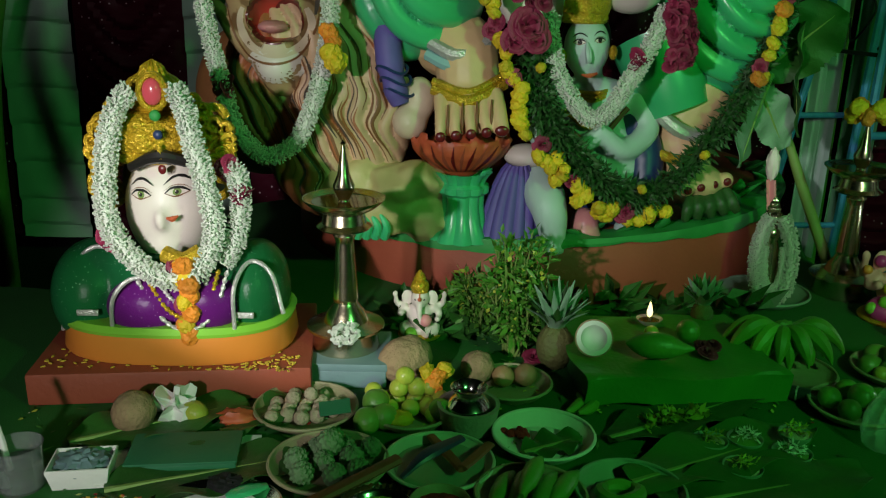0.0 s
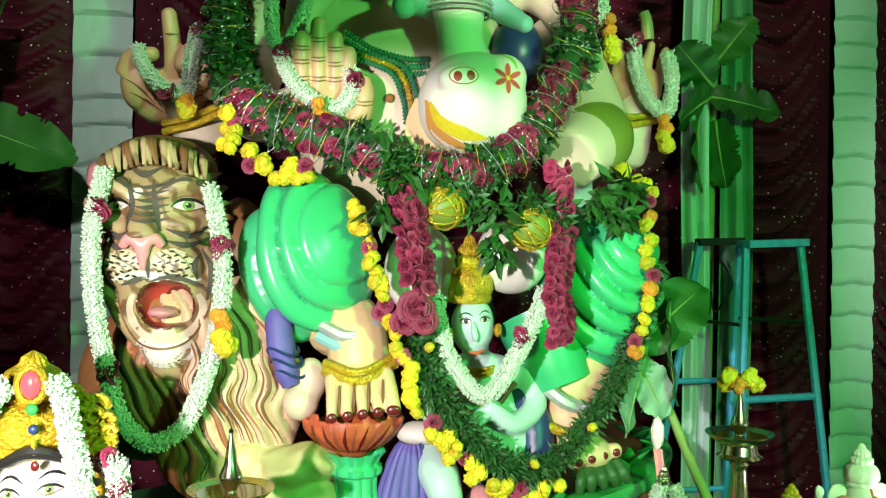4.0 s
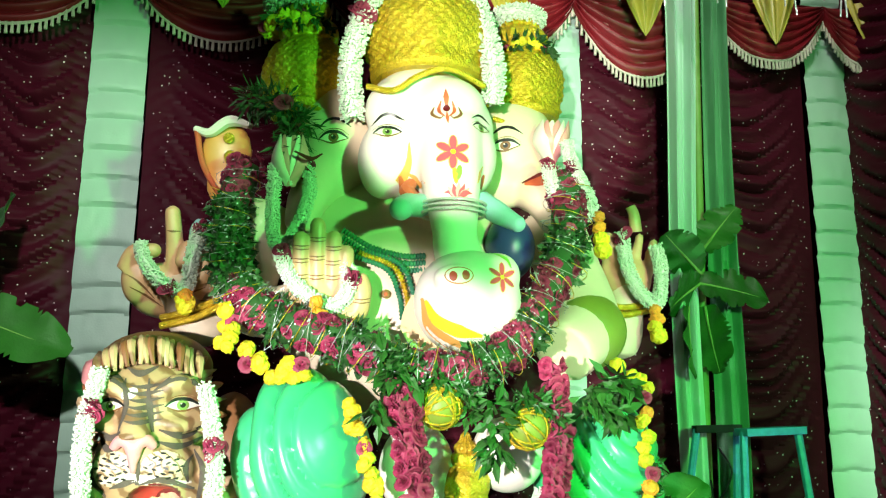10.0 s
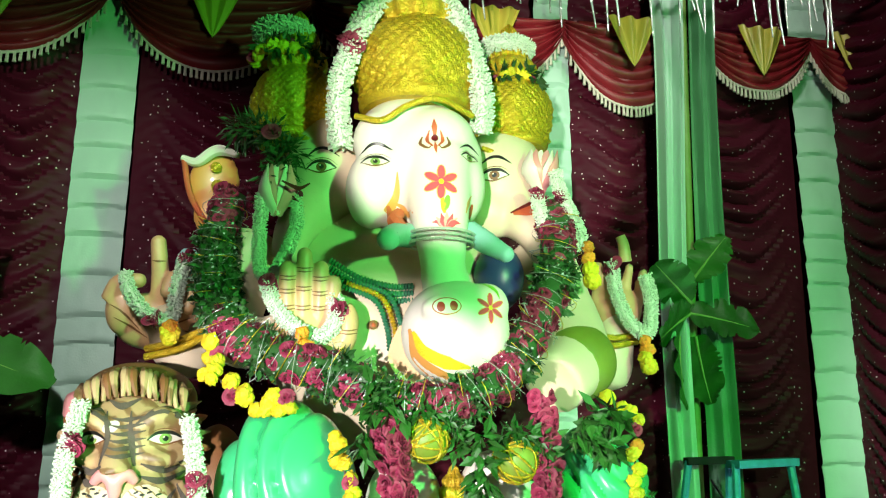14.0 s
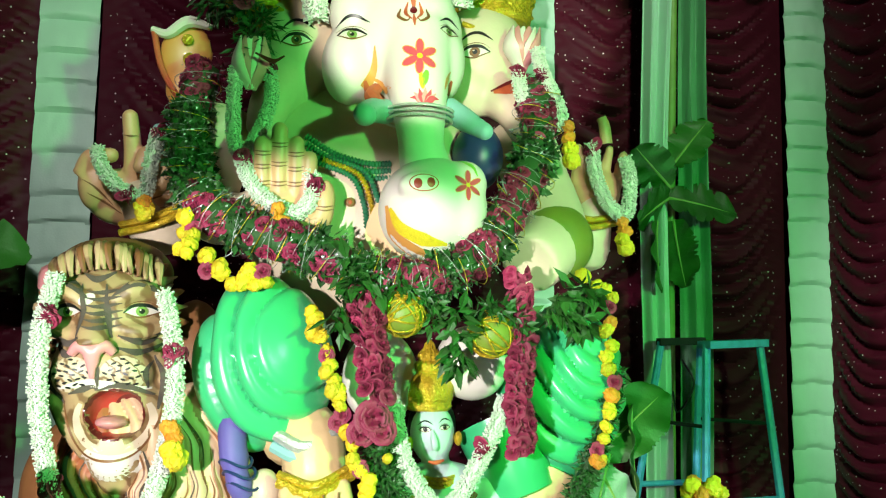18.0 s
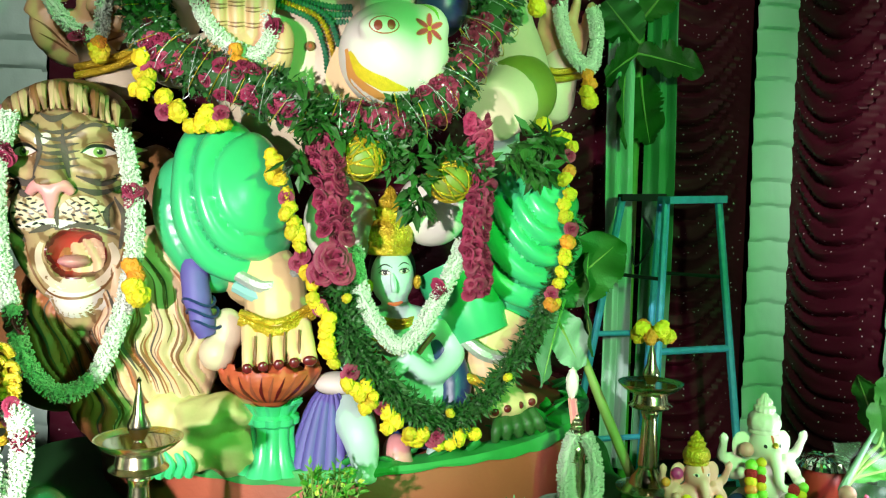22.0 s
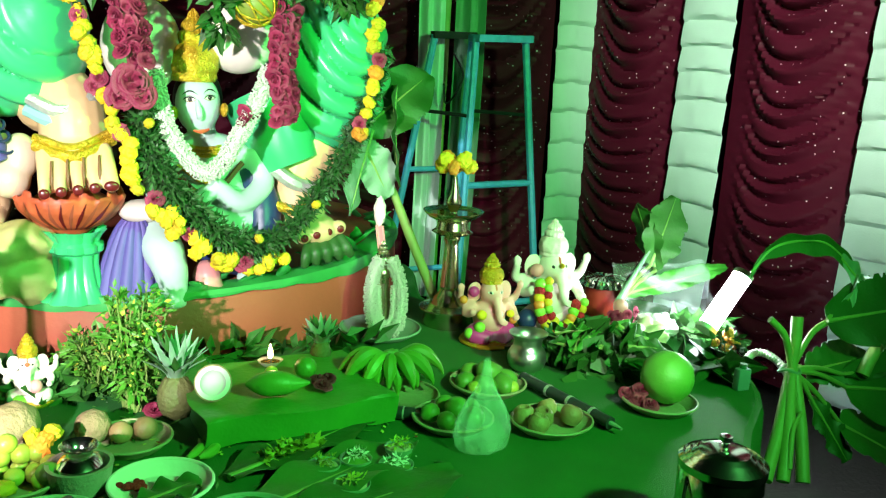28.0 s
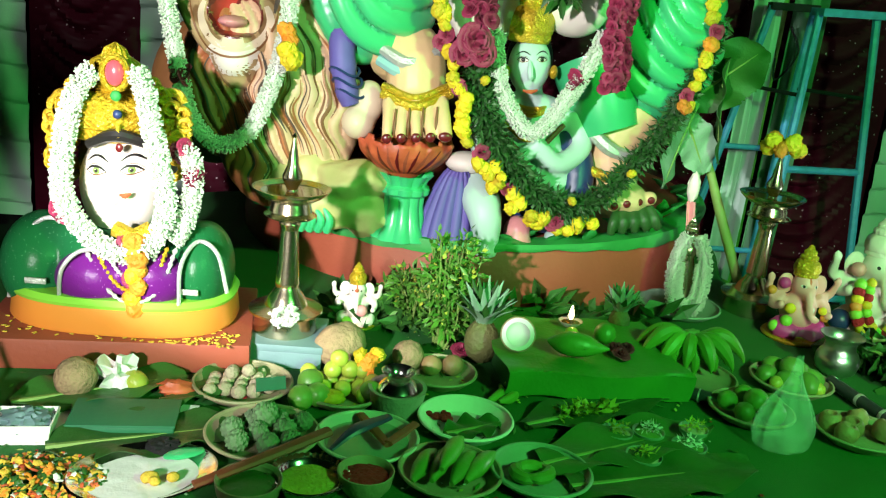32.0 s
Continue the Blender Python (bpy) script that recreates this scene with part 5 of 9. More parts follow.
# ---- the lion beside the idol ----
head = merged(ball((-0.575, 3.020, 1.748), 0.19, 0.2, 0.19, u=28), ball((-0.579, 2.930, 1.594), 0.16, 0.14, 0.13), ball((-0.653, 2.865, 1.574), 0.075, 0.075, 0.075), ball((-0.498, 2.865, 1.578), 0.085, 0.075, 0.075),
              ball((-0.54, 2.910, 1.475), 0.158, 0.125, 0.12, u=28), ball((-0.53, 2.890, 1.37), 0.115, 0.11, 0.1), ball((-0.522, 2.885, 1.3), 0.085, 0.1, 0.07), ball((-0.52, 2.900, 1.25), 0.075, 0.08, 0.06),
              tube([(-0.606, 2.870, 1.819), (-0.6, 2.820, 1.722), (-0.591, 2.800, 1.652)], [0.035, 0.042, 0.055], 12),
              tube([(-0.742, 2.900, 1.801), (-0.682, 2.850, 1.824), (-0.631, 2.845, 1.784)], 0.032, 10), tube([(-0.553, 2.845, 1.790), (-0.478, 2.850, 1.834), (-0.408, 2.920, 1.804)], 0.032, 10),
              tube([(-0.725, 2.880, 1.706), (-0.667, 2.845, 1.690), (-0.634, 2.845, 1.704)], 0.026, 10), tube([(-0.533, 2.845, 1.713), (-0.465, 2.850, 1.701), (-0.406, 2.920, 1.721)], 0.026, 10),
              tube([(-0.69, 2.89, 1.62), (-0.715, 2.9, 1.53), (-0.67, 2.88, 1.42), (-0.6, 2.85, 1.33)], [0.03, 0.035, 0.035, 0.03], 10), tube([(-0.43, 2.89, 1.63), (-0.39, 2.91, 1.54), (-0.41, 2.88, 1.43), (-0.46, 2.85, 1.34)], [0.03, 0.035, 0.035, 0.03], 10))
head = melted(head, 0.009, 3)
MX, MZ = -0.522, 1.452
for v in head.verts:
    k = abs((v.co.x - MX) / 0.08) ** 3 + abs((v.co.z - MZ) / 0.07) ** 3
    if k < 1 and v.co.y < 2.95:
        v.co.y += 0.11 * (1 - k) ** 0.45
LT = BVHTree.FromBMesh(head)
p = [(head, "lion_face"), dab(LT, MX, MZ, 0.082, 0.071, "mouth_red", 0, 0.002, 12, 36), dab(LT, MX + 0.03, MZ + 0.012, 0.045, 0.045, "maroon_paint", 0, 0.004, 8, 24),
     (blob(0.048, 0.06, 0.02, (MX - 0.012, 2.84, MZ - 0.026), rough=0.12), "pink_paint"),
     (melted(merged(tube([(-0.655, 2.8, 1.632), (-0.63, 2.785, 1.658), (-0.6, 2.778, 1.645), (-0.59, 2.785, 1.6), (-0.586, 2.79, 1.56)], [0.014, 0.02, 0.02, 0.016, 0.01], 10), tube([(-0.528, 2.8, 1.636), (-0.552, 2.785, 1.66), (-0.578, 2.778, 1.645), (-0.582, 2.785, 1.6)], [0.014, 0.02, 0.02, 0.014], 10)), 0.007, 1), "pink_paint"),
     (melted(merged(ball((-0.641, 3.160, 1.157), 0.24, 0.18, 0.28), ball((-0.383, 3.080, 1.041), 0.2, 0.16, 0.3), ball((-0.264, 3.100, 1.112), 0.17, 0.16, 0.25), ball((-0.606, 3.140, 1.895), 0.2, 0.16, 0.13), ball((-0.343, 3.250, 1.500), 0.14, 0.16, 0.32)), 0.018, 4), "brown_paint"),
     (tube([(-0.791, 3.000, 1.835), (-0.763, 2.980, 1.885), (-0.727, 3.000, 1.865)], [0.025, 0.04, 0.025], 10), "pink_paint")]
# pale lips and jaw, red rim of the mouth
ringed_mouth = [(MX + 0.1 * math.cos(a), MZ - 0.008 + 0.09 * math.sin(a)) for a in (math.pi * (0.86 + 1.28 * i / 16) for i in range(17))]
p += [stroke(LT, ringed_mouth, [0.014, 0.03, 0.022, 0.022, 0.03, 0.014], "skin", 0.0015, 60), dab(LT, -0.525, 1.31, 0.095, 0.06, "skin_white", 0, 0.001, 6, 26),
      stroke(LT, [(-0.68, 1.5), (-0.655, 1.4), (-0.6, 1.33), (-0.52, 1.315), (-0.45, 1.34), (-0.4, 1.42), (-0.385, 1.5)], [0.001, 0.004, 0.003, 0.0045, 0.003, 0.004, 0.001], "brown_paint", 0.003, 60),
      stroke(LT, [(-0.69, 1.53), (-0.6, 1.545), (-0.52, 1.535), (-0.42, 1.53)], [0.003, 0.014, 0.014, 0.003], "skin_white", 0.0022, 40),
      stroke(LT, [(MX + 0.084 * math.cos(a), MZ + 0.073 * math.sin(a)) for a in (2 * math.pi * i / 24 for i in range(25))], 0.005, "maroon_paint", 0.004, 72)]
for x0, z0, rx, rz in ((-0.652, 1.572, 0.062, 0.055), (-0.5, 1.575, 0.068, 0.055)):
    p.append(dab(LT, x0, z0, rx, rz, "muzzle", 0, 0.0015, 6, 24))
    for i in range(22):
        a, r = i * 2.4, 0.13 + 0.75 * (i / 22) ** 0.6
        p.append(dab(LT, x0 + rx * r * math.cos(a), z0 + rz * r * math.sin(a), 0.009, 0.0035, "black_paint", rnd.uniform(-30, 30), 0.003, 1, 8))
for x0, z0 in ((-0.682, 1.762), (-0.462, 1.766)):
    p += eye(LT, x0, z0, 0.044, "stem", False)
# painted wrinkles
for pts, r in ((((-0.75, 1.80), (-0.685, 1.85), (-0.622, 1.806)), 0.008), (((-0.547, 1.81), (-0.473, 1.856), (-0.402, 1.82)), 0.008), (((-0.735, 1.70), (-0.675, 1.665), (-0.629, 1.684)), 0.007), (((-0.526, 1.69), (-0.458, 1.672), (-0.403, 1.70)), 0.007), (((-0.72, 1.665), (-0.67, 1.63), (-0.63, 1.645)), 0.006), (((-0.53, 1.655), (-0.46, 1.64), (-0.41, 1.665)), 0.006),
               (((-0.645, 1.85), (-0.625, 1.76), (-0.64, 1.683)), 0.006), (((-0.57, 1.85), (-0.556, 1.76), (-0.542, 1.684)), 0.006), (((-0.715, 1.62), (-0.72, 1.54), (-0.675, 1.484)), 0.007), (((-0.42, 1.63), (-0.39, 1.56), (-0.4, 1.464)), 0.007), (((-0.405, 1.68), (-0.39, 1.64), (-0.4, 1.6)), 0.006), (((-0.42, 1.615), (-0.435, 1.58), (-0.43, 1.53)), 0.005), (((-0.65, 1.885), (-0.6, 1.865), (-0.55, 1.89)), 0.007), (((-0.578, 1.64), (-0.575, 1.57), (-0.572, 1.525)), 0.005), (((-0.66, 1.512), (-0.59, 1.535), (-0.575, 1.525)), 0.006), (((-0.572, 1.525), (-0.5, 1.54), (-0.41, 1.51)), 0.006)):
    p.append(stroke(LT, pts, [r * 0.3, r * 1.7, r * 0.5], "wick", 0.003, 24))
for i in range(6):
    z0 = 1.822 - 0.022 * i
    p.append(stroke(LT, [(-0.625, z0 + 0.006), (-0.585, z0), (-0.515, z0 + 0.012)], [0.001, 0.008, 0.001], "wick", 0.003))
# a pale star on the brow
p.append(dab(LT, -0.62, 1.80, 0.026, 0.018, "skin_white", 30, 0.002, 3, 14))
for i in range(17):
    u = i / 16
    a, b = V((-0.742, 2.900, 1.841)).lerp(V((-0.422, 2.920, 1.852)), u), V((-0.762, 3.000, 1.936)).lerp(V((-0.448, 3.020, 1.945)), u)
    bow = V((0, -0.05 * math.sin(math.pi * u), 0.05 * math.sin(math.pi * u)))
    p.append((tube([a + bow, a.lerp(b, 0.5) + bow * 1.2 + V((0.01 * math.sin(i * 2), -0.02, 0.01)), b + bow], [0.006, 0.017, 0.008], 7), ("lion_face", "tan_paint", "lion_face", "brown_paint")[(i * 7) % 4]))


def lock(s, e, w, r, key):
    return (tube([V(s), V(s).lerp(V(e), 0.3) + w, V(s).lerp(V(e), 0.7) - w * 0.4 + V((0, -0.03, 0)), V(e)], [r * 0.4, r, r * 0.9, r * 0.12], 7, 12), key)


c = V((-0.600, 3.030, 1.738))
for i in range(70):
    a = -0.75 + i / 69 * 4.64
    q = c + V((0.15 * math.cos(a), -0.13 + 0.1 * (i % 2), 0.175 * math.sin(a)))
    e = c + V(((0.2 + 0.025 * (i % 3)) * math.cos(a), 0.08, (0.23 + 0.022 * (i % 3)) * math.sin(a)))
    p.append(lock(q, e, V((0.02 * math.sin(i), -0.03, 0.02 * math.cos(i))), 0.017, ("brown_paint", "mane", "tan_paint", "mane", "brown_paint", "orange_brown")[i % 6]))
chest = melted(merged(ball((-0.56, 3.03, 1.2), 0.2, 0.16, 0.27), ball((-0.4, 2.98, 1.08), 0.2, 0.14, 0.3), ball((-0.26, 2.98, 1.14), 0.17, 0.12, 0.27), ball((-0.46, 2.98, 1.36), 0.2, 0.12, 0.17), ball((-0.3, 3.03, 1.38), 0.14, 0.13, 0.16)), 0.009, 4)


def flow(x, z):
    """Across the strands of the mane, which fall in waves."""
    return x + 0.28 * (z - 1.2) - 0.022 * math.sin(z * 17 + x * 6) - 0.01 * math.sin(z * 41 + x * 15)


for v in chest.verts:
    f = flow(v.co.x, v.co.z)
    k = abs(math.sin(math.pi * f / 0.05 + 1.2 * noise.noise(V((f * 9, v.co.z * 3, 1)))))
    v.co.y -= 0.022 * k ** 0.6 + 0.012 * abs(math.sin(math.pi * f / 0.115))
CT = BVHTree.FromBMesh(chest)
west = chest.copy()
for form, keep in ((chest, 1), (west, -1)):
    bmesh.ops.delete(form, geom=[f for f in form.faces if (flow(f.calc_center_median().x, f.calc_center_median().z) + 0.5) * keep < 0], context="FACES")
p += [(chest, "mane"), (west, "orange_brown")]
for i in range(58):
    f = -0.78 + 0.0105 * i + rnd.uniform(-0.004, 0.004)
    z = rnd.uniform(1.16, 1.47)
    run = []
    for _ in range(rnd.randint(5, 9)):
        x = f
        for _ in range(6):
            x += f - flow(x, z)
        run.append((x, z))
        z -= 0.045
    big = rnd.uniform(0.003, 0.0085)
    if all(snapped(CT, x, z2, 0) for x, z2 in run):
        p.append(stroke(CT, run, [0.0008, big, big * 0.6, 0.0008], ("brown_paint", "orange_brown", "brown_paint", "wick")[i % 4], 0.002))
statue("lion_statue", p, "roaring tan lion statue with brown mane beside the idol")


# ---- flowers, leaves and garlands ----
def marigold_mesh(r, seed):
    """A ruffled pompom of a flower."""
    rr = random.Random(seed)
    bm = bmesh.new()
    bmesh.ops.create_icosphere(bm, subdivisions=3, radius=1)
    for v in bm.verts:
        k = r * (0.9 + 0.34 * abs(noise.noise(v.co * 4.6 + V((seed * 3.1, 0, 0)))) + rr.uniform(-0.07, 0.07))
        v.co = V((v.co.x * k, v.co.y * k, v.co.z * k * 0.8))
    me = bpy.data.meshes.new("marigold")
    bm.to_mesh(me)
    bm.free()
    return me


def rose_mesh(r, seed, flat=0.55):
    rr = random.Random(seed)
    bm = bmesh.new()
    heart = bm.verts.new((0, 0, 0))
    for k, n in enumerate((7, 6, 5, 3)):
        for i in range(n):
            a0 = 2 * math.pi * (i + 0.37 * k) / n + rr.uniform(-0.2, 0.2)
            rad = r * (1 - 0.23 * k) * rr.uniform(0.88, 1.1)
            g = []
            for u in (-1, -0.35, 0.35, 1):
                col = []
                for v in (0.15, 0.6, 0.92, 1.0):
                    a = a0 + u * (0.62 - 0.1 * v)
                    h = (v ** 2 * (0.25 + 0.24 * k) - 0.12 * (v == 1.0) + 0.04 * rr.uniform(-1, 1)) * r
                    col.append(bm.verts.new((rad * v * math.cos(a), rad * v * math.sin(a), h * flat * 1.6)))
                g.append(col)
            for x in range(3):
                bm.faces.new((heart, g[x + 1][0], g[x][0]))
                for y in range(3):
                    bm.faces.new((g[x][y], g[x + 1][y], g[x + 1][y + 1], g[x][y + 1]))
    me = bpy.data.meshes.new("rose")
    bm.to_mesh(me)
    bm.free()
    me.polygons.foreach_set("use_smooth", [True] * len(me.polygons))
    return me


MARIGOLD = {}
for key in ("marigold", "marigold_orange"):
    MARIGOLD[key] = [marigold_mesh(0.03, s) for s in range(3)]
    for me in MARIGOLD[key]:
        me.materials.append(M[key])
ROSE = [rose_mesh(0.046, s) for s in range(4)]
for me in ROSE:
    me.materials.append(M["rose"])
SMALL_ROSE = [rose_mesh(0.03, s + 9) for s in range(3)]
for me in SMALL_ROSE:
    me.materials.append(M["rose"])


def flower(name, meshes, at, parent, facing=None, size=1.0):
    o = bpy.data.objects.new(name, rnd.choice(meshes))
    scene.collection.objects.link(o)
    o.parent = parent
    rot = (facing or V((rnd.uniform(-1, 1), rnd.uniform(-1, 0.2), rnd.uniform(-1, 1)))).to_track_quat("Z", "Y").to_matrix().to_4x4()
    o.matrix_basis = Matrix.Translation(at) @ rot @ pose(0, 0, 0, 0, 0, rnd.uniform(0, 360)) @ Matrix.Scale(size, 4)
    return o


def leaf_mass(points, radius, count, length, width, seed=0, hang=0.3):
    """Many small pointed leaves round a line."""
    r = random.Random(seed)
    pts = curve(points, 60)
    bm = bmesh.new()
    rad = radius if isinstance(radius, (list, tuple)) else [radius, radius]
    for _ in range(count):
        q = r.random()
        k = int(q * 59.99)
        rr = rad[0] + (rad[1] - rad[0]) * q
        c = pts[k].lerp(pts[k + 1], q * 60 - k)
        d = V((r.gauss(0, 1), r.gauss(0, 1), r.gauss(0, 1))).normalized()
        c = c + d * rr * r.uniform(0.3, 0.95)
        ln = length * r.uniform(0.6, 1.3)
        way = (d + V((r.uniform(-0.8, 0.8), r.uniform(-0.8, 0.3), r.uniform(-0.8, 0.8) - hang))).normalized()
        sd = way.cross(V((r.gauss(0, 1), r.gauss(0, 1), r.gauss(0, 1)))).normalized() * width * r.uniform(0.7, 1.2)
        up = sd.cross(way).normalized() * width * 0.35
        a, b, m = bm.verts.new(c), bm.verts.new(c + way * ln), bm.verts.new(c + way * ln * 0.45 - up)
        l, g = bm.verts.new(c + way * ln * 0.45 + sd), bm.verts.new(c + way * ln * 0.45 - sd)
        bm.faces.new((a, l, b, m))
        bm.faces.new((a, m, b, g))
    return bm


def blossom_mass(points, radius, step=0.0052, seed=0, petal=0.0095):
    """Fuzzy rings of tiny tapered buds strung close on a line."""
    r = random.Random(seed)
    n = max(8, int(sum((V(b) - V(a)).length for a, b in zip(points, points[1:])) / step))
    pts = curve(points, n)
    bm = bmesh.new()
    for i in range(n):
        d = (pts[i + 1] - pts[i]).normalized()
        s = d.orthogonal().normalized()
        t = d.cross(s)
        for j in range(15):
            a = 2 * math.pi * j / 15 + r.uniform(-0.4, 0.4) + i
            o = s * math.cos(a) + t * math.sin(a)
            c = pts[i] + o * radius * 0.35
            e = pts[i] + o * radius * r.uniform(0.8, 1.25) + d * r.uniform(-0.3, 0.3) * radius
            w = d.cross(o).normalized() * petal * 0.5
            h = d * petal * 0.5
            q = [bm.verts.new(c), bm.verts.new(e + w), bm.verts.new(e + h), bm.verts.new(e - w), bm.verts.new(e - h)]
            for x in range(4):
                bm.faces.new((q[0], q[1 + x], q[1 + (x + 1) % 4]))
            bm.faces.new(q[1:])
    return bm


def loose(name, label, category, group=""):
    e = new(name)
    e.empty_display_size = 0.05
    return tagged(e, label, category, group)


def marigold_garland(points, label, size=1.0, pattern="yyyor", spacing=0.034, jitter=0.012):
    t = loose("marigold_garland", label, "garland", "garlands on the idol")
    part("string", tube(points, 0.004, 5), M["wick"], t)
    n = int(sum((V(b) - V(a)).length for a, b in zip(points, points[1:])) / (spacing * size))
    for i, p in enumerate(curve(points, n)):
        k = pattern[i % len(pattern)]
        j = V((rnd.uniform(-1, 1), rnd.uniform(-1, 0), rnd.uniform(-1, 1))) * jitter
        if k == "r":
            flower("rose", SMALL_ROSE, p + j, t, V((0, -1, 0.2)), size)
        else:
            flower("marigold", MARIGOLD["marigold" if k == "y" else "marigold_orange"], p + j, t, None, size * rnd.uniform(0.85, 1.15))
    return t


def blossom_garland(points, label, radius=0.022, bands=(), tassel=None, seed=0, name="blossom_garland"):
    t = loose(name, label, "garland", "white blossom strings")
    part("string", tube(points, radius * 0.55, 9, 40), M["jasmine"], t)
    tagged(part("blossoms", blossom_mass(points, radius, max(0.0045, radius * 0.15), seed, radius * 0.24), M["jasmine"], t, smooth=False), kind="stuff")
    pts = curve(points, 40)
    for b in bands:
        k = int(b * 39)
        for _ in range(4):
            flower("rose", SMALL_ROSE, pts[k] + V((rnd.uniform(-1, 1), rnd.uniform(-1, 0.4), rnd.uniform(-1, 1))) * radius * 0.7, t, None, radius / 0.026)
    if tassel:
        for i in range(4):
            q = V(tassel[0]).lerp(V(tassel[1]), i / 3)
            for _ in range(2):
                flower("marigold", MARIGOLD["marigold_orange" if i < 2 else "marigold"], q + V((rnd.uniform(-0.012, 0.012), rnd.uniform(-0.015, 0), 0)), t, None, 0.85 + 0.12 * i)
    return t


def rose_garland(points, label, size=1.0, spacing=0.021, side=0.034):
    t = loose("rose_garland", label, "garland", "garlands on the idol")
    part("string", tube(points, 0.008, 6), M["wick"], t)
    n = int(sum((V(b) - V(a)).length for a, b in zip(points, points[1:])) / (spacing * size))
    for p in curve(points, n):
        for sgn in (-1, 0, 1):
            f = V((sgn * 0.9 + rnd.uniform(-0.6, 0.6), -1, rnd.uniform(-1.3, 1.0)))
            flower("rose", ROSE, p + V((sgn * side * size, rnd.uniform(-0.03, 0), rnd.uniform(-0.014, 0.014))), t, f, size * rnd.uniform(0.5, 0.8))
    return t


# heavy shoulder garland: leaves and roses by turns, wrapped in clear film and gold cord
t = loose("shoulder_garland", "thick garland of dark leaves and maroon roses in clear film", "garland", "garlands on the idol")
ring = [(-0.352, 3.300, 2.672), (-0.385, 3.220, 2.452), (-0.363, 3.120, 2.267), (-0.285, 3.000, 2.114), (-0.125, 2.900, 2.032), (0.044, 2.830, 1.975), (0.225, 2.780, 1.894), (0.387, 2.760, 1.872), (0.523, 2.800, 1.917), (0.645, 2.880, 2.007), (0.749, 2.970, 2.155), (0.846, 3.050, 2.312), (0.896, 3.140, 2.504), (0.904, 3.240, 2.664)]
line = curve(ring, 140)
bands = "rrgggggrrgrrgrgrrgrrgrrrggrrr"
for i, k in enumerate(bands):
    a, b = int(i / len(bands) * 140), int((i + 1) / len(bands) * 140)
    seg = line[a:b + 1]
    if k == "g":
        tagged(part("leaves", leaf_mass([seg[0], seg[len(seg) // 2], seg[-1]], 0.085, 420, 0.034, 0.011, i), M["foliage"], t, smooth=False), kind="stuff")
    else:
        for p in seg[::2]:
            for _ in range(7):
                d = V((rnd.gauss(0, 1), rnd.gauss(-0.5, 0.8), rnd.gauss(0, 1))).normalized()
                flower("rose", ROSE, p + d * 0.062, t, d, rnd.uniform(0.5, 0.72))
core = tube(line[::7], 0.066, 10, 60)
part("core", core, M["foliage"], t)
cord = []
for i in range(0, 141):
    p, d = line[i], (line[min(i + 1, 140)] - line[max(i - 1, 0)]).normalized()
    s = d.cross(V((0, 1, 0))).normalized()
    cord.append(p + (s * math.cos(i * 1.5 + 2 * noise.noise(V((i * 0.2, 0, 0)))) + V((0, 1, 0)) * math.sin(i * 1.5)) * (0.09 + 0.02 * noise.noise(V((i * 0.4, 3, 0)))))
part("gold_cord", tube(cord, 0.0016, 4, 560), M["gold_paint"], t, "gold cord wound round")
cord = [p + V((rnd.uniform(-0.02, 0.02), -0.004, rnd.uniform(-0.03, 0.03))) for p in cord[::2]]
part("film_strand", tube(cord, 0.002, 4, 420), M["tinsel"], t, "glossy film strands")
for turn, wide in ((-0.9, 0.098), (2.1, 0.094)):
    wire = []
    for i in range(0, 141):
        p, d = line[i], (line[min(i + 1, 140)] - line[max(i - 1, 0)]).normalized()
        s = d.cross(V((0, 1, 0))).normalized()
        wire.append(p + (s * math.cos(i * turn) + V((0, 1, 0)) * math.sin(i * turn)) * (wide + 0.012 * noise.noise(V((i * 0.5, turn, 0)))))
    part("wire", tube(wire, 0.0011, 4, 560), M["tinsel"], t, "thin bright wire")

# small silver facets that stand in for glints on the clear film
glints = bmesh.new()
for i in range(900):
    k = rnd.uniform(0, 139.9)
    c = line[int(k)].lerp(line[int(k) + 1], k % 1)
    d = V((rnd.gauss(0, 1), rnd.gauss(-0.6, 0.8), rnd.gauss(0, 1))).normalized()
    e = d.orthogonal().normalized() * rnd.uniform(0.003, 0.009)
    g = d.cross(e).normalized() * rnd.uniform(0.002, 0.005)
    c = c + d * rnd.uniform(0.075, 0.1)
    n2 = d * rnd.uniform(-0.003, 0.003)
    glints.faces.new([glints.verts.new(q) for q in (c - e, c - g + n2, c + e, c + g + n2)])
tagged(part("film_flakes", glints, M["tinsel"], t, "bright facets set on as glints of the clear film", smooth=False), kind="stuff")

# marigold swag at the shoulder, and the long loop round the seated figure
marigold_garland([(-0.359, 2.980, 2.076), (-0.334, 2.900, 1.982), (-0.275, 2.860, 1.924), (-0.183, 2.830, 1.878), (-0.066, 2.820, 1.874)], "short yellow marigold swag with a few roses under the shoulder", 0.95, "yyyryyyyy", 0.022, 0.028)
marigold_garland([(0.067, 2.800, 1.759), (0.106, 2.740, 1.636), (0.139, 2.720, 1.512), (0.179, 2.710, 1.389), (0.225, 2.700, 1.283), (0.260, 2.700, 1.168), (0.332, 2.700, 1.060), (0.423, 2.700, 0.961), (0.526, 2.710, 0.888), (0.641, 2.730, 0.861), (0.735, 2.770, 0.881)],
                 "long yellow marigold garland with roses hanging before the idol", 0.9, "yyyyyyryyyyyyyrr", 0.026, 0.02)
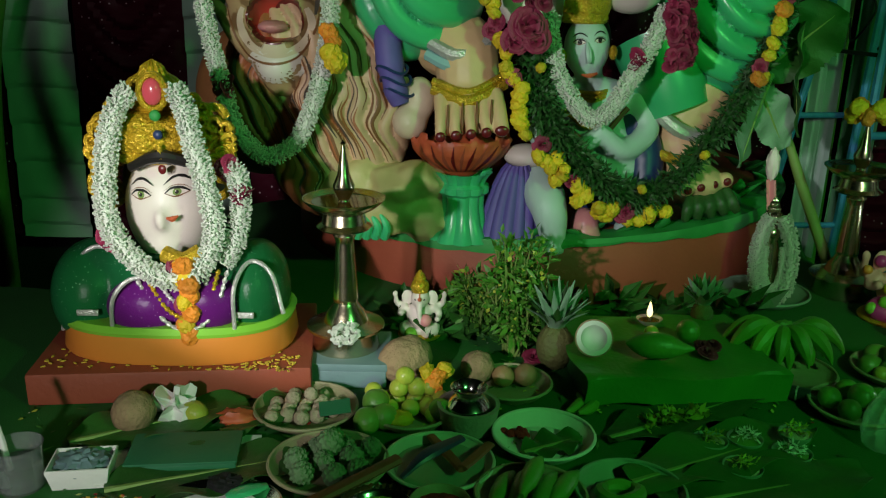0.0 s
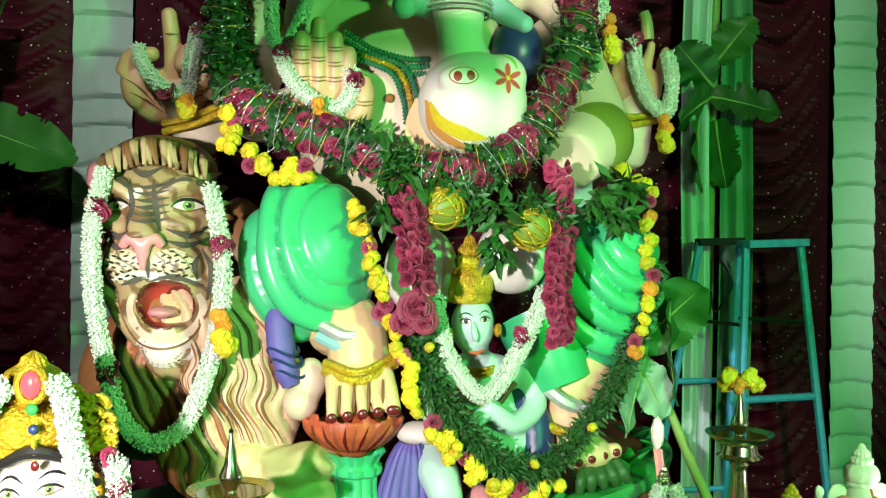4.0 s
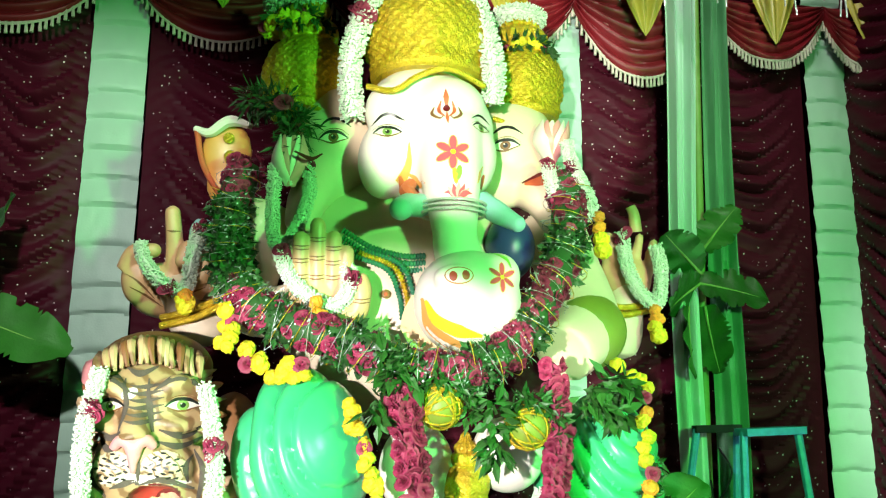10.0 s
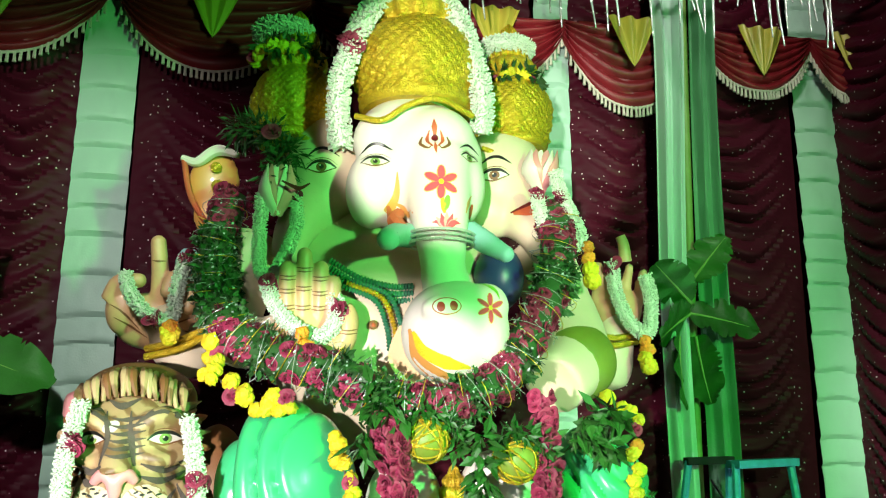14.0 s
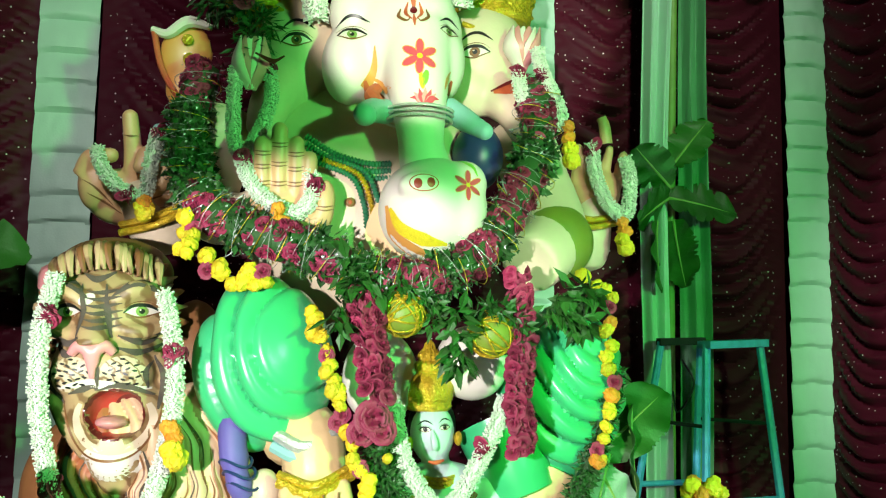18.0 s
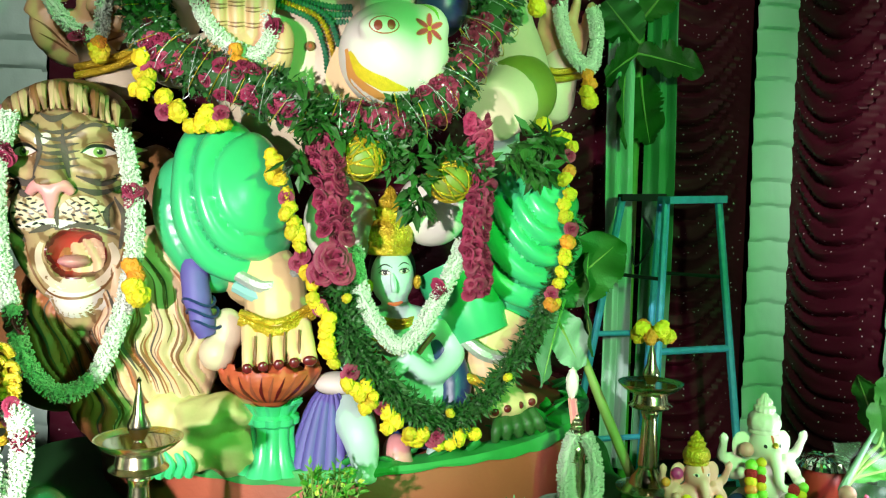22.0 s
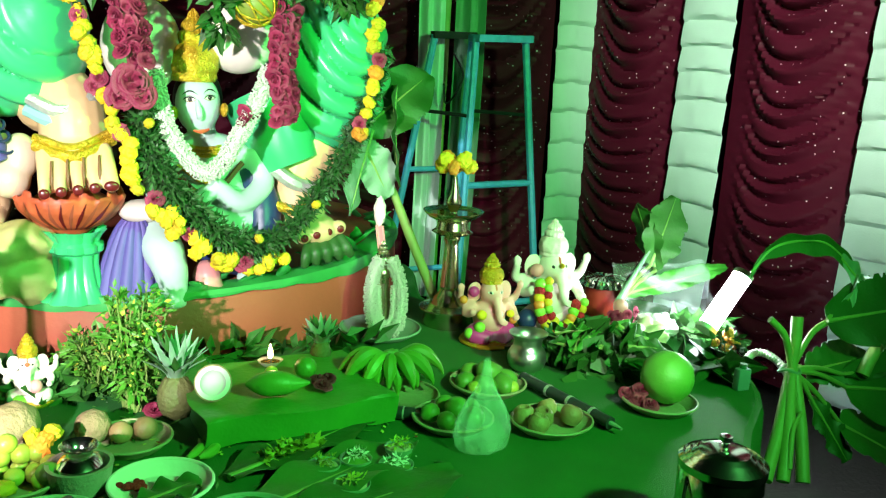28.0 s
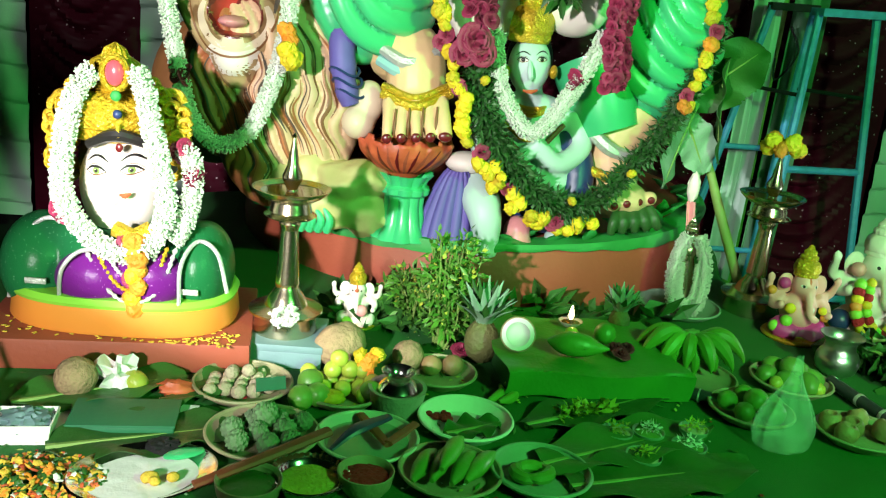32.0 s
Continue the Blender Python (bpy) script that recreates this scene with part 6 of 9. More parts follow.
marigold_garland([(1.014, 2.950, 1.903), (1.076, 2.920, 1.886), (1.090, 2.900, 1.822), (1.079, 2.880, 1.723), (1.074, 2.880, 1.645), (1.088, 2.860, 1.568), (1.068, 2.840, 1.414), (1.003, 2.820, 1.292)], "yellow marigold string over the idol's bent knee", 0.9, "yyyyro", 0.045, 0.014)
# wide green wreath hanging in a loop
t = loose("leaf_garland", "long garland of feathery green leaves hanging in a loop", "garland", "garlands on the idol")
tagged(part("leaves", leaf_mass([(0.284, 2.780, 1.364), (0.299, 2.740, 1.260), (0.352, 2.720, 1.146), (0.442, 2.710, 1.039), (0.555, 2.720, 0.944), (0.661, 2.740, 0.913)], 0.05, 2600, 0.034, 0.005, 3), M["foliage"], t, smooth=False), kind="stuff")
tagged(part("leaves", leaf_mass([(0.661, 2.740, 0.913), (0.765, 2.780, 0.971), (0.891, 2.820, 1.102), (0.992, 2.860, 1.248), (1.057, 2.880, 1.411), (1.109, 2.900, 1.586)], 0.038, 2200, 0.034, 0.005, 4), M["foliage"], t, smooth=False), kind="stuff")
part("string", tube([(0.284, 2.780, 1.364), (0.352, 2.720, 1.146), (0.555, 2.720, 0.944), (0.765, 2.780, 0.971), (0.992, 2.860, 1.248), (1.109, 2.900, 1.586)], 0.02, 6), M["foliage"], t)
for i in range(1, 16, 3):
    q = curve([(0.278, 2.720, 1.370), (0.344, 2.660, 1.157), (0.543, 2.660, 0.959), (0.749, 2.720, 0.986), (0.971, 2.800, 1.256), (1.086, 2.840, 1.587)], 16)[i]
    flower("marigold", MARIGOLD["marigold"], q + V((rnd.uniform(-0.05, 0.05), 0, rnd.uniform(-0.05, 0.05))), t, None, 0.6)
# two heavy rose strands
rose_garland([(0.223, 2.700, 1.823), (0.235, 2.680, 1.708), (0.252, 2.670, 1.620), (0.262, 2.670, 1.533)], "heavy maroon rose strand hanging from the idol's neck", 0.95)
for q, sz in (((0.253, 2.660, 1.454), 1.3), ((0.219, 2.670, 1.410), 1.0), ((0.280, 2.660, 1.414), 1.0)):
    flower("rose", ROSE, q, scene.objects["rose_garland"], V((0.1, -1, 0.1)), sz)
rose_garland([(0.731, 2.800, 1.904), (0.731, 2.760, 1.827), (0.727, 2.720, 1.715), (0.718, 2.700, 1.606), (0.707, 2.690, 1.498), (0.721, 2.690, 1.426), (0.718, 2.690, 1.354)], "second maroon rose strand beside the seated figure", 0.8)
# gold bells wrapped in wire
for at, r in (((0.345, 2.720, 1.772), 0.075), ((0.629, 2.720, 1.710), 0.075)):
    t = thing("gold_bell_ornament", at, "round gold wire ornament hung among the garlands", "ornament", "gold ornaments")
    part("body", blob(r * 0.95, r * 0.9, r * 0.9, u=20, v=14), M["olive_paint"], t)
    for i in range(16):
        m = pose(0, 0, 0, rnd.uniform(0, 180), rnd.uniform(0, 180), 0)
        part("wire", tube([m @ V((r * math.cos(b), r * 0.97 * math.sin(b), 0)) for b in (2 * math.pi * k / 12 for k in range(13))], 0.0034, 5, 24), M["gold_paint"], t)
    tagged(part("leaves", leaf_mass([(-0.06, -0.02, 0.06), (0, -0.04, 0.08), (0.08, -0.02, 0.05), (0.1, -0.02, -0.04)], 0.03, 160, 0.045, 0.011, 8), M["leaf"], t, smooth=False), kind="stuff")

# leaf sprigs by the neck of the garland
for j, (a, b) in enumerate((((0.173, 2.720, 1.956), (0.142, 2.680, 1.724)), ((0.190, 2.700, 1.884), (0.251, 2.680, 1.848)), ((0.510, 2.680, 1.800), (0.512, 2.660, 1.605)), ((0.823, 2.750, 1.809), (0.968, 2.780, 1.738)), ((0.870, 2.780, 1.849), (1.020, 2.820, 1.854)))):
    t = loose("leaf_sprig", "sprig of fresh green leaves tucked into the garlands", "leaf sprig", "leaf sprigs")
    tagged(part("leaves", leaf_mass([a, tuple(V(a).lerp(V(b), 0.5)), b], 0.035, 60, 0.075, 0.017, 20 + j, 0.6), M["leaf"], t, smooth=False), kind="stuff")

# white blossom strings
blossom_garland([(-0.713, 2.820, 1.874), (-0.730, 2.760, 1.713), (-0.728, 2.740, 1.558), (-0.714, 2.740, 1.421), (-0.685, 2.750, 1.265), (-0.642, 2.740, 1.119), (-0.555, 2.730, 1.033), (-0.460, 2.720, 1.074), (-0.415, 2.720, 1.155), (-0.371, 2.720, 1.284), (-0.345, 2.720, 1.406), (-0.337, 2.740, 1.561), (-0.353, 2.760, 1.684), (-0.393, 2.840, 1.829)],
                "white blossom string looped round the lion's face", 0.026, (0.1, 0.36, 0.92), ((-0.340, 2.680, 1.426), (-0.326, 2.670, 1.338)), 1)
blossom_garland([(0.337, 2.820, 1.480), (0.344, 2.780, 1.391), (0.380, 2.740, 1.277), (0.463, 2.700, 1.175), (0.519, 2.690, 1.203), (0.563, 2.690, 1.274), (0.608, 2.690, 1.354), (0.655, 2.700, 1.452), (0.677, 2.720, 1.514)], "white blossom string round the neck of the seated figure", 0.026, (0.82,), None, 2)
blossom_garland([(-0.501, 3.260, 2.424), (-0.521, 3.240, 2.302), (-0.537, 3.240, 2.186), (-0.626, 3.240, 2.215), (-0.696, 3.260, 2.300), (-0.716, 3.280, 2.367)], "white blossom string on the raised hand", 0.026, (0.02, 0.6), ((-0.538, 3.220, 2.163), (-0.534, 3.220, 2.122)), 3)
blossom_garland([(-0.182, 2.980, 2.291), (-0.144, 2.950, 2.199), (-0.074, 2.930, 2.131), (0.003, 2.930, 2.104), (0.049, 2.930, 2.143), (0.061, 2.940, 2.213), (0.037, 2.970, 2.246)], "white blossom string on the blessing hand", 0.026, (0.05, 0.92), ((-0.049, 2.880, 2.107), (-0.044, 2.860, 1.972)), 4)
blossom_garland([(1.220, 3.460, 2.510), (1.232, 3.440, 2.362), (1.282, 3.420, 2.242), (1.354, 3.420, 2.208), (1.376, 3.430, 2.341), (1.367, 3.460, 2.454)], "white blossom string on the hand beside the shoulder", 0.028, (0.05,), ((1.345, 3.420, 2.173), (1.347, 3.420, 2.068)), 5)
blossom_garland([(-0.108, 3.100, 2.651), (-0.093, 3.080, 2.539), (-0.128, 3.060, 2.408), (-0.182, 3.040, 2.321), (-0.215, 3.060, 2.364), (-0.223, 3.080, 2.492), (-0.221, 3.100, 2.646)], "white blossom string with red bands at the upper arm", 0.024, (0.05,), None, 6)
blossom_garland([(0.830, 3.200, 2.709), (0.850, 3.170, 2.599), (0.908, 3.140, 2.527), (0.986, 3.140, 2.508), (0.972, 3.160, 2.602), (0.923, 3.180, 2.719), (0.908, 3.200, 2.817)], "white blossom string with maroon bands at the shoulder", 0.026, (0.02, 0.85), ((1.008, 3.140, 2.497), (1.022, 3.140, 2.365)), 7)
blossom_garland([(0.059, 3.120, 2.841), (0.041, 3.100, 2.991), (0.053, 3.100, 3.129), (0.104, 3.120, 3.305), (0.180, 3.160, 3.464), (0.330, 3.200, 3.596), (0.465, 3.160, 3.486), (0.531, 3.140, 3.346), (0.585, 3.120, 3.148), (0.602, 3.120, 3.032), (0.592, 3.140, 2.933)], "thick white blossom garland over the tall gold crown", 0.042, (0.3,), None, 8)
for c, r in (((-0.188, 3.420, 3.426), 0.1), ((0.783, 3.520, 3.467), 0.1)):
    blossom_garland([(c[0] + r * math.cos(a), c[1] + r * math.sin(a), c[2]) for a in (2 * math.pi * i / 10 for i in range(11))], "ring of white blossoms round a side crown", 0.034, (), None, 9)
for c, r in (((-0.173, 3.420, 3.300), 0.135), ((0.791, 3.520, 3.287), 0.125)):
    marigold_garland([(c[0] + r * math.cos(a), c[1] + r * math.sin(a), c[2] + 0.02 * math.sin(3 * a)) for a in (2 * math.pi * i / 10 for i in range(11))], "ring of yellow marigolds round a side crown", 0.9, "yyyyyr", 0.032, 0.012)
    t = loose("leaf_sprig", "sprig of fresh green leaves tucked into the crown", "leaf sprig", "leaf sprigs")
    tagged(part("leaves", leaf_mass([V(c) + V((-0.08, -0.13, 0)), V(c) + V((0.06, -0.14, 0.02)), V(c) + V((0.13, -0.05, -0.02))], 0.03, 90, 0.05, 0.012, 31), M["foliage"], t, smooth=False), kind="stuff")
# feathery tufts and lotus buds in the upper hands
t = loose("lotus_bud", "pink lotus bud wrapped in green leaves in an upper hand", "flower")
tagged(part("leaves", leaf_mass([(-0.357, 3.300, 2.948), (-0.240, 3.200, 2.920), (-0.149, 3.150, 2.840), (-0.183, 3.120, 2.696)], 0.06, 500, 0.06, 0.006, 41), M["foliage"], t, smooth=False), kind="stuff")
for i in range(6):
    a = (i - 2.5) * 0.3
    q = V((-0.166, 3.100, 2.562))
    part("petal", tube([q, q + V((0.07 * math.sin(a), -0.03, 0.09)), q + V((0.06 * math.sin(a), -0.01, 0.19))], [0.02, 0.04, 0.006], 10, 10, 0.4), M["pink_paint"] if i % 2 else M["skin_white"], t)
flower("rose", SMALL_ROSE, V((-0.201, 3.100, 2.880)), t, V((0, -1, 0.3)), 1.3)
t = loose("lotus_bud", "pink lotus bud with white petals in an upper hand", "flower")
for i in range(6):
    a = (i - 2.5) * 0.3
    q = V((0.865, 3.280, 2.744))
    part("petal", tube([q, q + V((0.08 * math.sin(a), -0.03, 0.1)), q + V((0.08 * math.sin(a) + 0.02, -0.01, 0.18))], [0.02, 0.045, 0.006], 10, 10, 0.4), M["pink_paint"] if i % 2 else M["skin_white"], t)


# ---- the goddess bust on its board ----
TOP = 0.55
board = thing("red_board", (-0.69, 2.215, TOP), "flat red painted wooden board on the altar under the bust", "board", turn=6)
part("plank", box(0.70, 0.46, 0.085, 0.008, (0, 0, 0.043)), M["red_base"], board)
t = thing("petal_scatter", (-0.7, 2.13, TOP + 0.086), "yellow rice grains and petals scattered on the red board", "petals", kind="stuff")
bm = bmesh.new()
for i in range(170):
    x, y = rnd.choice((rnd.uniform(-0.3, 0.33), rnd.uniform(0.12, 0.34))), rnd.uniform(-0.14, -0.02)
    join(bm, blob(0.008, 0.003, 0.0022, u=6, v=4), 0, pose(x, y, 0.003, 0, 0, rnd.uniform(0, 180)))
part("petals", bm, M["yellow_rice"], t)

bx, by, bz = -0.69, 2.215, TOP + 0.087
F = by - 0.2


def oval(rx, ry, z):
    return [(rx * math.cos(a) + bx, ry * math.sin(a) + by, z) for a in (2 * math.pi * i / 40 for i in range(41))]


def oval_body(levels, seg=48, square=0.75):
    bm = bmesh.new()
    rings = []
    for rx, ry, z in levels:
        ring = []
        for i in range(seg):
            a = 2 * math.pi * i / seg
            c, s = math.cos(a), math.sin(a)
            ring.append(bm.verts.new((bx + rx * math.copysign(abs(c) ** square, c), by + ry * math.copysign(abs(s) ** square, s), z)))
        rings.append(ring)
    for a, b in zip(rings, rings[1:]):
        for i in range(seg):
            bm.faces.new((a[i], a[(i + 1) % seg], b[(i + 1) % seg], b[i]))
    bm.faces.new(rings[0][::-1])
    bm.faces.new(rings[-1])
    bmesh.ops.recalc_face_normals(bm, faces=bm.faces)
    return bm


FC = (-0.708, 2.220, 1.001)
p = [(oval_body([(0.3, 0.2, bz), (0.306, 0.205, bz + 0.01), (0.298, 0.2, bz + 0.075)]), "orange_paint"),
     (oval_body([(0.301, 0.203, bz + 0.075), (0.304, 0.205, bz + 0.084), (0.292, 0.195, bz + 0.098)]), "lime_paint"),
     (melted(merged(ball((-0.913, 2.200, 0.768), 0.112, 0.14, 0.145), ball((-0.484, 2.200, 0.784), 0.09, 0.14, 0.135), oval_body([(0.27, 0.15, bz + 0.1), (0.24, 0.14, bz + 0.2), (0.16, 0.1, bz + 0.26)], square=1)), 0.012, 4), "bottle_green"),
     (melted(merged(ball((-0.747, 2.090, 0.769), 0.1, 0.07, 0.08), ball((-0.595, 2.090, 0.782), 0.095, 0.07, 0.08)), 0.01, 3), "purple_silk"),
     (melted(merged(ball(FC, 0.112, 0.1, 0.15, u=28, v=20), ball((FC[0], FC[1] - 0.02, FC[2] - 0.08), 0.075, 0.075, 0.07), tube([(FC[0], FC[1] + 0.02, FC[2]), (FC[0], FC[1] + 0.03, FC[2] - 0.22)], 0.07, 14), ball((FC[0] + 0.008, FC[1] - 0.1, FC[2] - 0.01), 0.016, 0.022, 0.03)), 0.009, 3), "skin_white"),
     (ball((FC[0], FC[1] + 0.06, FC[2] + 0.05), 0.135, 0.1, 0.15, u=28), "black_paint"),
     (tube([(-0.773, 2.140, 1.120), (-0.695, 2.120, 1.153), (-0.607, 2.140, 1.131)], [0.012, 0.018, 0.012], 8), "black_paint"),
     (crown((-0.738, 2.260, 1.125), 0.12, 0.25), "gold_paint"),
     (ball((-0.699, 2.125, 1.311), 0.024, 0.016, 0.033), "gem_pink"), (tube([V((-0.700, 2.130, 1.310)) + V((0.031 * math.cos(a), 0, 0.042 * math.sin(a))) for a in (2 * math.pi * i / 14 for i in range(15))], [0.011, 0.007] * 14, 7, 28), "gold_paint"), (ball((-0.695, 2.120, 1.254), 0.014, 0.01, 0.014), "leaf_paint"), (ball((-0.688, 2.110, 1.209), 0.012, 0.01, 0.012), "navy_paint"),
     (tube([(-0.682, 2.108, 0.999), (-0.667, 2.104, 0.998), (-0.653, 2.108, 1.005)], [0.003, 0.008, 0.003], 6), "lotus_red"), (ball((-0.684, 2.110, 1.123), 0.01, 0.006, 0.012), "maroon_paint"),
     (tube([(-0.691, 2.120, 1.182), (-0.685, 2.110, 1.148)], 0.007, 6), "gold_paint")]
BT = BVHTree.FromBMesh(p[4][0])
for x0, z0 in ((-0.75, 1.052), (-0.66, 1.060)):
    p += eye(BT, x0, z0, 0.025, "stem")
for sgn, cx in ((-1, 115), (1, 318)):
    for k in range(5):
        q = V((-0.865, 2.250, 1.115)) if sgn < 0 else V((-0.583, 2.250, 1.141))
        c = q + V((sgn * 0.012 * (k % 2), 0, 0.09 - 0.045 * k))
        p.append((tube([c + V((0.03 * math.cos(a), 0.0, 0.028 * math.sin(a))) for a in (0, 1, 2, 3, 4, 5, 6)], 0.013, 6), "gold_paint"))
for i in range(26):
    u = i / 25
    for q in (V((-0.844, 2.240, 1.240)).lerp(V((-0.891, 2.240, 1.153)), min(1, 2 * u)).lerp(V((-0.866, 2.220, 1.027)), max(0, 2 * u - 1)), V((-0.634, 2.240, 1.261)).lerp(V((-0.556, 2.240, 1.184)), min(1, 2 * u)).lerp(V((-0.568, 2.220, 1.101)), max(0, 2 * u - 1))):
        q = q + V((0.018 * math.sin(i * 2.4), -0.01 * (i % 3), 0.012 * math.cos(i * 1.7)))
        p.append((tube([q + V((0.017 * math.cos(b), 0, 0.017 * math.sin(b))) for b in (0, 1.2, 2.4, 3.6, 4.8, 6.0)], 0.008, 5, 12), "gold_paint"))
for sgn, q in ((-1, (-0.854, 2.200, 0.809)), (1, (-0.521, 2.200, 0.829))):
    c = V(q)
    p.append((tube([c + V((sgn * 0.03, 0, -0.1)), c + V((-sgn * 0.03, -0.03, -0.02)), c + V((sgn * 0.0, -0.03, 0.06)), c + V((sgn * 0.06, -0.01, 0.07))], 0.011, 8), "silver_paint"))
    p.append((box(0.055, 0.008, 0.016, 0.003, (c.x + sgn * 0.03, F + 0.04, bz + 0.125)), "silver_paint"))
for line in (((-0.820, 2.040, 0.705), (-0.809, 2.030, 0.803), (-0.773, 2.040, 0.852), (-0.723, 2.040, 0.869)), ((-0.511, 2.040, 0.730), (-0.509, 2.050, 0.838), (-0.477, 2.100, 0.891), (-0.423, 2.090, 0.864), (-0.391, 2.070, 0.762)), ((-0.981, 2.120, 0.686), (-0.955, 2.120, 0.825), (-0.894, 2.140, 0.906), (-0.813, 2.140, 0.902))):
    p.append((tube(line, 0.006, 7, 30), "silver_paint"))
mid = V((-0.635, 2.060, 0.886))
for k in range(3):
    line = [V(q).lerp(mid, 0.2 * k) for q in ((-0.758, 2.060, 0.860), (-0.694, 2.035, 0.762), (-0.623, 2.020, 0.732), (-0.560, 2.035, 0.773), (-0.524, 2.060, 0.880))]
    p.append((tube(line, [0.0075, 0.003] * 22, 7, 88), ("silver_paint", "gold_paint", "silver_paint")[k]))
p += [(ball((-0.624, 2.025, 0.790), 0.014, 0.01, 0.012), "navy_paint"), (tube([(-0.678, 2.060, 0.921), (-0.630, 2.045, 0.909), (-0.588, 2.060, 0.928)], 0.022, 8), "gold_paint")]
statue("goddess_bust", p, "painted goddess bust with white face, gold crown and orange base")
blossom_garland([(-0.756, 2.140, 1.315), (-0.789, 2.120, 1.268), (-0.811, 2.100, 1.183), (-0.82, 2.080, 1.077), (-0.808, 2.060, 0.994), (-0.766, 2.050, 0.924), (-0.708, 2.040, 0.878), (-0.648, 2.030, 0.863), (-0.597, 2.040, 0.880), (-0.561, 2.050, 0.934), (-0.554, 2.070, 0.997), (-0.571, 2.080, 1.091), (-0.600, 2.100, 1.187), (-0.624, 2.120, 1.276), (-0.651, 2.140, 1.325)], "thick white blossom garland framing the goddess bust", 0.026, (), None, 51)
blossom_garland([(-0.541, 2.180, 1.124), (-0.505, 2.140, 1.099), (-0.499, 2.120, 1.020), (-0.511, 2.100, 0.940), (-0.539, 2.080, 0.888)], "white blossom strand with a red band on the bust", 0.025, (0.05, 0.4), None, 52)
blossom_garland([(-0.807, 2.160, 1.232), (-0.835, 2.140, 1.107), (-0.841, 2.120, 0.990), (-0.817, 2.100, 0.920)], "white blossom strand hanging beside the goddess face", 0.022, (0.95,), None, 53)
marigold_garland([(-0.634, 2.040, 0.907), (-0.623, 2.030, 0.850), (-0.623, 2.030, 0.788), (-0.623, 2.030, 0.717)], "orange and yellow marigold tassel on the bust", 0.9, "royooy", 0.02, 0.012)


# ---- oil lamps ----
def oil_lamp(at, h, label, tip=True):
    t = thing("standing_oil_lamp", at, label, "oil lamp", "standing oil lamps")
    k = h / 0.56
    part("foot", lathe([(r * k, z * k) for r, z in ((0, 0), (0.088, 0), (0.09, 0.006), (0.082, 0.05), (0.085, 0.056), (0.103, 0.058), (0.103, 0.064), (0.06, 0.075), (0.05, 0.1), (0.036, 0.118), (0.03, 0.13), (0, 0.13))], 40), M["brass"], t)
    prof = [(0, 0.125), (0.03, 0.125)]
    for i in range(30):
        prof.append((0.033 - 0.011 * i / 30 + 0.0016 * (i % 2), 0.135 + 0.0055 * i))
    prof += [(0.026, 0.302), (0.03, 0.31), (0.026, 0.318), (0.022, 0.325), (0, 0.325)]
    part("stem", lathe([(r * k, z * k) for r, z in prof], 28), M["brass"], t)
    part("collar", lathe([(r * k, z * k) for r, z in ((0, 0.32), (0.03, 0.322), (0.062, 0.328), (0.072, 0.335), (0.058, 0.345), (0.052, 0.372), (0, 0.374))], 36), M["brass"], t)
    dish = part("bowl", lathe([(r * k, z * k) for r, z in ((0, 0.372), (0.06, 0.374), (0.085, 0.388), (0.104, 0.405), (0.106, 0.41), (0.1, 0.409), (0.08, 0.398), (0.03, 0.39), (0, 0.39))], 40), M["brass"], t)
    part("oil", lathe([(0, 0.401 * k), (0.083 * k, 0.401 * k)], 30), M["oil"], dish, "dark oil in the bowl")
    if tip:
        part("finial", lathe([(r * k, z * k) for r, z in ((0, 0.39), (0.02, 0.392), (0.014, 0.405), (0.026, 0.43), (0.028, 0.442), (0.016, 0.47), (0.012, 0.5), (0.006, 0.53), (0.004, 0.545), (0.007, 0.55), (0, 0.56))], 24), M["brass"], t)
    return t


t = thing("blue_grey_box", (-0.235, 2.19, TOP), "small blue-grey box that carries an oil lamp", "box")
part("body", box(0.21, 0.22, 0.05, 0.006, (0, 0, 0.025)), M["slate_blue"], t)
part("lid", box(0.216, 0.226, 0.022, 0.005, (0, 0, 0.059)), M["slate_blue"], t)
oil_lamp((-0.247, 2.2, TOP + 0.07), 0.57, "tall polished brass oil lamp on a blue-grey box")
t = loose("blossom_tuft", "small white blossom tuft on the lamp's foot", "flower")
tagged(part("blossoms", blossom_mass([(-0.256, 2.100, 0.692), (-0.234, 2.090, 0.702), (-0.213, 2.100, 0.696)], 0.025, 0.004, 60, 0.013), M["jasmine"], t, smooth=False), kind="stuff")
oil_lamp((1.42, 2.88, TOP), 0.62, "tall brass oil lamp with marigolds on its tip")
t = loose("marigold_posy", "cluster of orange and yellow marigolds on the lamp's tip", "flower")
for i in range(9):
    a = i * 0.7
    flower("marigold", MARIGOLD["marigold" if i % 3 else "marigold_orange"], V((1.42 + 0.055 * math.cos(a), 2.87 + 0.035 * math.sin(a), 1.175 + 0.025 * (i % 2))), t, None, 1.05)


# ---- crockery ----
def plate(at, r, label, material="plate", h=0.028, name="leaf_plate", turn=0.0, squash=1.0, tilt=0):
    t = thing(name, at, label, "plate", "plates of offerings")
    if tilt:
        t.matrix_world = pose(*at, tilt, 0, turn)
    part("dish", lathe([(0, 0.002), (r * 0.72, 0.002), (r * 0.93, h * 0.75), (r * 0.985, h), (r * 1.0, h * 0.97), (r * 0.95, h * 0.65), (r * 0.76, 0.0), (0, 0.0)], 44, squash), M[material], t)
    bm = tube([(r * math.cos(a), r * squash * math.sin(a), h) for a in (2 * math.pi * i / 24 for i in range(25))], 0.0045, 6, 48)
    part("rim", bm, M[material], t)
    return t


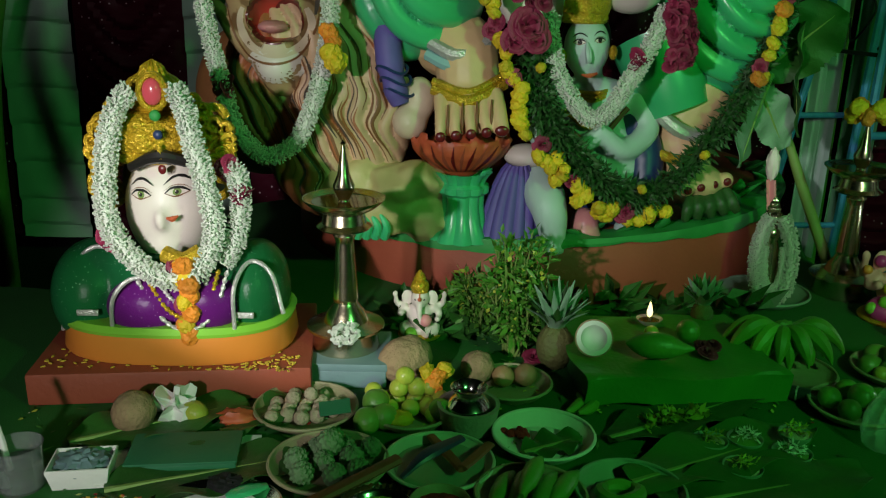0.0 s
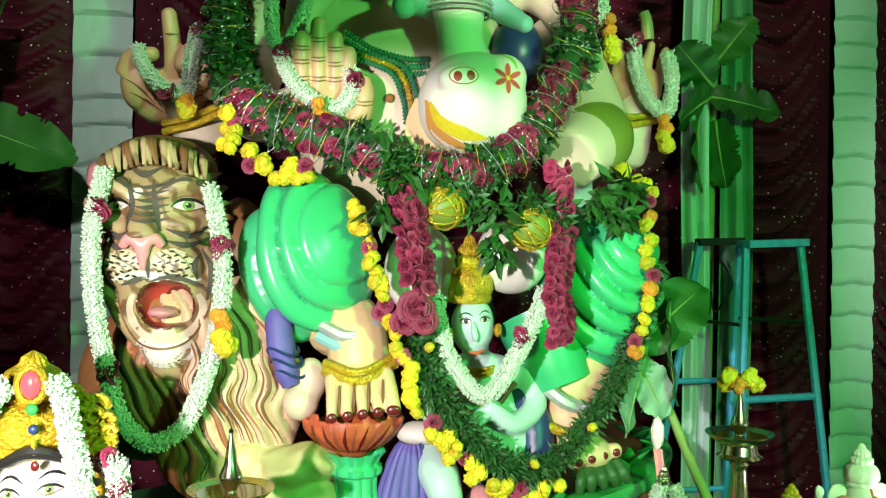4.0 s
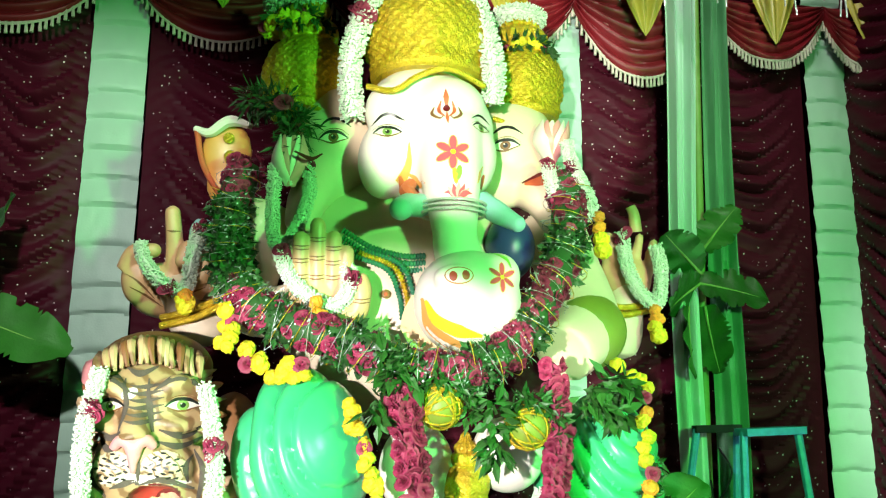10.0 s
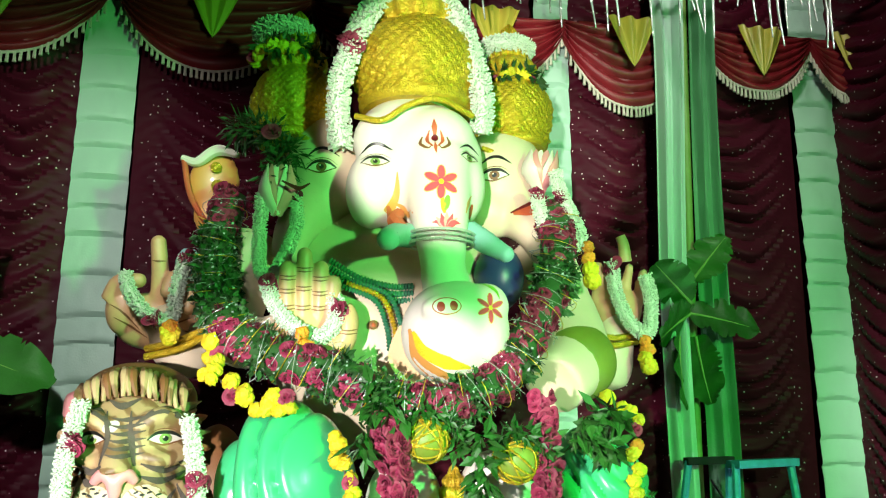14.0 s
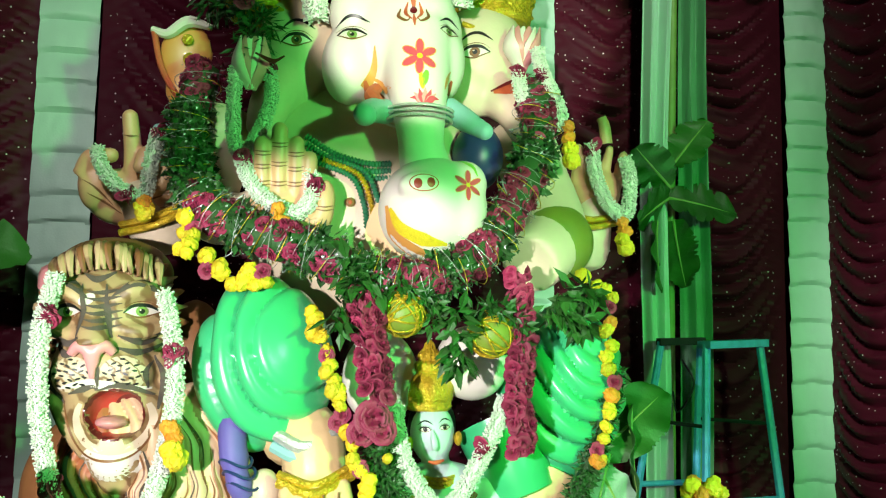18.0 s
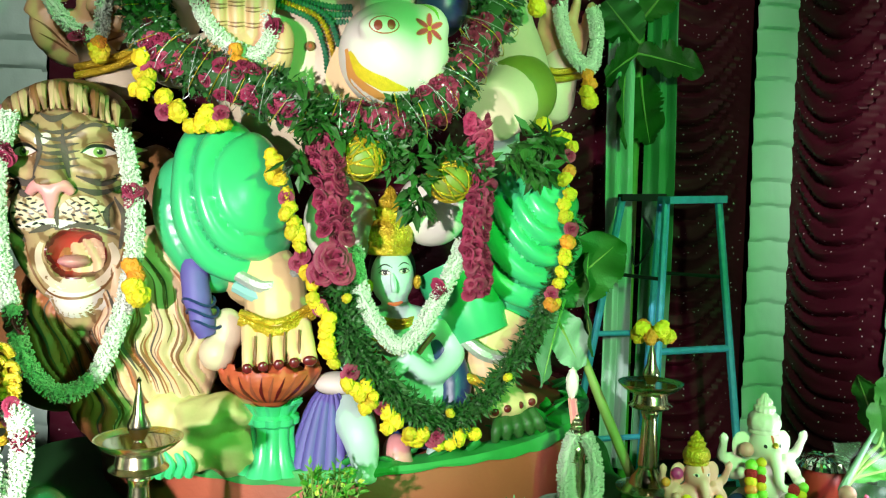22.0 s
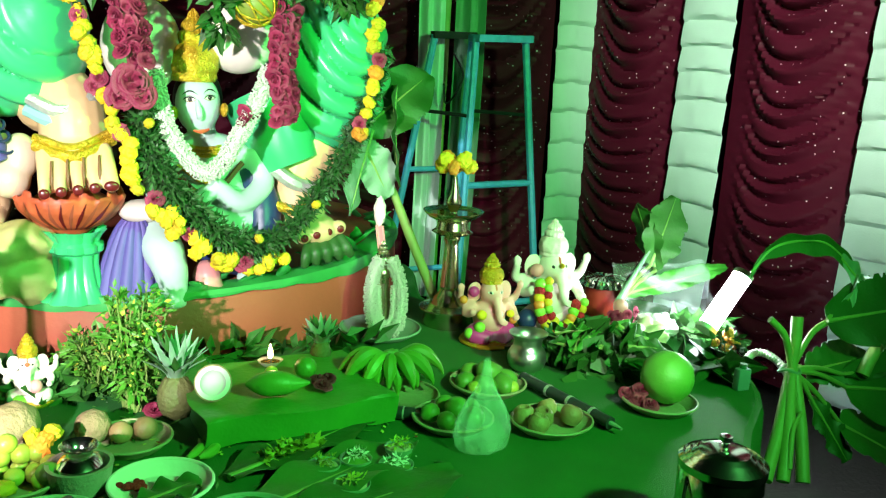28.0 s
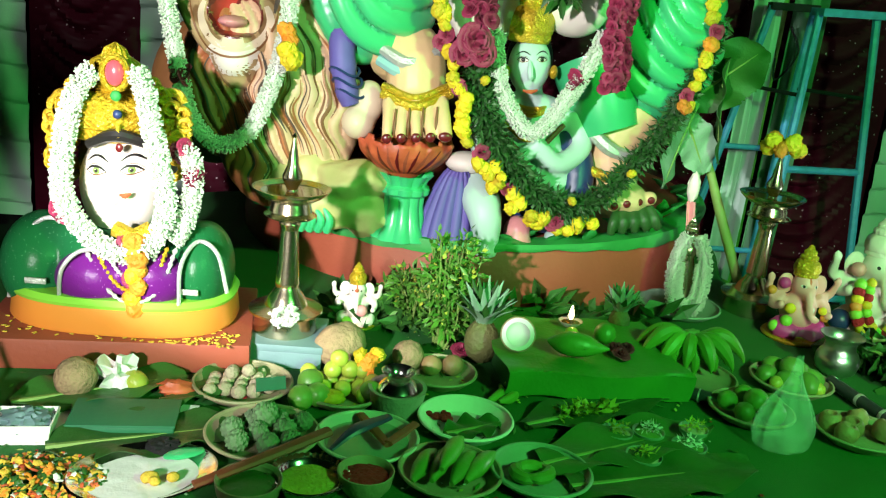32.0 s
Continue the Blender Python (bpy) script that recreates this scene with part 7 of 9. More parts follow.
def bowl(at, r, h, label, material, fill=None, name="bowl", lip=0.12):
    t = thing(name, at, label, "bowl", "small bowls of offerings")
    part("body", lathe([(0, 0), (r * 0.7, 0), (r * 0.92, h * 0.4), (r, h), (r * (1 - lip * 0.3), h * 1.02), (r * (1 - lip), h * 0.9), (r * 0.8, h * 0.4), (r * 0.5, h * 0.15), (0, h * 0.15)], 36), M[material], t)
    if fill:
        bm = bmesh.new()
        bmesh.ops.create_grid(bm, x_segments=16, y_segments=16, size=1)
        for v in bm.verts:
            q = v.co.to_2d()
            if q.length > 0:
                s = max(abs(q.x), abs(q.y)) / q.length
                v.co = V((q.x * s, q.y * s, 0)) * r * (0.82 if lip < 0.2 else 0.74)
            v.co.z = h * 0.62 + 0.25 * h * (1 - (v.co.length / r) ** 2) + 0.08 * h * noise.noise(v.co * 90)
        part("filling", bm, M[fill], t, "heaped powder")
    return t


def fruit_mesh(r, kind, seed):
    if kind == "round":
        bm = blob(r, r, r * 0.95, u=18, v=12, rough=0.05, seed=seed)
    elif kind == "knobbly":
        bm = bmesh.new()
        bmesh.ops.create_uvsphere(bm, u_segments=40, v_segments=26, radius=1)
        for v in bm.verts:
            a, b = math.atan2(v.co.y, v.co.x), math.asin(max(-1, min(1, v.co.z)))
            k = 0.9 + 0.19 * abs(math.sin(a * 4.5 + b * 4 + seed)) * abs(math.sin(a * 4.5 - b * 4))
            v.co = v.co * r * k
    elif kind == "oval":
        bm = blob(r * 1.25, r, r, u=18, v=12, rough=0.04, seed=seed)
    elif kind == "ring":
        prof = [(0.001, -0.9), (0.7, -0.75), (1.0, -0.1), (0.92, 0.5), (0.66, 0.82), (0.42, 0.84), (0.34, 0.6), (0.001, 0.5)]
        bm = lathe([(a * r, b * r) for a, b in prof], 20)
    for f in bm.faces:
        f.smooth = True
    return bm


def fruits(name, kind, r, material, spots, label, category, group, z=TOP, turn=False):
    first = None
    for i, (x, y, dz) in enumerate(spots):
        m = pose(x, y, z + dz + r * 0.93, rnd.uniform(-25, 25), rnd.uniform(-25, 25), rnd.uniform(0, 360))
        if first is None:
            bm = fruit_mesh(r, kind, len(name))
            first = part(name, bm, M[material])
            first.matrix_world = m
            tagged(first, label, category, group)
        else:
            s = rnd.uniform(0.88, 1.1)
            copy_thing(first, m).scale = (s, s, s)
    return first


def ringed(cx, cy, n, rad, dz=0.004, jitter=0.012, start=0.0):
    return [(cx + rad * math.cos(start + 2 * math.pi * i / n) + rnd.uniform(-jitter, jitter), cy + rad * math.sin(start + 2 * math.pi * i / n) + rnd.uniform(-jitter, jitter), dz) for i in range(n)]


def leaf_blade(length, width, curl=0.2, fold=0.15, ribs=True, nu=16, nv=8, wave=0.02, seed=0, torn=0.0):
    """A long leaf from its stalk along x, with midrib fold, droop and wavy edge."""
    r = random.Random(seed)
    cuts = [r.random() for _ in range(9)]

    def fn(u, v):
        s = (v - 0.5) * 2
        w = width * (math.sin(math.pi * min(1, u * 0.93 + 0.05)) ** 0.55) * 0.5
        if torn and any(abs(u - c) < 0.012 for c in cuts):
            w *= 1 - torn * abs(s)
        y = s * w
        z = -curl * length * u * u + fold * abs(s) * w + wave * math.sin(u * 17 + s * 2 + seed) * abs(s)
        return (u * length, y, z)
    return fn, nu, nv


def big_leaf(at, tip, width, label, roll=0.0, curl=0.15, material="leaf", seed=0, torn=0.08, stalk=0.0, thing_name="banana_leaf", group="banana leaves"):
    a, b = V(at), V(tip)
    d = b - a
    t = loose(thing_name, label, "leaf", group)
    fn, nu, nv = leaf_blade(d.length, width, curl, 0.12, True, 56, 10, 0.012, seed, torn)
    bm = thick(sheet(fn, nu, nv), 0.0015)
    rot = d.to_track_quat("X", "Z").to_matrix().to_4x4()
    m = Matrix.Translation(a) @ rot @ pose(0, 0, 0, roll, 0, 0)
    bmesh.ops.transform(bm, matrix=m, verts=bm.verts)
    part("blade", bm, M[material], t)
    rib = tube([m @ V(fn(u, 0.5)) + V((0, 0, -0.002)) for u in (0, 0.25, 0.5, 0.75, 0.98)], [0.009, 0.007, 0.005, 0.003, 0.001], 6)
    part("midrib", rib, M["stem"], t)
    return t


# ---- offerings before the bust ----
C = (-0.712, 1.826, 0.550)
fruits("coconut", "round", 0.052, "coconut", [(C[0], C[1] + 0.02, 0)], "round dry coconut on the altar", "coconut", "coconuts")
c = part("coconut", blob(0.075, 0.062, 0.062, u=26, v=18, rough=0.08, freq=2), M["coconut"])
c.matrix_world = pose(*V((-0.082, 2.134, 0.550))[:2], TOP + 0.062, 0, -14, 20)
tagged(c, "large brown husked coconut with fibrous skin", "coconut", "coconuts")
c = part("coconut", blob(0.046, 0.045, 0.045, u=20, v=14, rough=0.08), M["coconut"])
c.matrix_world = pose(*V((0.112, 2.129, 0.550))[:2], TOP + 0.044)
tagged(c, "small brown coconut half hidden among leaves", "coconut", "coconuts")
# crumpled paper
bm = bmesh.new()
bmesh.ops.create_icosphere(bm, subdivisions=3, radius=0.05)
for v in bm.verts:
    v.co *= 0.75 + 0.6 * noise.cell(v.co * 45 + V((3, 1, 2)))
    v.co.z *= 0.9
o = part("crumpled_paper", bm, M["paper"], smooth=False)
o.location = V((-0.631, 1.885, 0.550)) + V((0, 0.02, 0.035))
tagged(o, "crumpled white paper wrapper", "paper")
fruits("lime_wedge", "oval", 0.028, "lime", [(*V((-0.580, 1.887, 0.550))[:2], 0)], "cut yellow-green lime piece", "lime", "limes")
# green card box on white paper
q = (-0.554, 1.713, 0.550)
o = part("white_paper_sheet", thick(sheet(lambda u, v: ((u - 0.5) * 0.33, (v - 0.5) * 0.19, 0.006 + 0.006 * noise.noise(V((u * 4, v * 4, 1)))), 12, 8), 0.002), M["paper"])
o.matrix_world = pose(q[0] - 0.005, q[1] - 0.01, TOP + 0.003, 0, 0, 6)
tagged(o, "white paper sheet under a green box", "paper")
t = thing("green_card_box", (q[0], q[1], TOP + 0.012), "flat dark green card box on white paper", "box", turn=6)
part("body", box(0.235, 0.13, 0.016, 0.004, (0, 0, 0.008)), M["green_card"], t)
part("lid", box(0.24, 0.135, 0.006, 0.002, (0, 0, 0.019)), M["green_card"], t)
o = part("red_cloth_bundle", blob(0.045, 0.03, 0.022, u=18, v=12, rough=0.35, freq=3), M["lotus_red"])
o.location = V((-0.475, 1.878, 0.550)) + V((0, 0, 0.018))
tagged(o, "small crumpled red-orange packet", "packet")
# white tray with blue cloth
q = (-0.750, 1.634, 0.550)
t = thing("white_tray", q, "white square tray holding a folded blue cloth", "tray", turn=8)
bm = box(0.13, 0.1, 0.05, 0.004, (0, 0, 0.025))
for f in list(bm.faces):
    if f.normal.z > 0.9 and f.calc_area() > 0.005:
        bmesh.ops.inset_region(bm, faces=[f], thickness=0.006)
        for v in f.verts:
            v.co.z -= 0.04
        break
for v in bm.verts:
    if v.co.z < 0.01:
        v.co.x *= 0.86
        v.co.y *= 0.86
part("tray", bm, M["paper"], t)
o = part("blue_cloth", blob(0.055, 0.04, 0.022, u=28, v=18, rough=0.5, freq=4), M["slate_blue"])
o.location = V(q) + V((0.0, 0.0, 0.04))
tagged(o, "folded blue and white cloth in the tray", "cloth")
# glass jar with a spoon at the end of the altar
q = (-0.868, 1.603, 0.550)
t = thing("glass_jar", q, "clear plastic jar of water with a white spoon", "jar")
part("jar", lathe([(0, 0.0), (0.045, 0.0), (0.048, 0.01), (0.048, 0.085), (0.052, 0.1), (0.05, 0.1), (0.045, 0.085), (0.045, 0.006), (0, 0.006)], 32), M["glass"], t)
part("water", lathe([(0, 0.008), (0.044, 0.008), (0.044, 0.06), (0, 0.06)], 30), M["glass"], t)
part("spoon", tube([(-0.02, 0, 0.01), (-0.035, 0.01, 0.1), (-0.06, 0.02, 0.19)], 0.007, 8), M["paper"], t, "white plastic spoon")
# heap of cut flowers
q = (-0.655, 1.464, 0.550)
t = thing("flower_heap", q, "heap of loose yellow, white and red petals on a leaf", "flowers", kind="stuff")
for key, n in (("yellow_rice", 150), ("jasmine", 40), ("lotus_red", 70), ("leaf", 130), ("marigold_orange", 70)):
    bm = bmesh.new()
    for i in range(n):
        a, r = rnd.uniform(0, 6.28), 0.11 * math.sqrt(rnd.random())
        join(bm, blob(0.011, 0.007, 0.003, u=6, v=4), 0, pose(r * 1.2 * math.cos(a), r * 0.8 * math.sin(a), 0.008 + 0.035 * (1 - r / 0.11) * rnd.random(), rnd.uniform(-50, 50), rnd.uniform(-50, 50), rnd.uniform(0, 360)))
    part("petals", bm, M[key], t)
# oval silver platter
q = (-0.453, 1.487, 0.550)
t = thing("silver_platter", q, "oval silver platter with white powder, a black cloth and petals", "platter", turn=25)
part("dish", lathe([(0, 0.006), (0.11, 0.006), (0.135, 0.018), (0.15, 0.024), (0.155, 0.022), (0.14, 0.012), (0.115, 0), (0, 0)], 48, 0.78), M["steel"], t)
bm = bmesh.new()
bmesh.ops.create_circle(bm, cap_ends=True, segments=36, radius=0.115)
bmesh.ops.subdivide_edges(bm, edges=bm.edges[:], cuts=1)
bmesh.ops.poke(bm, faces=bm.faces[:])
bmesh.ops.subdivide_edges(bm, edges=bm.edges[:], cuts=3, use_grid_fill=True)
for v in bm.verts:
    v.co.y *= 0.78
    v.co.z = 0.009 + 0.01 * max(0, noise.noise(v.co * 24)) * (1 - v.co.length / 0.12)
part("powder", bm, M["paper"], t, "white rice powder")
o = part("black_cloth", blob(0.04, 0.03, 0.012, u=20, v=12, rough=0.7, freq=4), M["dark"])
o.location = V((-0.435, 1.592, 0.550)) + V((0, 0, 0.022))
tagged(o, "crumpled black cloth on the platter", "cloth")
o = part("green_leaf_scrap", blob(0.045, 0.022, 0.006, u=16, v=10, rough=0.3), M["green_paint"])
o.matrix_world = pose(*(V((-0.385, 1.563, 0.550)) + V((0, 0, 0.024))), 0, 0, 30)
tagged(o, "green leaf scrap on the platter", "leaf")
fruits("flower_scrap", "oval", 0.011, "yellow_rice", [(*(V((-0.413, 1.459, 0.550)) + V((rnd.uniform(-0.03, 0.03), rnd.uniform(-0.012, 0.012), 0)))[:2], 0.012) for _ in range(6)], "yellow petal on the platter", "petal", "petals on the platter")

# ---- plates of sweets and fruit ----
q = V((-0.318, 1.928, 0.550))
plate(q, 0.125, "round leaf plate full of brown sesame sweets", turn=0)
fruits("sweet_ball", "round", 0.0185, "sweet", [(q.x + x, q.y + y, z) for x, y, z in [(-0.075 + 0.036 * i, -0.05 + 0.036 * j + 0.012 * (i % 2), 0.004) for i in range(5) for j in range(4) if (i, j) not in ((4, 0), (4, 3), (0, 3))] + [(-0.03, 0.0, 0.032), (0.01, 0.02, 0.032)]], "round brown sweet ball", "sweet", "sweet balls")
o = part("card_packet", box(0.075, 0.045, 0.006, 0.002), M["green_card"])
o.matrix_world = pose(*(V((-0.242, 1.888, 0.550)) + V((0, 0, 0.045))), 18, -6, 8)
tagged(o, "small pale green packet lying on the sweets", "packet")
q = V((-0.231, 1.676, 0.550))
plate(q, 0.13, "leaf plate full of knobbly custard apples")
fruits("custard_apple", "knobbly", 0.027, "knobbly", [(q.x + x, q.y + y, z) for x, y, z in ((-0.07, 0.0, 0.005), (-0.03, 0.05, 0.005), (0.03, 0.06, 0.005), (-0.01, -0.01, 0.008), (0.05, 0.01, 0.005), (0.088, 0.055, 0.005), (-0.05, -0.055, 0.005), (0.0, 0.095, 0.005), (0.02, -0.06, 0.005), (0.07, -0.04, 0.005), (0.0, 0.03, 0.03))], "knobbly ripe grey-green custard apple", "fruit", "custard apples")
q = V((-0.061, 1.925, 0.550))
plate(q, 0.105, "leaf plate heaped with limes")
fruits("lime", "round", 0.0235, "lime", [(q.x + x, q.y + y, z) for x, y, z in ((-0.075, 0.02, 0.02), (-0.035, 0.045, 0.005), (0.01, 0.05, 0.005), (0.055, 0.05, 0.005), (-0.05, 0.0, 0.005), (0.0, 0.0, 0.005), (0.045, 0.01, 0.005), (0.075, 0.02, 0.02), (-0.03, 0.03, 0.045), (0.015, 0.035, 0.045), (0.05, 0.04, 0.045), (-0.095, 0.06, 0.02), (0.06, -0.03, 0.005), (-0.015, 0.035, 0.075))], "small glossy yellow-green lime", "lime", "limes")
fruits("guava", "round", 0.034, "fruit_green", [(q.x - 0.085, q.y + 0.0, 0.01), (q.x + 0.075, q.y - 0.03, 0.006), (q.x - 0.06, q.y - 0.06, 0.004), (q.x - 0.1, q.y - 0.075, 0)], "dull green guava beside the limes", "guava", "guavas")
o = part("split_fruit", blob(0.035, 0.03, 0.018, u=18, v=10, rough=0.25), M["marigold"])
o.location = V((-0.086, 1.867, 0.550)) + V((0, 0, 0.03))
tagged(o, "split yellow fruit with pale pulp", "fruit")
t = loose("flower_posy", "orange and red flowers laid on the limes", "flower")
for i, px in enumerate(((-0.019, 1.980, 0.646), (0.005, 1.970, 0.640), (0.023, 1.990, 0.652), (-0.005, 1.960, 0.627))):
    flower("marigold", MARIGOLD["marigold_orange" if i % 2 else "marigold"], V(px), t, None, 0.8)
# steel pot in a clay bowl
q = V((0.080, 1.882, 0.550))
t = thing("clay_bowl", q, "thick grey clay bowl that holds a steel pot", "bowl")
part("bowl", lathe([(0, 0), (0.062, 0), (0.066, 0.01), (0.074, 0.06), (0.076, 0.066), (0.066, 0.066), (0.06, 0.03), (0, 0.02)], 40), M["clay"], t)
t = thing("steel_pot", q + V((0, 0.003, 0.022)), "small tarnished steel water pot", "pot")
part("body", lathe([(0, 0), (0.03, 0), (0.05, 0.02), (0.053, 0.04), (0.04, 0.058), (0.03, 0.064), (0.032, 0.076), (0.045, 0.086), (0.043, 0.087), (0.028, 0.076), (0.024, 0.064), (0, 0.05)], 36), M["steel"], t)
# dark plate behind
q = V((0.199, 2.080, 0.550))
plate(q, 0.105, "leaf plate with leaves and a brown fruit")
fruits("brown_fruit", "round", 0.03, "fruit_brown", [(q.x - 0.02, q.y + 0.02, 0.005), (q.x + 0.04, q.y + 0.03, 0.005)], "dull brown fruit on a plate", "fruit", "brown fruits")


def banana(length, r, bend):
    return tube([(0, 0, 0), (length * 0.3, 0, bend * 0.8), (length * 0.65, 0, bend), (length * 0.93, 0, bend * 0.35), (length, 0, bend * 0.2)], [r * 0.35, r, r * 1.05, r * 0.6, r * 0.25], 9, 14)


for i, (px, yaw) in enumerate((((0.327, 1.960, 0.550), 70), ((0.354, 1.954, 0.550), 62), ((0.380, 2.044, 0.550), 75))):
    o = part("banana", banana(0.11, 0.014, 0.02), M["banana"])
    o.matrix_world = pose(px[0], px[1] - 0.02, TOP + 0.016 + 0.01 * (i == 2), 90, 0, yaw)
    tagged(o, "short green banana lying on the altar", "banana", "loose bananas")
# pale plate with a blue feather and red sticks
q = V((0.011, 1.686, 0.550))
plate(q, 0.12, "shallow plate with a blue feather and red sticks", "pale_plate")
o = part("leaf_lining", thick(sheet(lambda u, v: (0.1 * (u * 2 - 1) * math.sqrt(max(0, 1 - (2 * v - 1) ** 2 * 0.98)), 0.1 * (2 * v - 1), 0.008 + 0.004 * math.sin(u * 5 + v * 3)), 14, 14), 0.0012), M["leaf_pale"])
o.location = q + V((0, 0, 0.004))
tagged(o, "round of fresh leaf lining the plate", "leaf")
o = part("blue_feather", tube([q + V((-0.08, -0.06, 0.02)), q + V((-0.03, -0.02, 0.05)), q + V((0.05, 0.05, 0.055))], [0.008, 0.02, 0.013], 8, 12, 0.5), M["navy_paint"])
tagged(o, "dark blue wrapped stick across the plate", "stick")
for a, b in (((-0.02, 0.1, 0.03), (0.05, -0.05, 0.035)), ((0.115, 0.06, 0.035), (0.05, -0.05, 0.04))):
    o = part("red_stick", tube([q + V(a), q + (V(a) + V(b)) / 2, q + V(b)], [0.012, 0.014, 0.012], 8, 6, 0.5), M["red_base"])
    tagged(o, "flat red-brown wooden stick on the plate", "stick", "wooden sticks")
o = part("wooden_ladle", tube([(-0.335, 1.425, 0.585), (-0.21, 1.50, 0.61), (-0.075, 1.605, 0.628)], [0.012, 0.016, 0.016], 8, 10, 0.6), M["red_base"])
tagged(o, "long red-brown wooden stick leaning on plates", "stick", "wooden sticks")
# white plate with leaf
q = V((0.254, 1.807, 0.550))
plate(q, 0.118, "pale round plate with a dark leaf and red petals", "paper", 0.03)
big_leaf(q + V((-0.05, -0.06, 0.012)), q + V((0.09, 0.02, 0.014)), 0.1, "dark green leaf lying in the pale plate", 0, 0.0, "leaf", 3, 0, thing_name="plate_leaf", group="leaves on plates")
fruits("petal_clump", "oval", 0.008, "kumkum", [(q.x - 0.06 + rnd.uniform(-0.03, 0.03), q.y + 0.03 + rnd.uniform(-0.02, 0.02), 0.006) for _ in range(12)], "small dark red petal in the plate", "petal", "petals on the plate")
# bowls in the front row
q = V((-0.107, 1.486, 0.550))
t = bowl(q, 0.075, 0.035, "crimped foil cup full of yellow-green paste", "steel", "turmeric", "foil_cup", 0.1)
bm = bmesh.new()
ra, rb = [], []
for i in range(72):
    a = 2 * math.pi * i / 72
    k = 1 + 0.03 * (i % 2)
    ra.append(bm.verts.new((0.07 * math.cos(a), 0.07 * math.sin(a), 0.026)))
    rb.append(bm.verts.new((0.086 * k * math.cos(a), 0.086 * k * math.sin(a), 0.038 + 0.003 * (i % 2))))
for i in range(72):
    bm.faces.new((ra[i], ra[(i + 1) % 72], rb[(i + 1) % 72], rb[i]))
part("crimped_rim", bm, M["steel"], t, smooth=False)
bowl(V((0.013, 1.499, 0.550)), 0.062, 0.05, "small pale bowl of dark red powder", "plate", "kumkum", "powder_bowl", 0.14)
bowl(V((-0.226, 1.437, 0.550)), 0.07, 0.05, "pale cup of green leaves at the altar's front", "plate", "leaf", "leaf_cup", 0.14)
q = V((0.201, 1.561, 0.550))
plate(q, 0.115, "leaf plate of pale green cucumbers")
for i, (dx, yaw) in enumerate(((-0.06, 68), (-0.02, 72), (0.03, 66), (0.07, 60), (0.0, 69))):
    o = part("cucumber", tube([(-0.075, 0, 0), (-0.04, 0, 0.004), (0.03, 0, 0.006), (0.075, 0, 0)], [0.006, 0.02, 0.021, 0.007], 12, 16), M["fruit_green"])
    o.matrix_world = pose(q.x + dx, q.y + 0.01 + 0.01 * i % 0.02, TOP + 0.026 + (0.036 if i == 4 else 0), 0, 0, yaw + 40 * 0)
    tagged(o, "pale green cucumber on a leaf plate", "cucumber", "cucumbers")
q = V((0.411, 1.585, 0.550))
plate(q, 0.115, "green plate with curled slices and leaf scraps", "leaf_pale")
for i in range(3):
    a0 = i * 2.1
    o = part("melon_rind", tube([q + V((0.04 * math.cos(a0 + s) - 0.02, 0.035 * math.sin(a0 + s), 0.014 + 0.005 * i)) for s in (0, 0.7, 1.4, 2.1, 2.8)], [0.006, 0.014, 0.016, 0.014, 0.006], 8), M["fruit_green"])
    tagged(o, "curled green rind slice on a plate", "rind", "rind slices")

# ---- the leaf-covered step ----
a, b = V((0.37, 1.985, 0.550)), V((0.875, 2.03, 0.550))
yaw = math.degrees(math.atan2(b.y - a.y, b.x - a.x))
t = thing("leaf_covered_step", a, "low step covered with a smooth green banana leaf", "step", turn=yaw)
W, D, HH = (b - a).length + 0.03, 0.37, 0.085


def drape(u, v):
    s = v * (D + HH + 0.06)
    x = u * W + 0.01 * math.sin(s * 20)
    if s < HH + 0.03:
        return (x, -0.012 + 0.012 * math.sin(u * 9), min(HH, s * 0.92 + 0.004 + 0.012 * abs(math.sin(u * 7)) * (1 - s / 0.12)))
    return (x, s - HH - 0.03, HH + 0.004 + 0.003 * math.sin(u * 14 + v * 5))


part("block", box(W - 0.03, D - 0.03, HH - 0.004, 0.006, (W / 2, D / 2, HH / 2 - 0.002)), M["cloth"], t)
part("leaf_cover", thick(sheet(drape, 36, 30), 0.002), M["leaf_bright"], t, "glossy banana leaf laid over")
SZ = TOP + HH + 0.008
# half coconut facing out
q = V((0.414, 2.092, 0.643))
t = thing("half_coconut", q + V((0, 0.02, 0.05)), "halved coconut with white flesh leaning on the step", "coconut", "coconuts")
t.matrix_world = pose(q.x, q.y + 0.02, q.z + 0.048, 68, 0, -12)
part("shell", lathe([(0, -0.038), (0.03, -0.032), (0.047, -0.012), (0.05, 0.006), (0.046, 0.0065), (0.044, 0.0), (0.03, -0.022), (0, -0.03)], 36), M["coconut"], t)
part("flesh", lathe([(0.045, 0.005), (0.046, 0.007), (0.034, 0.007), (0.03, -0.002), (0.018, -0.009), (0, -0.011)], 36), M["coco_white"], t, "white coconut flesh")
q = V((0.582, 2.063, 0.643))
o = part("papaya", tube([(-0.085, 0, 0), (-0.05, 0, 0), (0, 0, 0.002), (0.05, 0, 0.001), (0.09, 0, 0.004)], [0.004, 0.02, 0.03, 0.035, 0.036, 0.034, 0.03, 0.021, 0.012, 0.004], 18, 30), M["fruit_green"])
o.matrix_world = pose(q.x, q.y + 0.03, q.z + 0.036, 0, 0, yaw - 18)
tagged(o, "pointed green fruit lying on the leaf-covered step", "fruit")
fruits("guava", "round", 0.033, "fruit_green", [(*V((0.690, 2.212, 0.643))[:2], 0)], "round green guava on the step", "guava", "guavas", SZ)
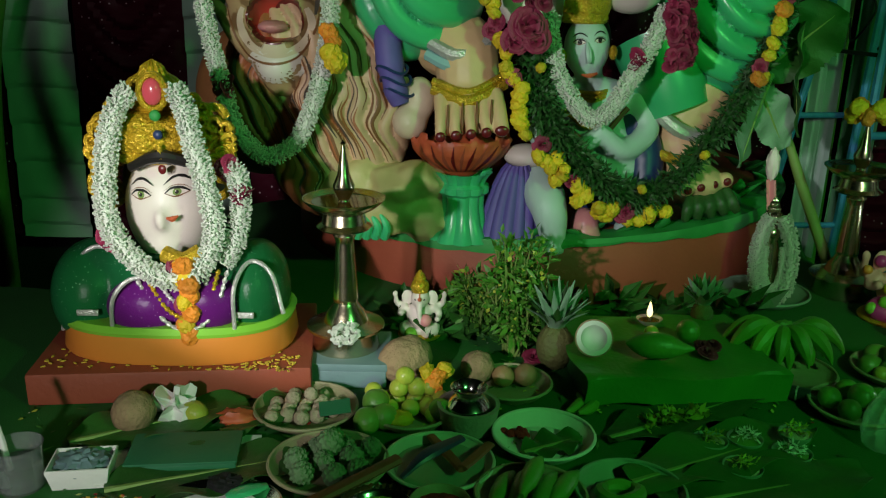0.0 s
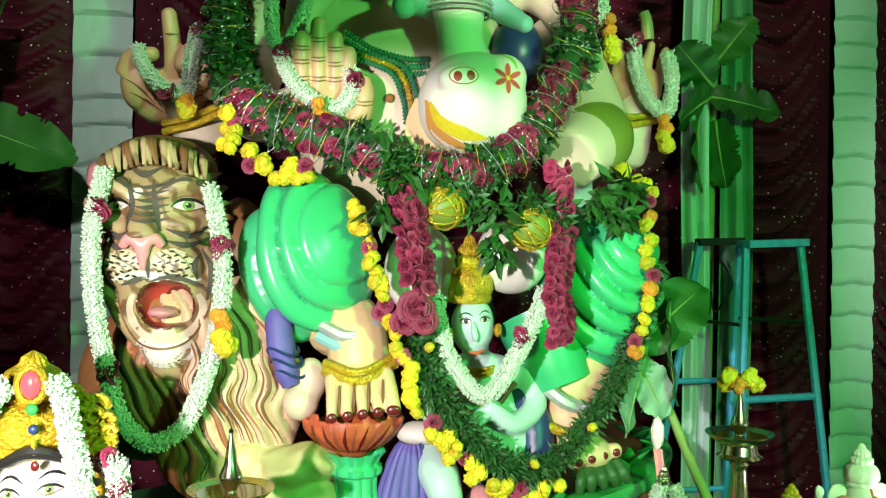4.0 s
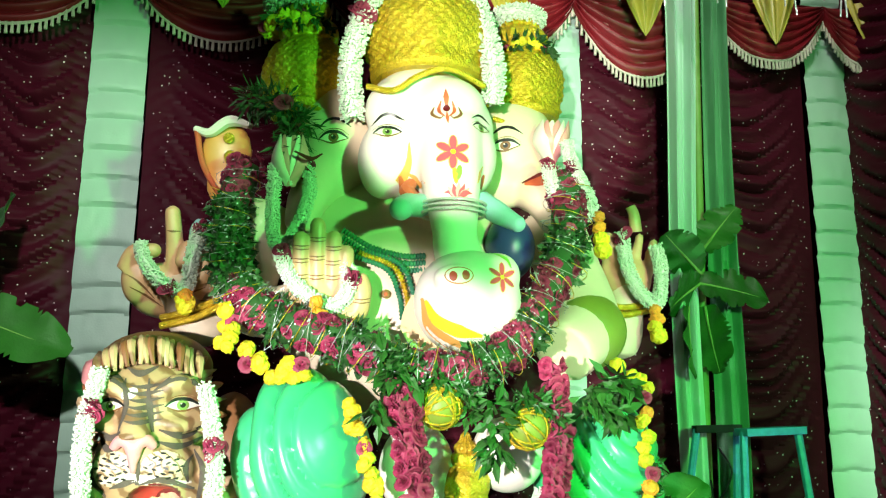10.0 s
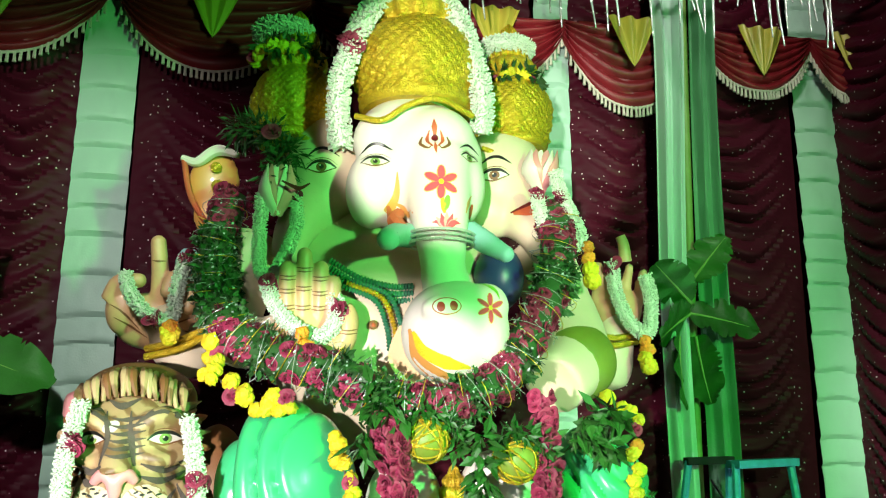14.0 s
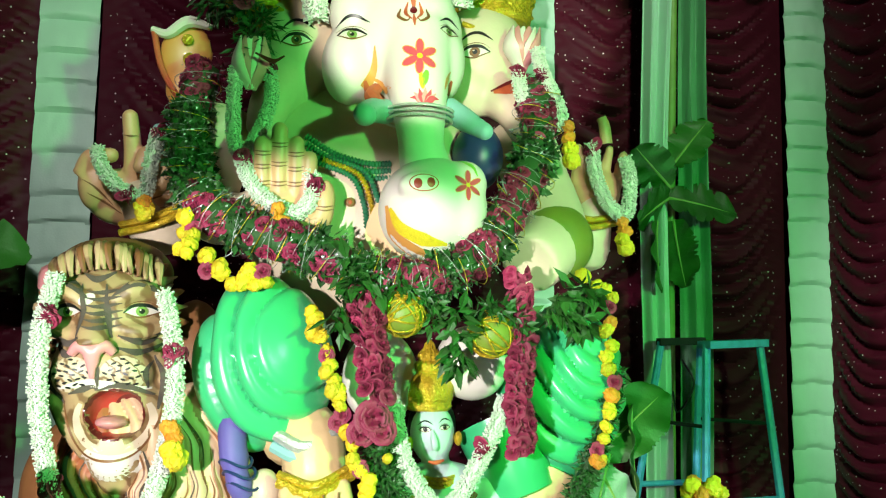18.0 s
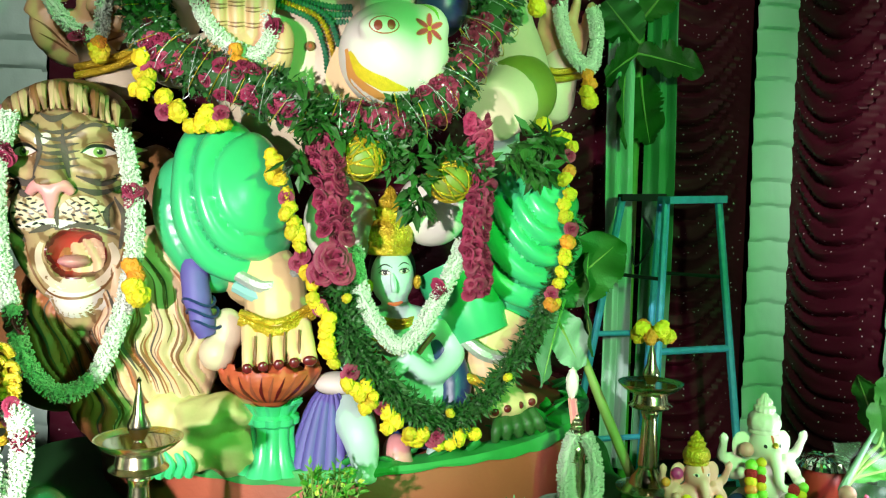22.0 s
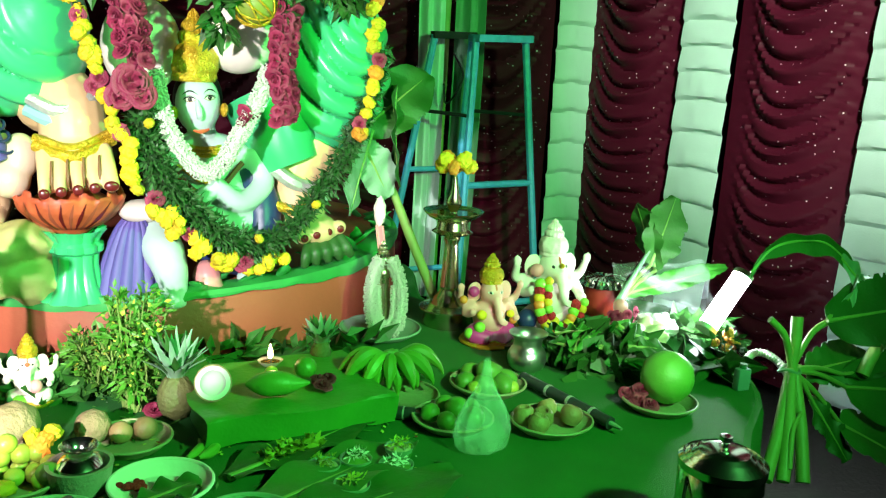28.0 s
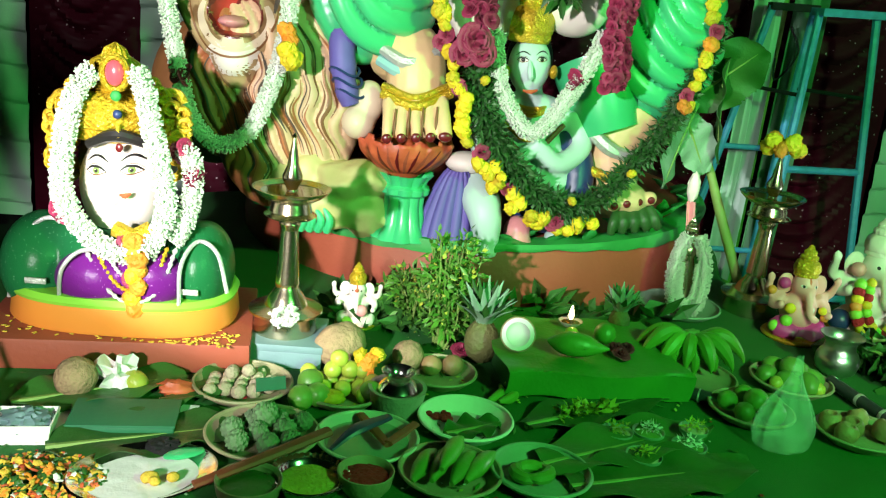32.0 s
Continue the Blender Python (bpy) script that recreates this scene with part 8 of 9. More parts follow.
fruits("lime", "round", 0.02, "lime", [(*V((0.594, 2.228, 0.643))[:2], 0)], "single lime beside the burning lamp", "lime", "limes", SZ)
# clay lamp with its flame
q = V((0.612, 2.284, 0.643))
t = thing("clay_lamp", q + V((0, 0.05, 0)), "small clay oil lamp burning on the step", "oil lamp")
dish = part("saucer", lathe([(0, 0), (0.02, 0), (0.036, 0.014), (0.038, 0.018), (0.032, 0.015), (0.018, 0.006), (0, 0.006)], 28, 0.85), M["clay"], t)
part("oil", lathe([(0, 0.013), (0.03, 0.013)], 24, 0.85), M["oil"], dish)
wk = part("wick", tube([(0.0, -0.01, 0.012), (0, -0.012, 0.024)], 0.003, 6), M["wick"], t)
part("flame", lathe([(0, 0.02), (0.006, 0.026), (0.009, 0.036), (0.006, 0.052), (0.002, 0.066), (0, 0.07)], 14), M["flame"], wk, "small bright flame")
lamp = bpy.data.lights.new("flame_light", "POINT")
lamp.energy, lamp.color, lamp.shadow_soft_size = 0.35, (1.0, 0.6, 0.25), 0.01
lo = new("flame_light", lamp)
lo.location = q + V((0, 0.01, 0.09))
for i, px in enumerate(((0.717, 2.114, 0.645), (0.745, 2.159, 0.645), (0.717, 2.154, 0.645))):
    t = loose("hibiscus_petals", "crushed dark pink flower on the step", "flower", "loose flowers")
    flower("rose", SMALL_ROSE, V(px) + V((0, 0, 0.006)), t, V((rnd.uniform(-0.3, 0.3), -0.3, 1)), 0.9)


# ---- pineapples and herb bunch ----
def pineapple(at, h, label):
    t = thing("pineapple", at, label, "pineapple", "pineapples")
    r = h * 0.2
    bm = bmesh.new()
    bmesh.ops.create_uvsphere(bm, u_segments=30, v_segments=24, radius=1)
    for v in bm.verts:
        a, b = math.atan2(v.co.y, v.co.x), v.co.z
        k = 1 + 0.08 * abs(math.sin(a * 6 + b * 8)) * abs(math.sin(a * 6 - b * 8))
        v.co = V((v.co.x * r * k, v.co.y * r * k, v.co.z * h * 0.26 * k + h * 0.26))
    part("fruit", bm, M["pineapple_skin"], t)
    for i in range(34):
        lev = i / 33
        a = i * 2.4
        ln = h * (0.3 + 0.25 * lev)
        out = (1 - lev) * 0.9 + 0.12
        d = V((math.cos(a) * out, math.sin(a) * out, 1)).normalized()
        p0 = V((0.015 * math.cos(a), 0.015 * math.sin(a), h * 0.5))
        part("leaf", tube([p0, p0 + d * ln * 0.55, p0 + d * ln + V((math.cos(a), math.sin(a), 0)) * out * ln * 0.3], [0.008, 0.011, 0.0012], 6, 8, 0.3), M["leaf_pale"] if i % 3 else M["leaf"], t)
    return t


pineapple(V((0.329, 2.225, 0.550)), 0.25, "small pineapple with a spiky grey-green crown")
pineapple(V((0.788, 2.413, 0.600)), 0.16, "second small pineapple half hidden behind the step")


def herb_bunch(at, h, spread, n, label, seed, yellow=True):
    t = thing("herb_bunch", at, label, "herb bunch", "herb bunches")
    r = random.Random(seed)
    bm, tips = bmesh.new(), []
    for i in range(n):
        a, o = r.uniform(0, 6.28), spread * math.sqrt(r.random())
        top = V((o * math.cos(a), o * math.sin(a) * 0.6, h * r.uniform(0.55, 1.0)))
        base = V((0.3 * o * math.cos(a), 0.3 * o * math.sin(a), 0))
        join(bm, tube([base, base.lerp(top, 0.5) + V((r.uniform(-0.02, 0.02), r.uniform(-0.02, 0.02), 0)), top], [0.0035, 0.003, 0.0015], 5, 5))
        tips.append((base, top))
    tagged(part("stems", bm, M["stem"], t), kind="stuff")
    bm = bmesh.new()
    for b, e in tips:
        join(bm, leaf_mass([b.lerp(e, 0.25), b.lerp(e, 0.6), e], 0.022, 26, 0.04, 0.007, r.randint(0, 9999), -0.2))
    tagged(part("leaves", bm, M["herb"], t, smooth=False), kind="stuff")
    if yellow:
        bm = bmesh.new()
        for b, e in tips:
            join(bm, leaf_mass([b.lerp(e, 0.5), e], 0.02, 4, 0.02, 0.007, r.randint(0, 9999), 0.0))
        tagged(part("blossoms", bm, M["lime"], t, smooth=False), kind="stuff")
    return t


herb_bunch(V((0.219, 2.323, 0.550)), 0.36, 0.1, 40, "tall bunch of green herbs with small yellow blossoms", 5)
herb_bunch(V((0.185, 2.370, 0.550)) + V((-0.06, 0.1, 0)), 0.2, 0.1, 26, "low bunch of feathery green herbs", 6)
t = loose("hibiscus_flower", "crushed pink flower beside the pineapple", "flower", "loose flowers")
flower("rose", SMALL_ROSE, V((0.272, 2.244, 0.570)), t, V((0, -0.5, 1)), 1.0)


# ---- little idols ----
def small_idol(at, h, robe, skin, label, extra=(), cap="gold_paint"):
    k = h / 0.3
    x0, y0, z0 = at

    def P(x, y, z):
        return (x0 + x * k, y0 + y * k, z0 + z * k)
    body = merged(ball(P(0, 0, 0.1), 0.062 * k, 0.05 * k, 0.07 * k), ball(P(0, -0.02, 0.085), 0.05 * k, 0.045 * k, 0.045 * k))
    lap = merged(tube([P(0.03, 0, 0.045), P(-0.07, -0.02, 0.04), P(-0.02, -0.065, 0.028)], [0.042 * k, 0.036 * k, 0.024 * k], 12), tube([P(-0.03, 0, 0.045), P(0.07, -0.02, 0.04), P(0.02, -0.07, 0.03)], [0.042 * k, 0.036 * k, 0.024 * k], 12), ball(P(0, -0.01, 0.035), 0.07 * k, 0.05 * k, 0.03 * k))
    head = merged(ball(P(0, -0.01, 0.188), 0.043 * k, 0.042 * k, 0.048 * k), ball(P(0, -0.035, 0.175), 0.03 * k, 0.025 * k, 0.03 * k),
                  tube([P(0, -0.05, 0.18), P(0.0, -0.07, 0.145), P(0.003, -0.078, 0.11), P(0.02, -0.082, 0.088), P(0.036, -0.082, 0.098)], [0.021 * k, 0.016 * k, 0.013 * k, 0.011 * k, 0.008 * k], 10))
    ears = merged(*[blob(0.028 * k, 0.008 * k, 0.036 * k, P(0.058 * sgn, 0.008, 0.186), u=16, v=12, rough=0.08) for sgn in (-1, 1)])
    limbs = []
    for sgn in (-1, 1):
        limbs += [tube([P(0.055 * sgn, 0, 0.145), P(0.092 * sgn, 0.0, 0.115), P(0.085 * sgn, -0.04, 0.12 - 0.03 * (sgn > 0))], [0.02 * k, 0.018 * k, 0.013 * k], 10), tube([P(0.055 * sgn, 0.015, 0.15), P(0.105 * sgn, 0.02, 0.15), P(0.115 * sgn, 0.0, 0.195)], [0.018 * k, 0.015 * k, 0.011 * k], 10)]
        limbs += [ball(P(0.085 * sgn, -0.045, 0.128 - 0.03 * (sgn > 0)), 0.015 * k), ball(P(0.116 * sgn, -0.003, 0.207), 0.014 * k, 0.01 * k, 0.018 * k)]
    pc = [(melted(merged(head, body, *limbs), 0.007 * k, 2), skin), (ears, skin), (melted(lap, 0.007 * k, 2), robe), (crown(P(0, 0, 0.218), 0.038 * k, 0.11 * k), cap),
          (lathe([(0, z0), (0.1 * k, z0), (0.104 * k, z0 + 0.006 * k), (0.098 * k, z0 + 0.014 * k), (0, z0 + 0.016 * k)], 28), "gold_paint")]
    tree = BVHTree.FromBMesh(pc[0][0])
    for sgn in (-1, 1):
        pc += [dab(tree, x0 + 0.021 * k * sgn, z0 + 0.195 * k, 0.009 * k, 0.005 * k, "skin_white", 0, 0.001, 2, 10), dab(tree, x0 + 0.021 * k * sgn, z0 + 0.195 * k, 0.004 * k, 0.005 * k, "black_paint", 0, 0.0018, 2, 8)]
    pc.append(dab(tree, x0, z0 + 0.213 * k, 0.004 * k, 0.012 * k, "lotus_red", 0, 0.001, 2, 8))
    bmesh.ops.translate(pc[4][0], vec=(x0, y0, 0), verts=pc[4][0].verts)
    for key, x, y, z, r in extra:
        pc.append((ball(P(x, y, z), r * k), key))
    return statue("small_idol", pc, label, "idol")


small_idol(V((-0.052, 2.417, 0.550)) + V((0, 0.03, 0)), 0.19, "skin_white", "skin_white", "tiny white elephant-headed idol with gold base", (("pink_paint", 0.03, -0.07, 0.1, 0.03), ("lime_paint", -0.04, -0.06, 0.03, 0.03), ("lotus_red", 0, -0.06, 0.2, 0.01)))
small_idol(V((1.484, 2.592, 0.550)) + V((0, 0.05, 0)), 0.31, "magenta_paint", "skin_pink", "small pink elephant-headed idol in magenta and yellow", (("lime_paint", -0.055, -0.045, 0.07, 0.02), ("marigold", -0.05, -0.045, 0.115, 0.018), ("lime_paint", -0.085, -0.03, 0.045, 0.02), ("skin_white", 0.012, -0.062, 0.12, 0.013), ("orange_paint", 0.08, -0.035, 0.085, 0.014), ("orange_paint", -0.108, -0.01, 0.165, 0.015), ("magenta_paint", -0.066, -0.002, 0.19, 0.02), ("skin_white", 0.03, -0.06, 0.09, 0.01), ("marigold", 0.06, -0.05, 0.115, 0.014)))
WG = V((1.781, 2.709, 0.550)) + V((0.02, 0.05, 0))
small_idol(WG, 0.4, "skin_white", "skin_white", "white elephant-headed idol wearing a bright bead garland", (("gold_paint", 0.0, -0.06, 0.2, 0.008), ("navy_paint", -0.09, -0.04, 0.04, 0.03), ("pink_paint", -0.06, -0.02, 0.18, 0.02)), "skin_white")
t = loose("bead_garland", "bright pompom garland in yellow, red and green", "garland")
for i, q in enumerate(curve([WG + V((-0.09, -0.08, 0.2)), WG + V((-0.1, -0.11, 0.1)), WG + V((-0.05, -0.13, 0.03)), WG + V((0.02, -0.13, 0.05)), WG + V((0.05, -0.12, 0.12))], 13)):
    o = part("pompom", blob(0.022, 0.022, 0.022, u=12, v=8, rough=0.15, freq=8), M[("lime_paint", "kumkum", "marigold", "orange_paint")[i % 4]], t)
    o.location = q
    o = part("pompom", blob(0.018, 0.018, 0.018, u=12, v=8, rough=0.15, freq=8), M[("marigold", "lime_paint", "kumkum")[i % 3]], t)
    o.location = q + V((0.035, -0.005, 0.01))

# statuette in a thick green garland on a tray
q = V((1.118, 2.809, 0.550))
plate(q + V((0, 0, 0.0)), 0.15, "wide green tray under a garlanded statuette", "leaf_pale", 0.03, "green_tray")
pc = [(melted(merged(tube([q + V((0, 0, 0.01)), q + V((0, 0, 0.12)), q + V((0, 0, 0.2))], [0.05, 0.04, 0.03], 14), ball(q + V((0, -0.005, 0.235)), 0.03, 0.03, 0.036)), 0.008, 2), "brass"), (crown(q + V((0, 0, 0.26)), 0.028, 0.1), "brass")]
statue("brass_statuette", pc, "small brass standing statuette on a green tray")
blossom_garland([q + V((-0.02, -0.03, 0.3)), q + V((-0.046, -0.04, 0.24)), q + V((-0.058, -0.055, 0.14)), q + V((-0.04, -0.07, 0.05)), q + V((0, -0.075, 0.03)), q + V((0.04, -0.07, 0.05)), q + V((0.058, -0.055, 0.14)), q + V((0.046, -0.04, 0.24)), q + V((0.02, -0.03, 0.3))], "thick pale blossom garland on a brass statuette", 0.024, (), None, 71)
blossom_garland([q + V((-0.03, -0.045, 0.2)), q + V((-0.025, -0.06, 0.1)), q + V((0, -0.065, 0.06)), q + V((0.025, -0.06, 0.1)), q + V((0.03, -0.045, 0.2))], "thin beaded blossom string on the statuette", 0.011, (), None, 72)

# ---- banana hand and fruit plates ----
q = V((0.972, 2.179, 0.550))
plate(q, 0.12, "leaf plate under a hand of green bananas")
t = thing("banana_hand", q + V((-0.005, 0.04, 0.0)), "hand of green bananas on a leaf plate", "bananas")
part("crown_stalk", blob(0.03, 0.022, 0.02, (0, 0.03, 0.125), rough=0.2), M["stem"], t)
for i in range(13):
    u = i / 7 if i < 8 else 0.14 + 0.72 * (i - 8) / 4
    a = math.pi * (0.97 + 1.06 * u)
    rr = 1.0 if i < 8 else 0.7
    d = V((math.cos(a) * 1.05, math.sin(a) * 0.62, 0))
    s = V((0, 0.03, 0.115 if i < 8 else 0.1))
    lift = 0.018 * abs(math.cos(a)) + 0.006 * math.sin(i * 2.3)
    fat = 1.22 + 0.1 * math.sin(i * 1.7)
    part("banana", tube([s, s + d * 0.035 * rr + V((0, 0, 0.012)), s + d * 0.085 * rr + V((0, 0, 0.004 + lift)), s + d * 0.135 * rr + V((0, 0, -0.03 + lift)), s + d * 0.16 * rr + V((0, 0, -0.062 + lift)), s + d * 0.163 * rr + V((0, 0, -0.074 + lift))], [0.006 * fat, 0.013 * fat, 0.019 * fat, 0.019 * fat, 0.011 * fat, 0.003], 9, 16), M["banana"], t)
q = V((1.280, 2.203, 0.550))
plate(q, 0.12, "leaf plate of mixed green fruit behind the plastic bag")
fruits("mango", "oval", 0.032, "fruit_green", ringed(q.x, q.y, 6, 0.065) + [(q.x, q.y, 0.03)], "smooth green unripe mango", "mango", "green mangoes")
fruits("lime", "round", 0.023, "lime", [(q.x - 0.07, q.y - 0.05, 0.01), (q.x + 0.05, q.y - 0.07, 0.008)], "lime on a fruit plate", "lime", "limes")
q = V((1.066, 1.984, 0.550))
plate(q, 0.115, "leaf plate of limes and green fruit")
fruits("guava", "round", 0.032, "fruit_green", ringed(q.x, q.y, 5, 0.06, 0.005, 0.008, 0.4) + [(q.x + 0.01, q.y, 0.02)], "green guava on a leaf plate", "guava", "guavas")
q = V((1.335, 1.886, 0.550))
plate(q, 0.12, "leaf plate of brown ring-topped fruit", squash=0.9)
fruits("arecanut", "ring", 0.032, "fruit_brown", [(q.x - 0.075, q.y + 0.03, 0.005), (q.x - 0.03, q.y + 0.0, 0.005), (q.x + 0.012, q.y + 0.05, 0.012), (q.x + 0.06, q.y - 0.005, 0.005), (q.x - 0.06, q.y - 0.03, 0.003)], "brown fruit with an open crown", "fruit", "ring-topped fruits")
# plastic bag
q = V((1.087, 1.797, 0.550))
bm = bmesh.new()
levels = [(0.07, 0.05, 0.0), (0.08, 0.058, 0.012), (0.082, 0.058, 0.05), (0.074, 0.05, 0.085), (0.052, 0.036, 0.13), (0.03, 0.02, 0.165), (0.017, 0.01, 0.195), (0.013, 0.006, 0.225), (0.009, 0.003, 0.25)]
rings = []
for li, (rx, ry, z) in enumerate(levels):
    ring = []
    for i in range(40):
        a = 2 * math.pi * i / 40
        k = 1 + 0.1 * noise.noise(V((math.cos(a) * 2.2, math.sin(a) * 2.2, z * 14))) + 0.1 * math.sin(a * 9 + z * 8) * (li > 1)
        ring.append(bm.verts.new((rx * k * math.cos(a), ry * k * math.sin(a), z + 0.006 * math.sin(a * 5) * (li == 8))))
    rings.append(ring)
for a, b in zip(rings, rings[1:]):
    for i in range(40):
        bm.faces.new((a[i], a[(i + 1) % 40], b[(i + 1) % 40], b[i]))
bm.faces.new(rings[0][::-1])
o = part("plastic_bag", bm, M["plastic"])
o.matrix_world = pose(q.x, q.y + 0.03, TOP + 0.002, 0, 0, 10)
tagged(o, "knotted milky plastic bag standing on the altar", "bag")
# steel pot
q = V((1.486, 2.334, 0.550))
t = thing("steel_pot", q, "polished steel water pot beside leaves", "pot")
part("body", lathe([(0, 0), (0.04, 0), (0.06, 0.016), (0.067, 0.04), (0.066, 0.06), (0.058, 0.076), (0.05, 0.084), (0.047, 0.1), (0.05, 0.116), (0.066, 0.13), (0.067, 0.134), (0.063, 0.133), (0.047, 0.118), (0.043, 0.1), (0.045, 0.086), (0, 0.07)], 44), M["brushed_steel"], t)
# packs of incense
for a, b in (((1.411, 2.215, 0.575), (1.500, 1.776, 0.575)), ((0.825, 2.126, 0.570), (0.986, 2.028, 0.570))):
    d = V(b) - V(a)
    t = loose("incense_pack", "long black pack of incense sticks with pale bands", "incense", "incense packs")
    part("sleeve", tube([V(a), V(a).lerp(V(b), 0.5), V(a).lerp(V(b), 0.9)], 0.019, 10, 8), M["incense"], t)
    for k in (0.28, 0.5, 0.72):
        part("band", tube([V(a).lerp(V(b), k), V(a).lerp(V(b), k + 0.025)], 0.0205, 10, 2), M["silver_paint"], t, "pale printed band")
    part("sticks", tube([V(a).lerp(V(b), 0.9), V(b)], [0.009, 0.004], 8, 3), M["leaf_pale"], t)
# plate with a big green melon and roses
q = V((1.741, 1.931, 0.550))
plate(q, 0.115, "leaf plate with a green melon and red flowers")
o = part("melon", blob(0.084, 0.082, 0.082, u=32, v=22, rough=0.04), M["melon"])
o.location = q + V((0.035, 0.02, 0.09))
tagged(o, "large smooth green melon on a leaf plate", "melon")
for i, (dx, dy, dz) in enumerate(((-0.08, 0.0, 0.03), (-0.06, -0.04, 0.03), (-0.09, 0.05, 0.035), (-0.05, 0.03, 0.05))):
    t = loose("rose_bloom", "loose dark red rose on a plate", "flower", "loose flowers")
    flower("rose", SMALL_ROSE, q + V((dx, dy, dz)), t, V((-0.2, -0.6, 1)), 0.9)
# jar with foil lid, red figure, cloth bundle
q = V((2.127, 2.867, 0.550))
t = thing("sweet_jar", q, "dark red jar with a crimped foil cover", "jar")
part("body", lathe([(0, 0), (0.075, 0), (0.082, 0.02), (0.082, 0.13), (0.07, 0.15), (0, 0.15)], 36), M["mouth_red"], t)
bm = bmesh.new()
rr = []
for rad, z in ((0.001, 0.162), (0.05, 0.16), (0.082, 0.155), (0.09, 0.142), (0.1, 0.128)):
    rr.append([bm.verts.new((rad * (1 + (0.05 * (i % 2) if rad > 0.08 else 0)) * math.cos(2 * math.pi * i / 48), rad * (1 + (0.05 * (i % 2) if rad > 0.08 else 0)) * math.sin(2 * math.pi * i / 48), z + (0.004 * (i % 2) if 0.01 < rad < 0.09 else 0))) for i in range(48)])
for a, b in zip(rr, rr[1:]):
    for i in range(48):
        bm.faces.new((a[i], b[i], b[(i + 1) % 48], a[(i + 1) % 48]))
part("foil_cover", bm, M["steel"], t, "crinkled foil cover", smooth=False)
pc = [(melted(merged(tube([V((1.998, 2.554, 0.550)) + V((0, 0, 0.0)), V((1.998, 2.554, 0.550)) + V((0, 0, 0.1))], [0.05, 0.03], 12), ball(V((1.998, 2.554, 0.550)) + V((0, 0, 0.13)), 0.03)), 0.008, 2), "pink_paint")]
statue("small_figurine", pc, "small pink figurine wrapped in red flowers")
t = loose("rose_wreath", "wreath of red and yellow flowers on a figurine", "garland")
for i in range(14):
    a = i * 0.9
    flower("rose", SMALL_ROSE, V((1.998, 2.554, 0.550)) + V((0.045 * math.cos(a), -0.03 + 0.03 * math.sin(a), 0.02 + 0.008 * i)), t, V((math.cos(a), -1, 0.1)), 0.75)
for i in range(4):
    flower("marigold", MARIGOLD["marigold"], V((1.998, 2.554, 0.550)) + V((-0.05 + 0.03 * i, -0.06, 0.035)), t, None, 0.6)
o = part("cloth_bundle", blob(0.125, 0.075, 0.066, u=44, v=30, rough=0.42, freq=2.2), M["cream_film"])
o.matrix_world = pose(1.955, 2.37, TOP + 0.055, 0, -12, 8)
tagged(o, "crumpled cream plastic bundle beside the melon", "bundle")
o = part("clear_plastic_sheet", thick(sheet(lambda u, v: ((u - 0.5) * 0.42, (v - 0.5) * 0.24, 0.06 + 0.08 * noise.noise(V((u * 4, v * 3, 2)))), 40, 24), 0.001), M["film"], smooth=False)
o.matrix_world = pose(*(V((2.303, 2.624, 0.600)) + V((0, 0.1, 0.06))), 50, 0, -10)
tagged(o, "crumpled clear plastic sheet behind the tube lamp", "plastic sheet")
bm = bmesh.new()
bmesh.ops.create_icosphere(bm, subdivisions=4, radius=0.1)
for v in bm.verts:
    c = v.co * 18
    v.co *= 0.85 + 0.4 * noise.cell(c + V((5, 1, 9))) * 0.5 + 0.25 * noise.noise(c)
    v.co.y *= 0.6
    v.co.z = max(-0.055, v.co.z * 0.7)
o = part("white_wrapper", bm, M["paper"], smooth=False)
o.location = (2.13, 2.5, TOP + 0.057)
tagged(o, "crumpled white plastic wrapper lit by the tube lamp", "wrapper")
for i in range(16):
    a = rnd.uniform(0, 6.28)
    c = V((1.72 + rnd.uniform(-0.13, 0.16), 2.33 + rnd.uniform(-0.14, 0.14), TOP + 0.03 + 0.1 * rnd.random()))
    ln = rnd.uniform(0.06, 0.085)
    d = V((math.cos(a) * ln, math.sin(a) * ln * 0.7, rnd.uniform(-0.03, 0.03)))
    big_leaf(c - d, c + d, rnd.uniform(0.06, 0.09), "broad fresh leaf lying on the leaf heap", rnd.uniform(20, 60) * rnd.choice((-1, 1)), 0.12, "leaf" if i % 3 else "leaf_bright", 200 + i, 0.0, thing_name="betel_leaf", group="betel leaves")
# tube lamp
a, b = V((2.252, 2.350, 0.647)), V((2.409, 2.380, 0.820))
t = loose("tube_lamp", "short glowing white tube lamp leaning on the offerings", "lamp")
part("tube", tube([a, (a + b) / 2, b], 0.036, 18, 8), M["tube"], t, "bright white tube")
d = (b - a).normalized()
part("cap", tube([b, b + d * 0.02], 0.04, 18, 2), M["silver_paint"], t)
part("cap", tube([a - d * 0.02, a], 0.04, 18, 2), M["silver_paint"], t)
part("back_rail", tube([a + V((0.045, 0.03, 0)), b + V((0.045, 0.03, 0))], 0.014, 8, 2), M["dark"], t, "dark mounting rail")
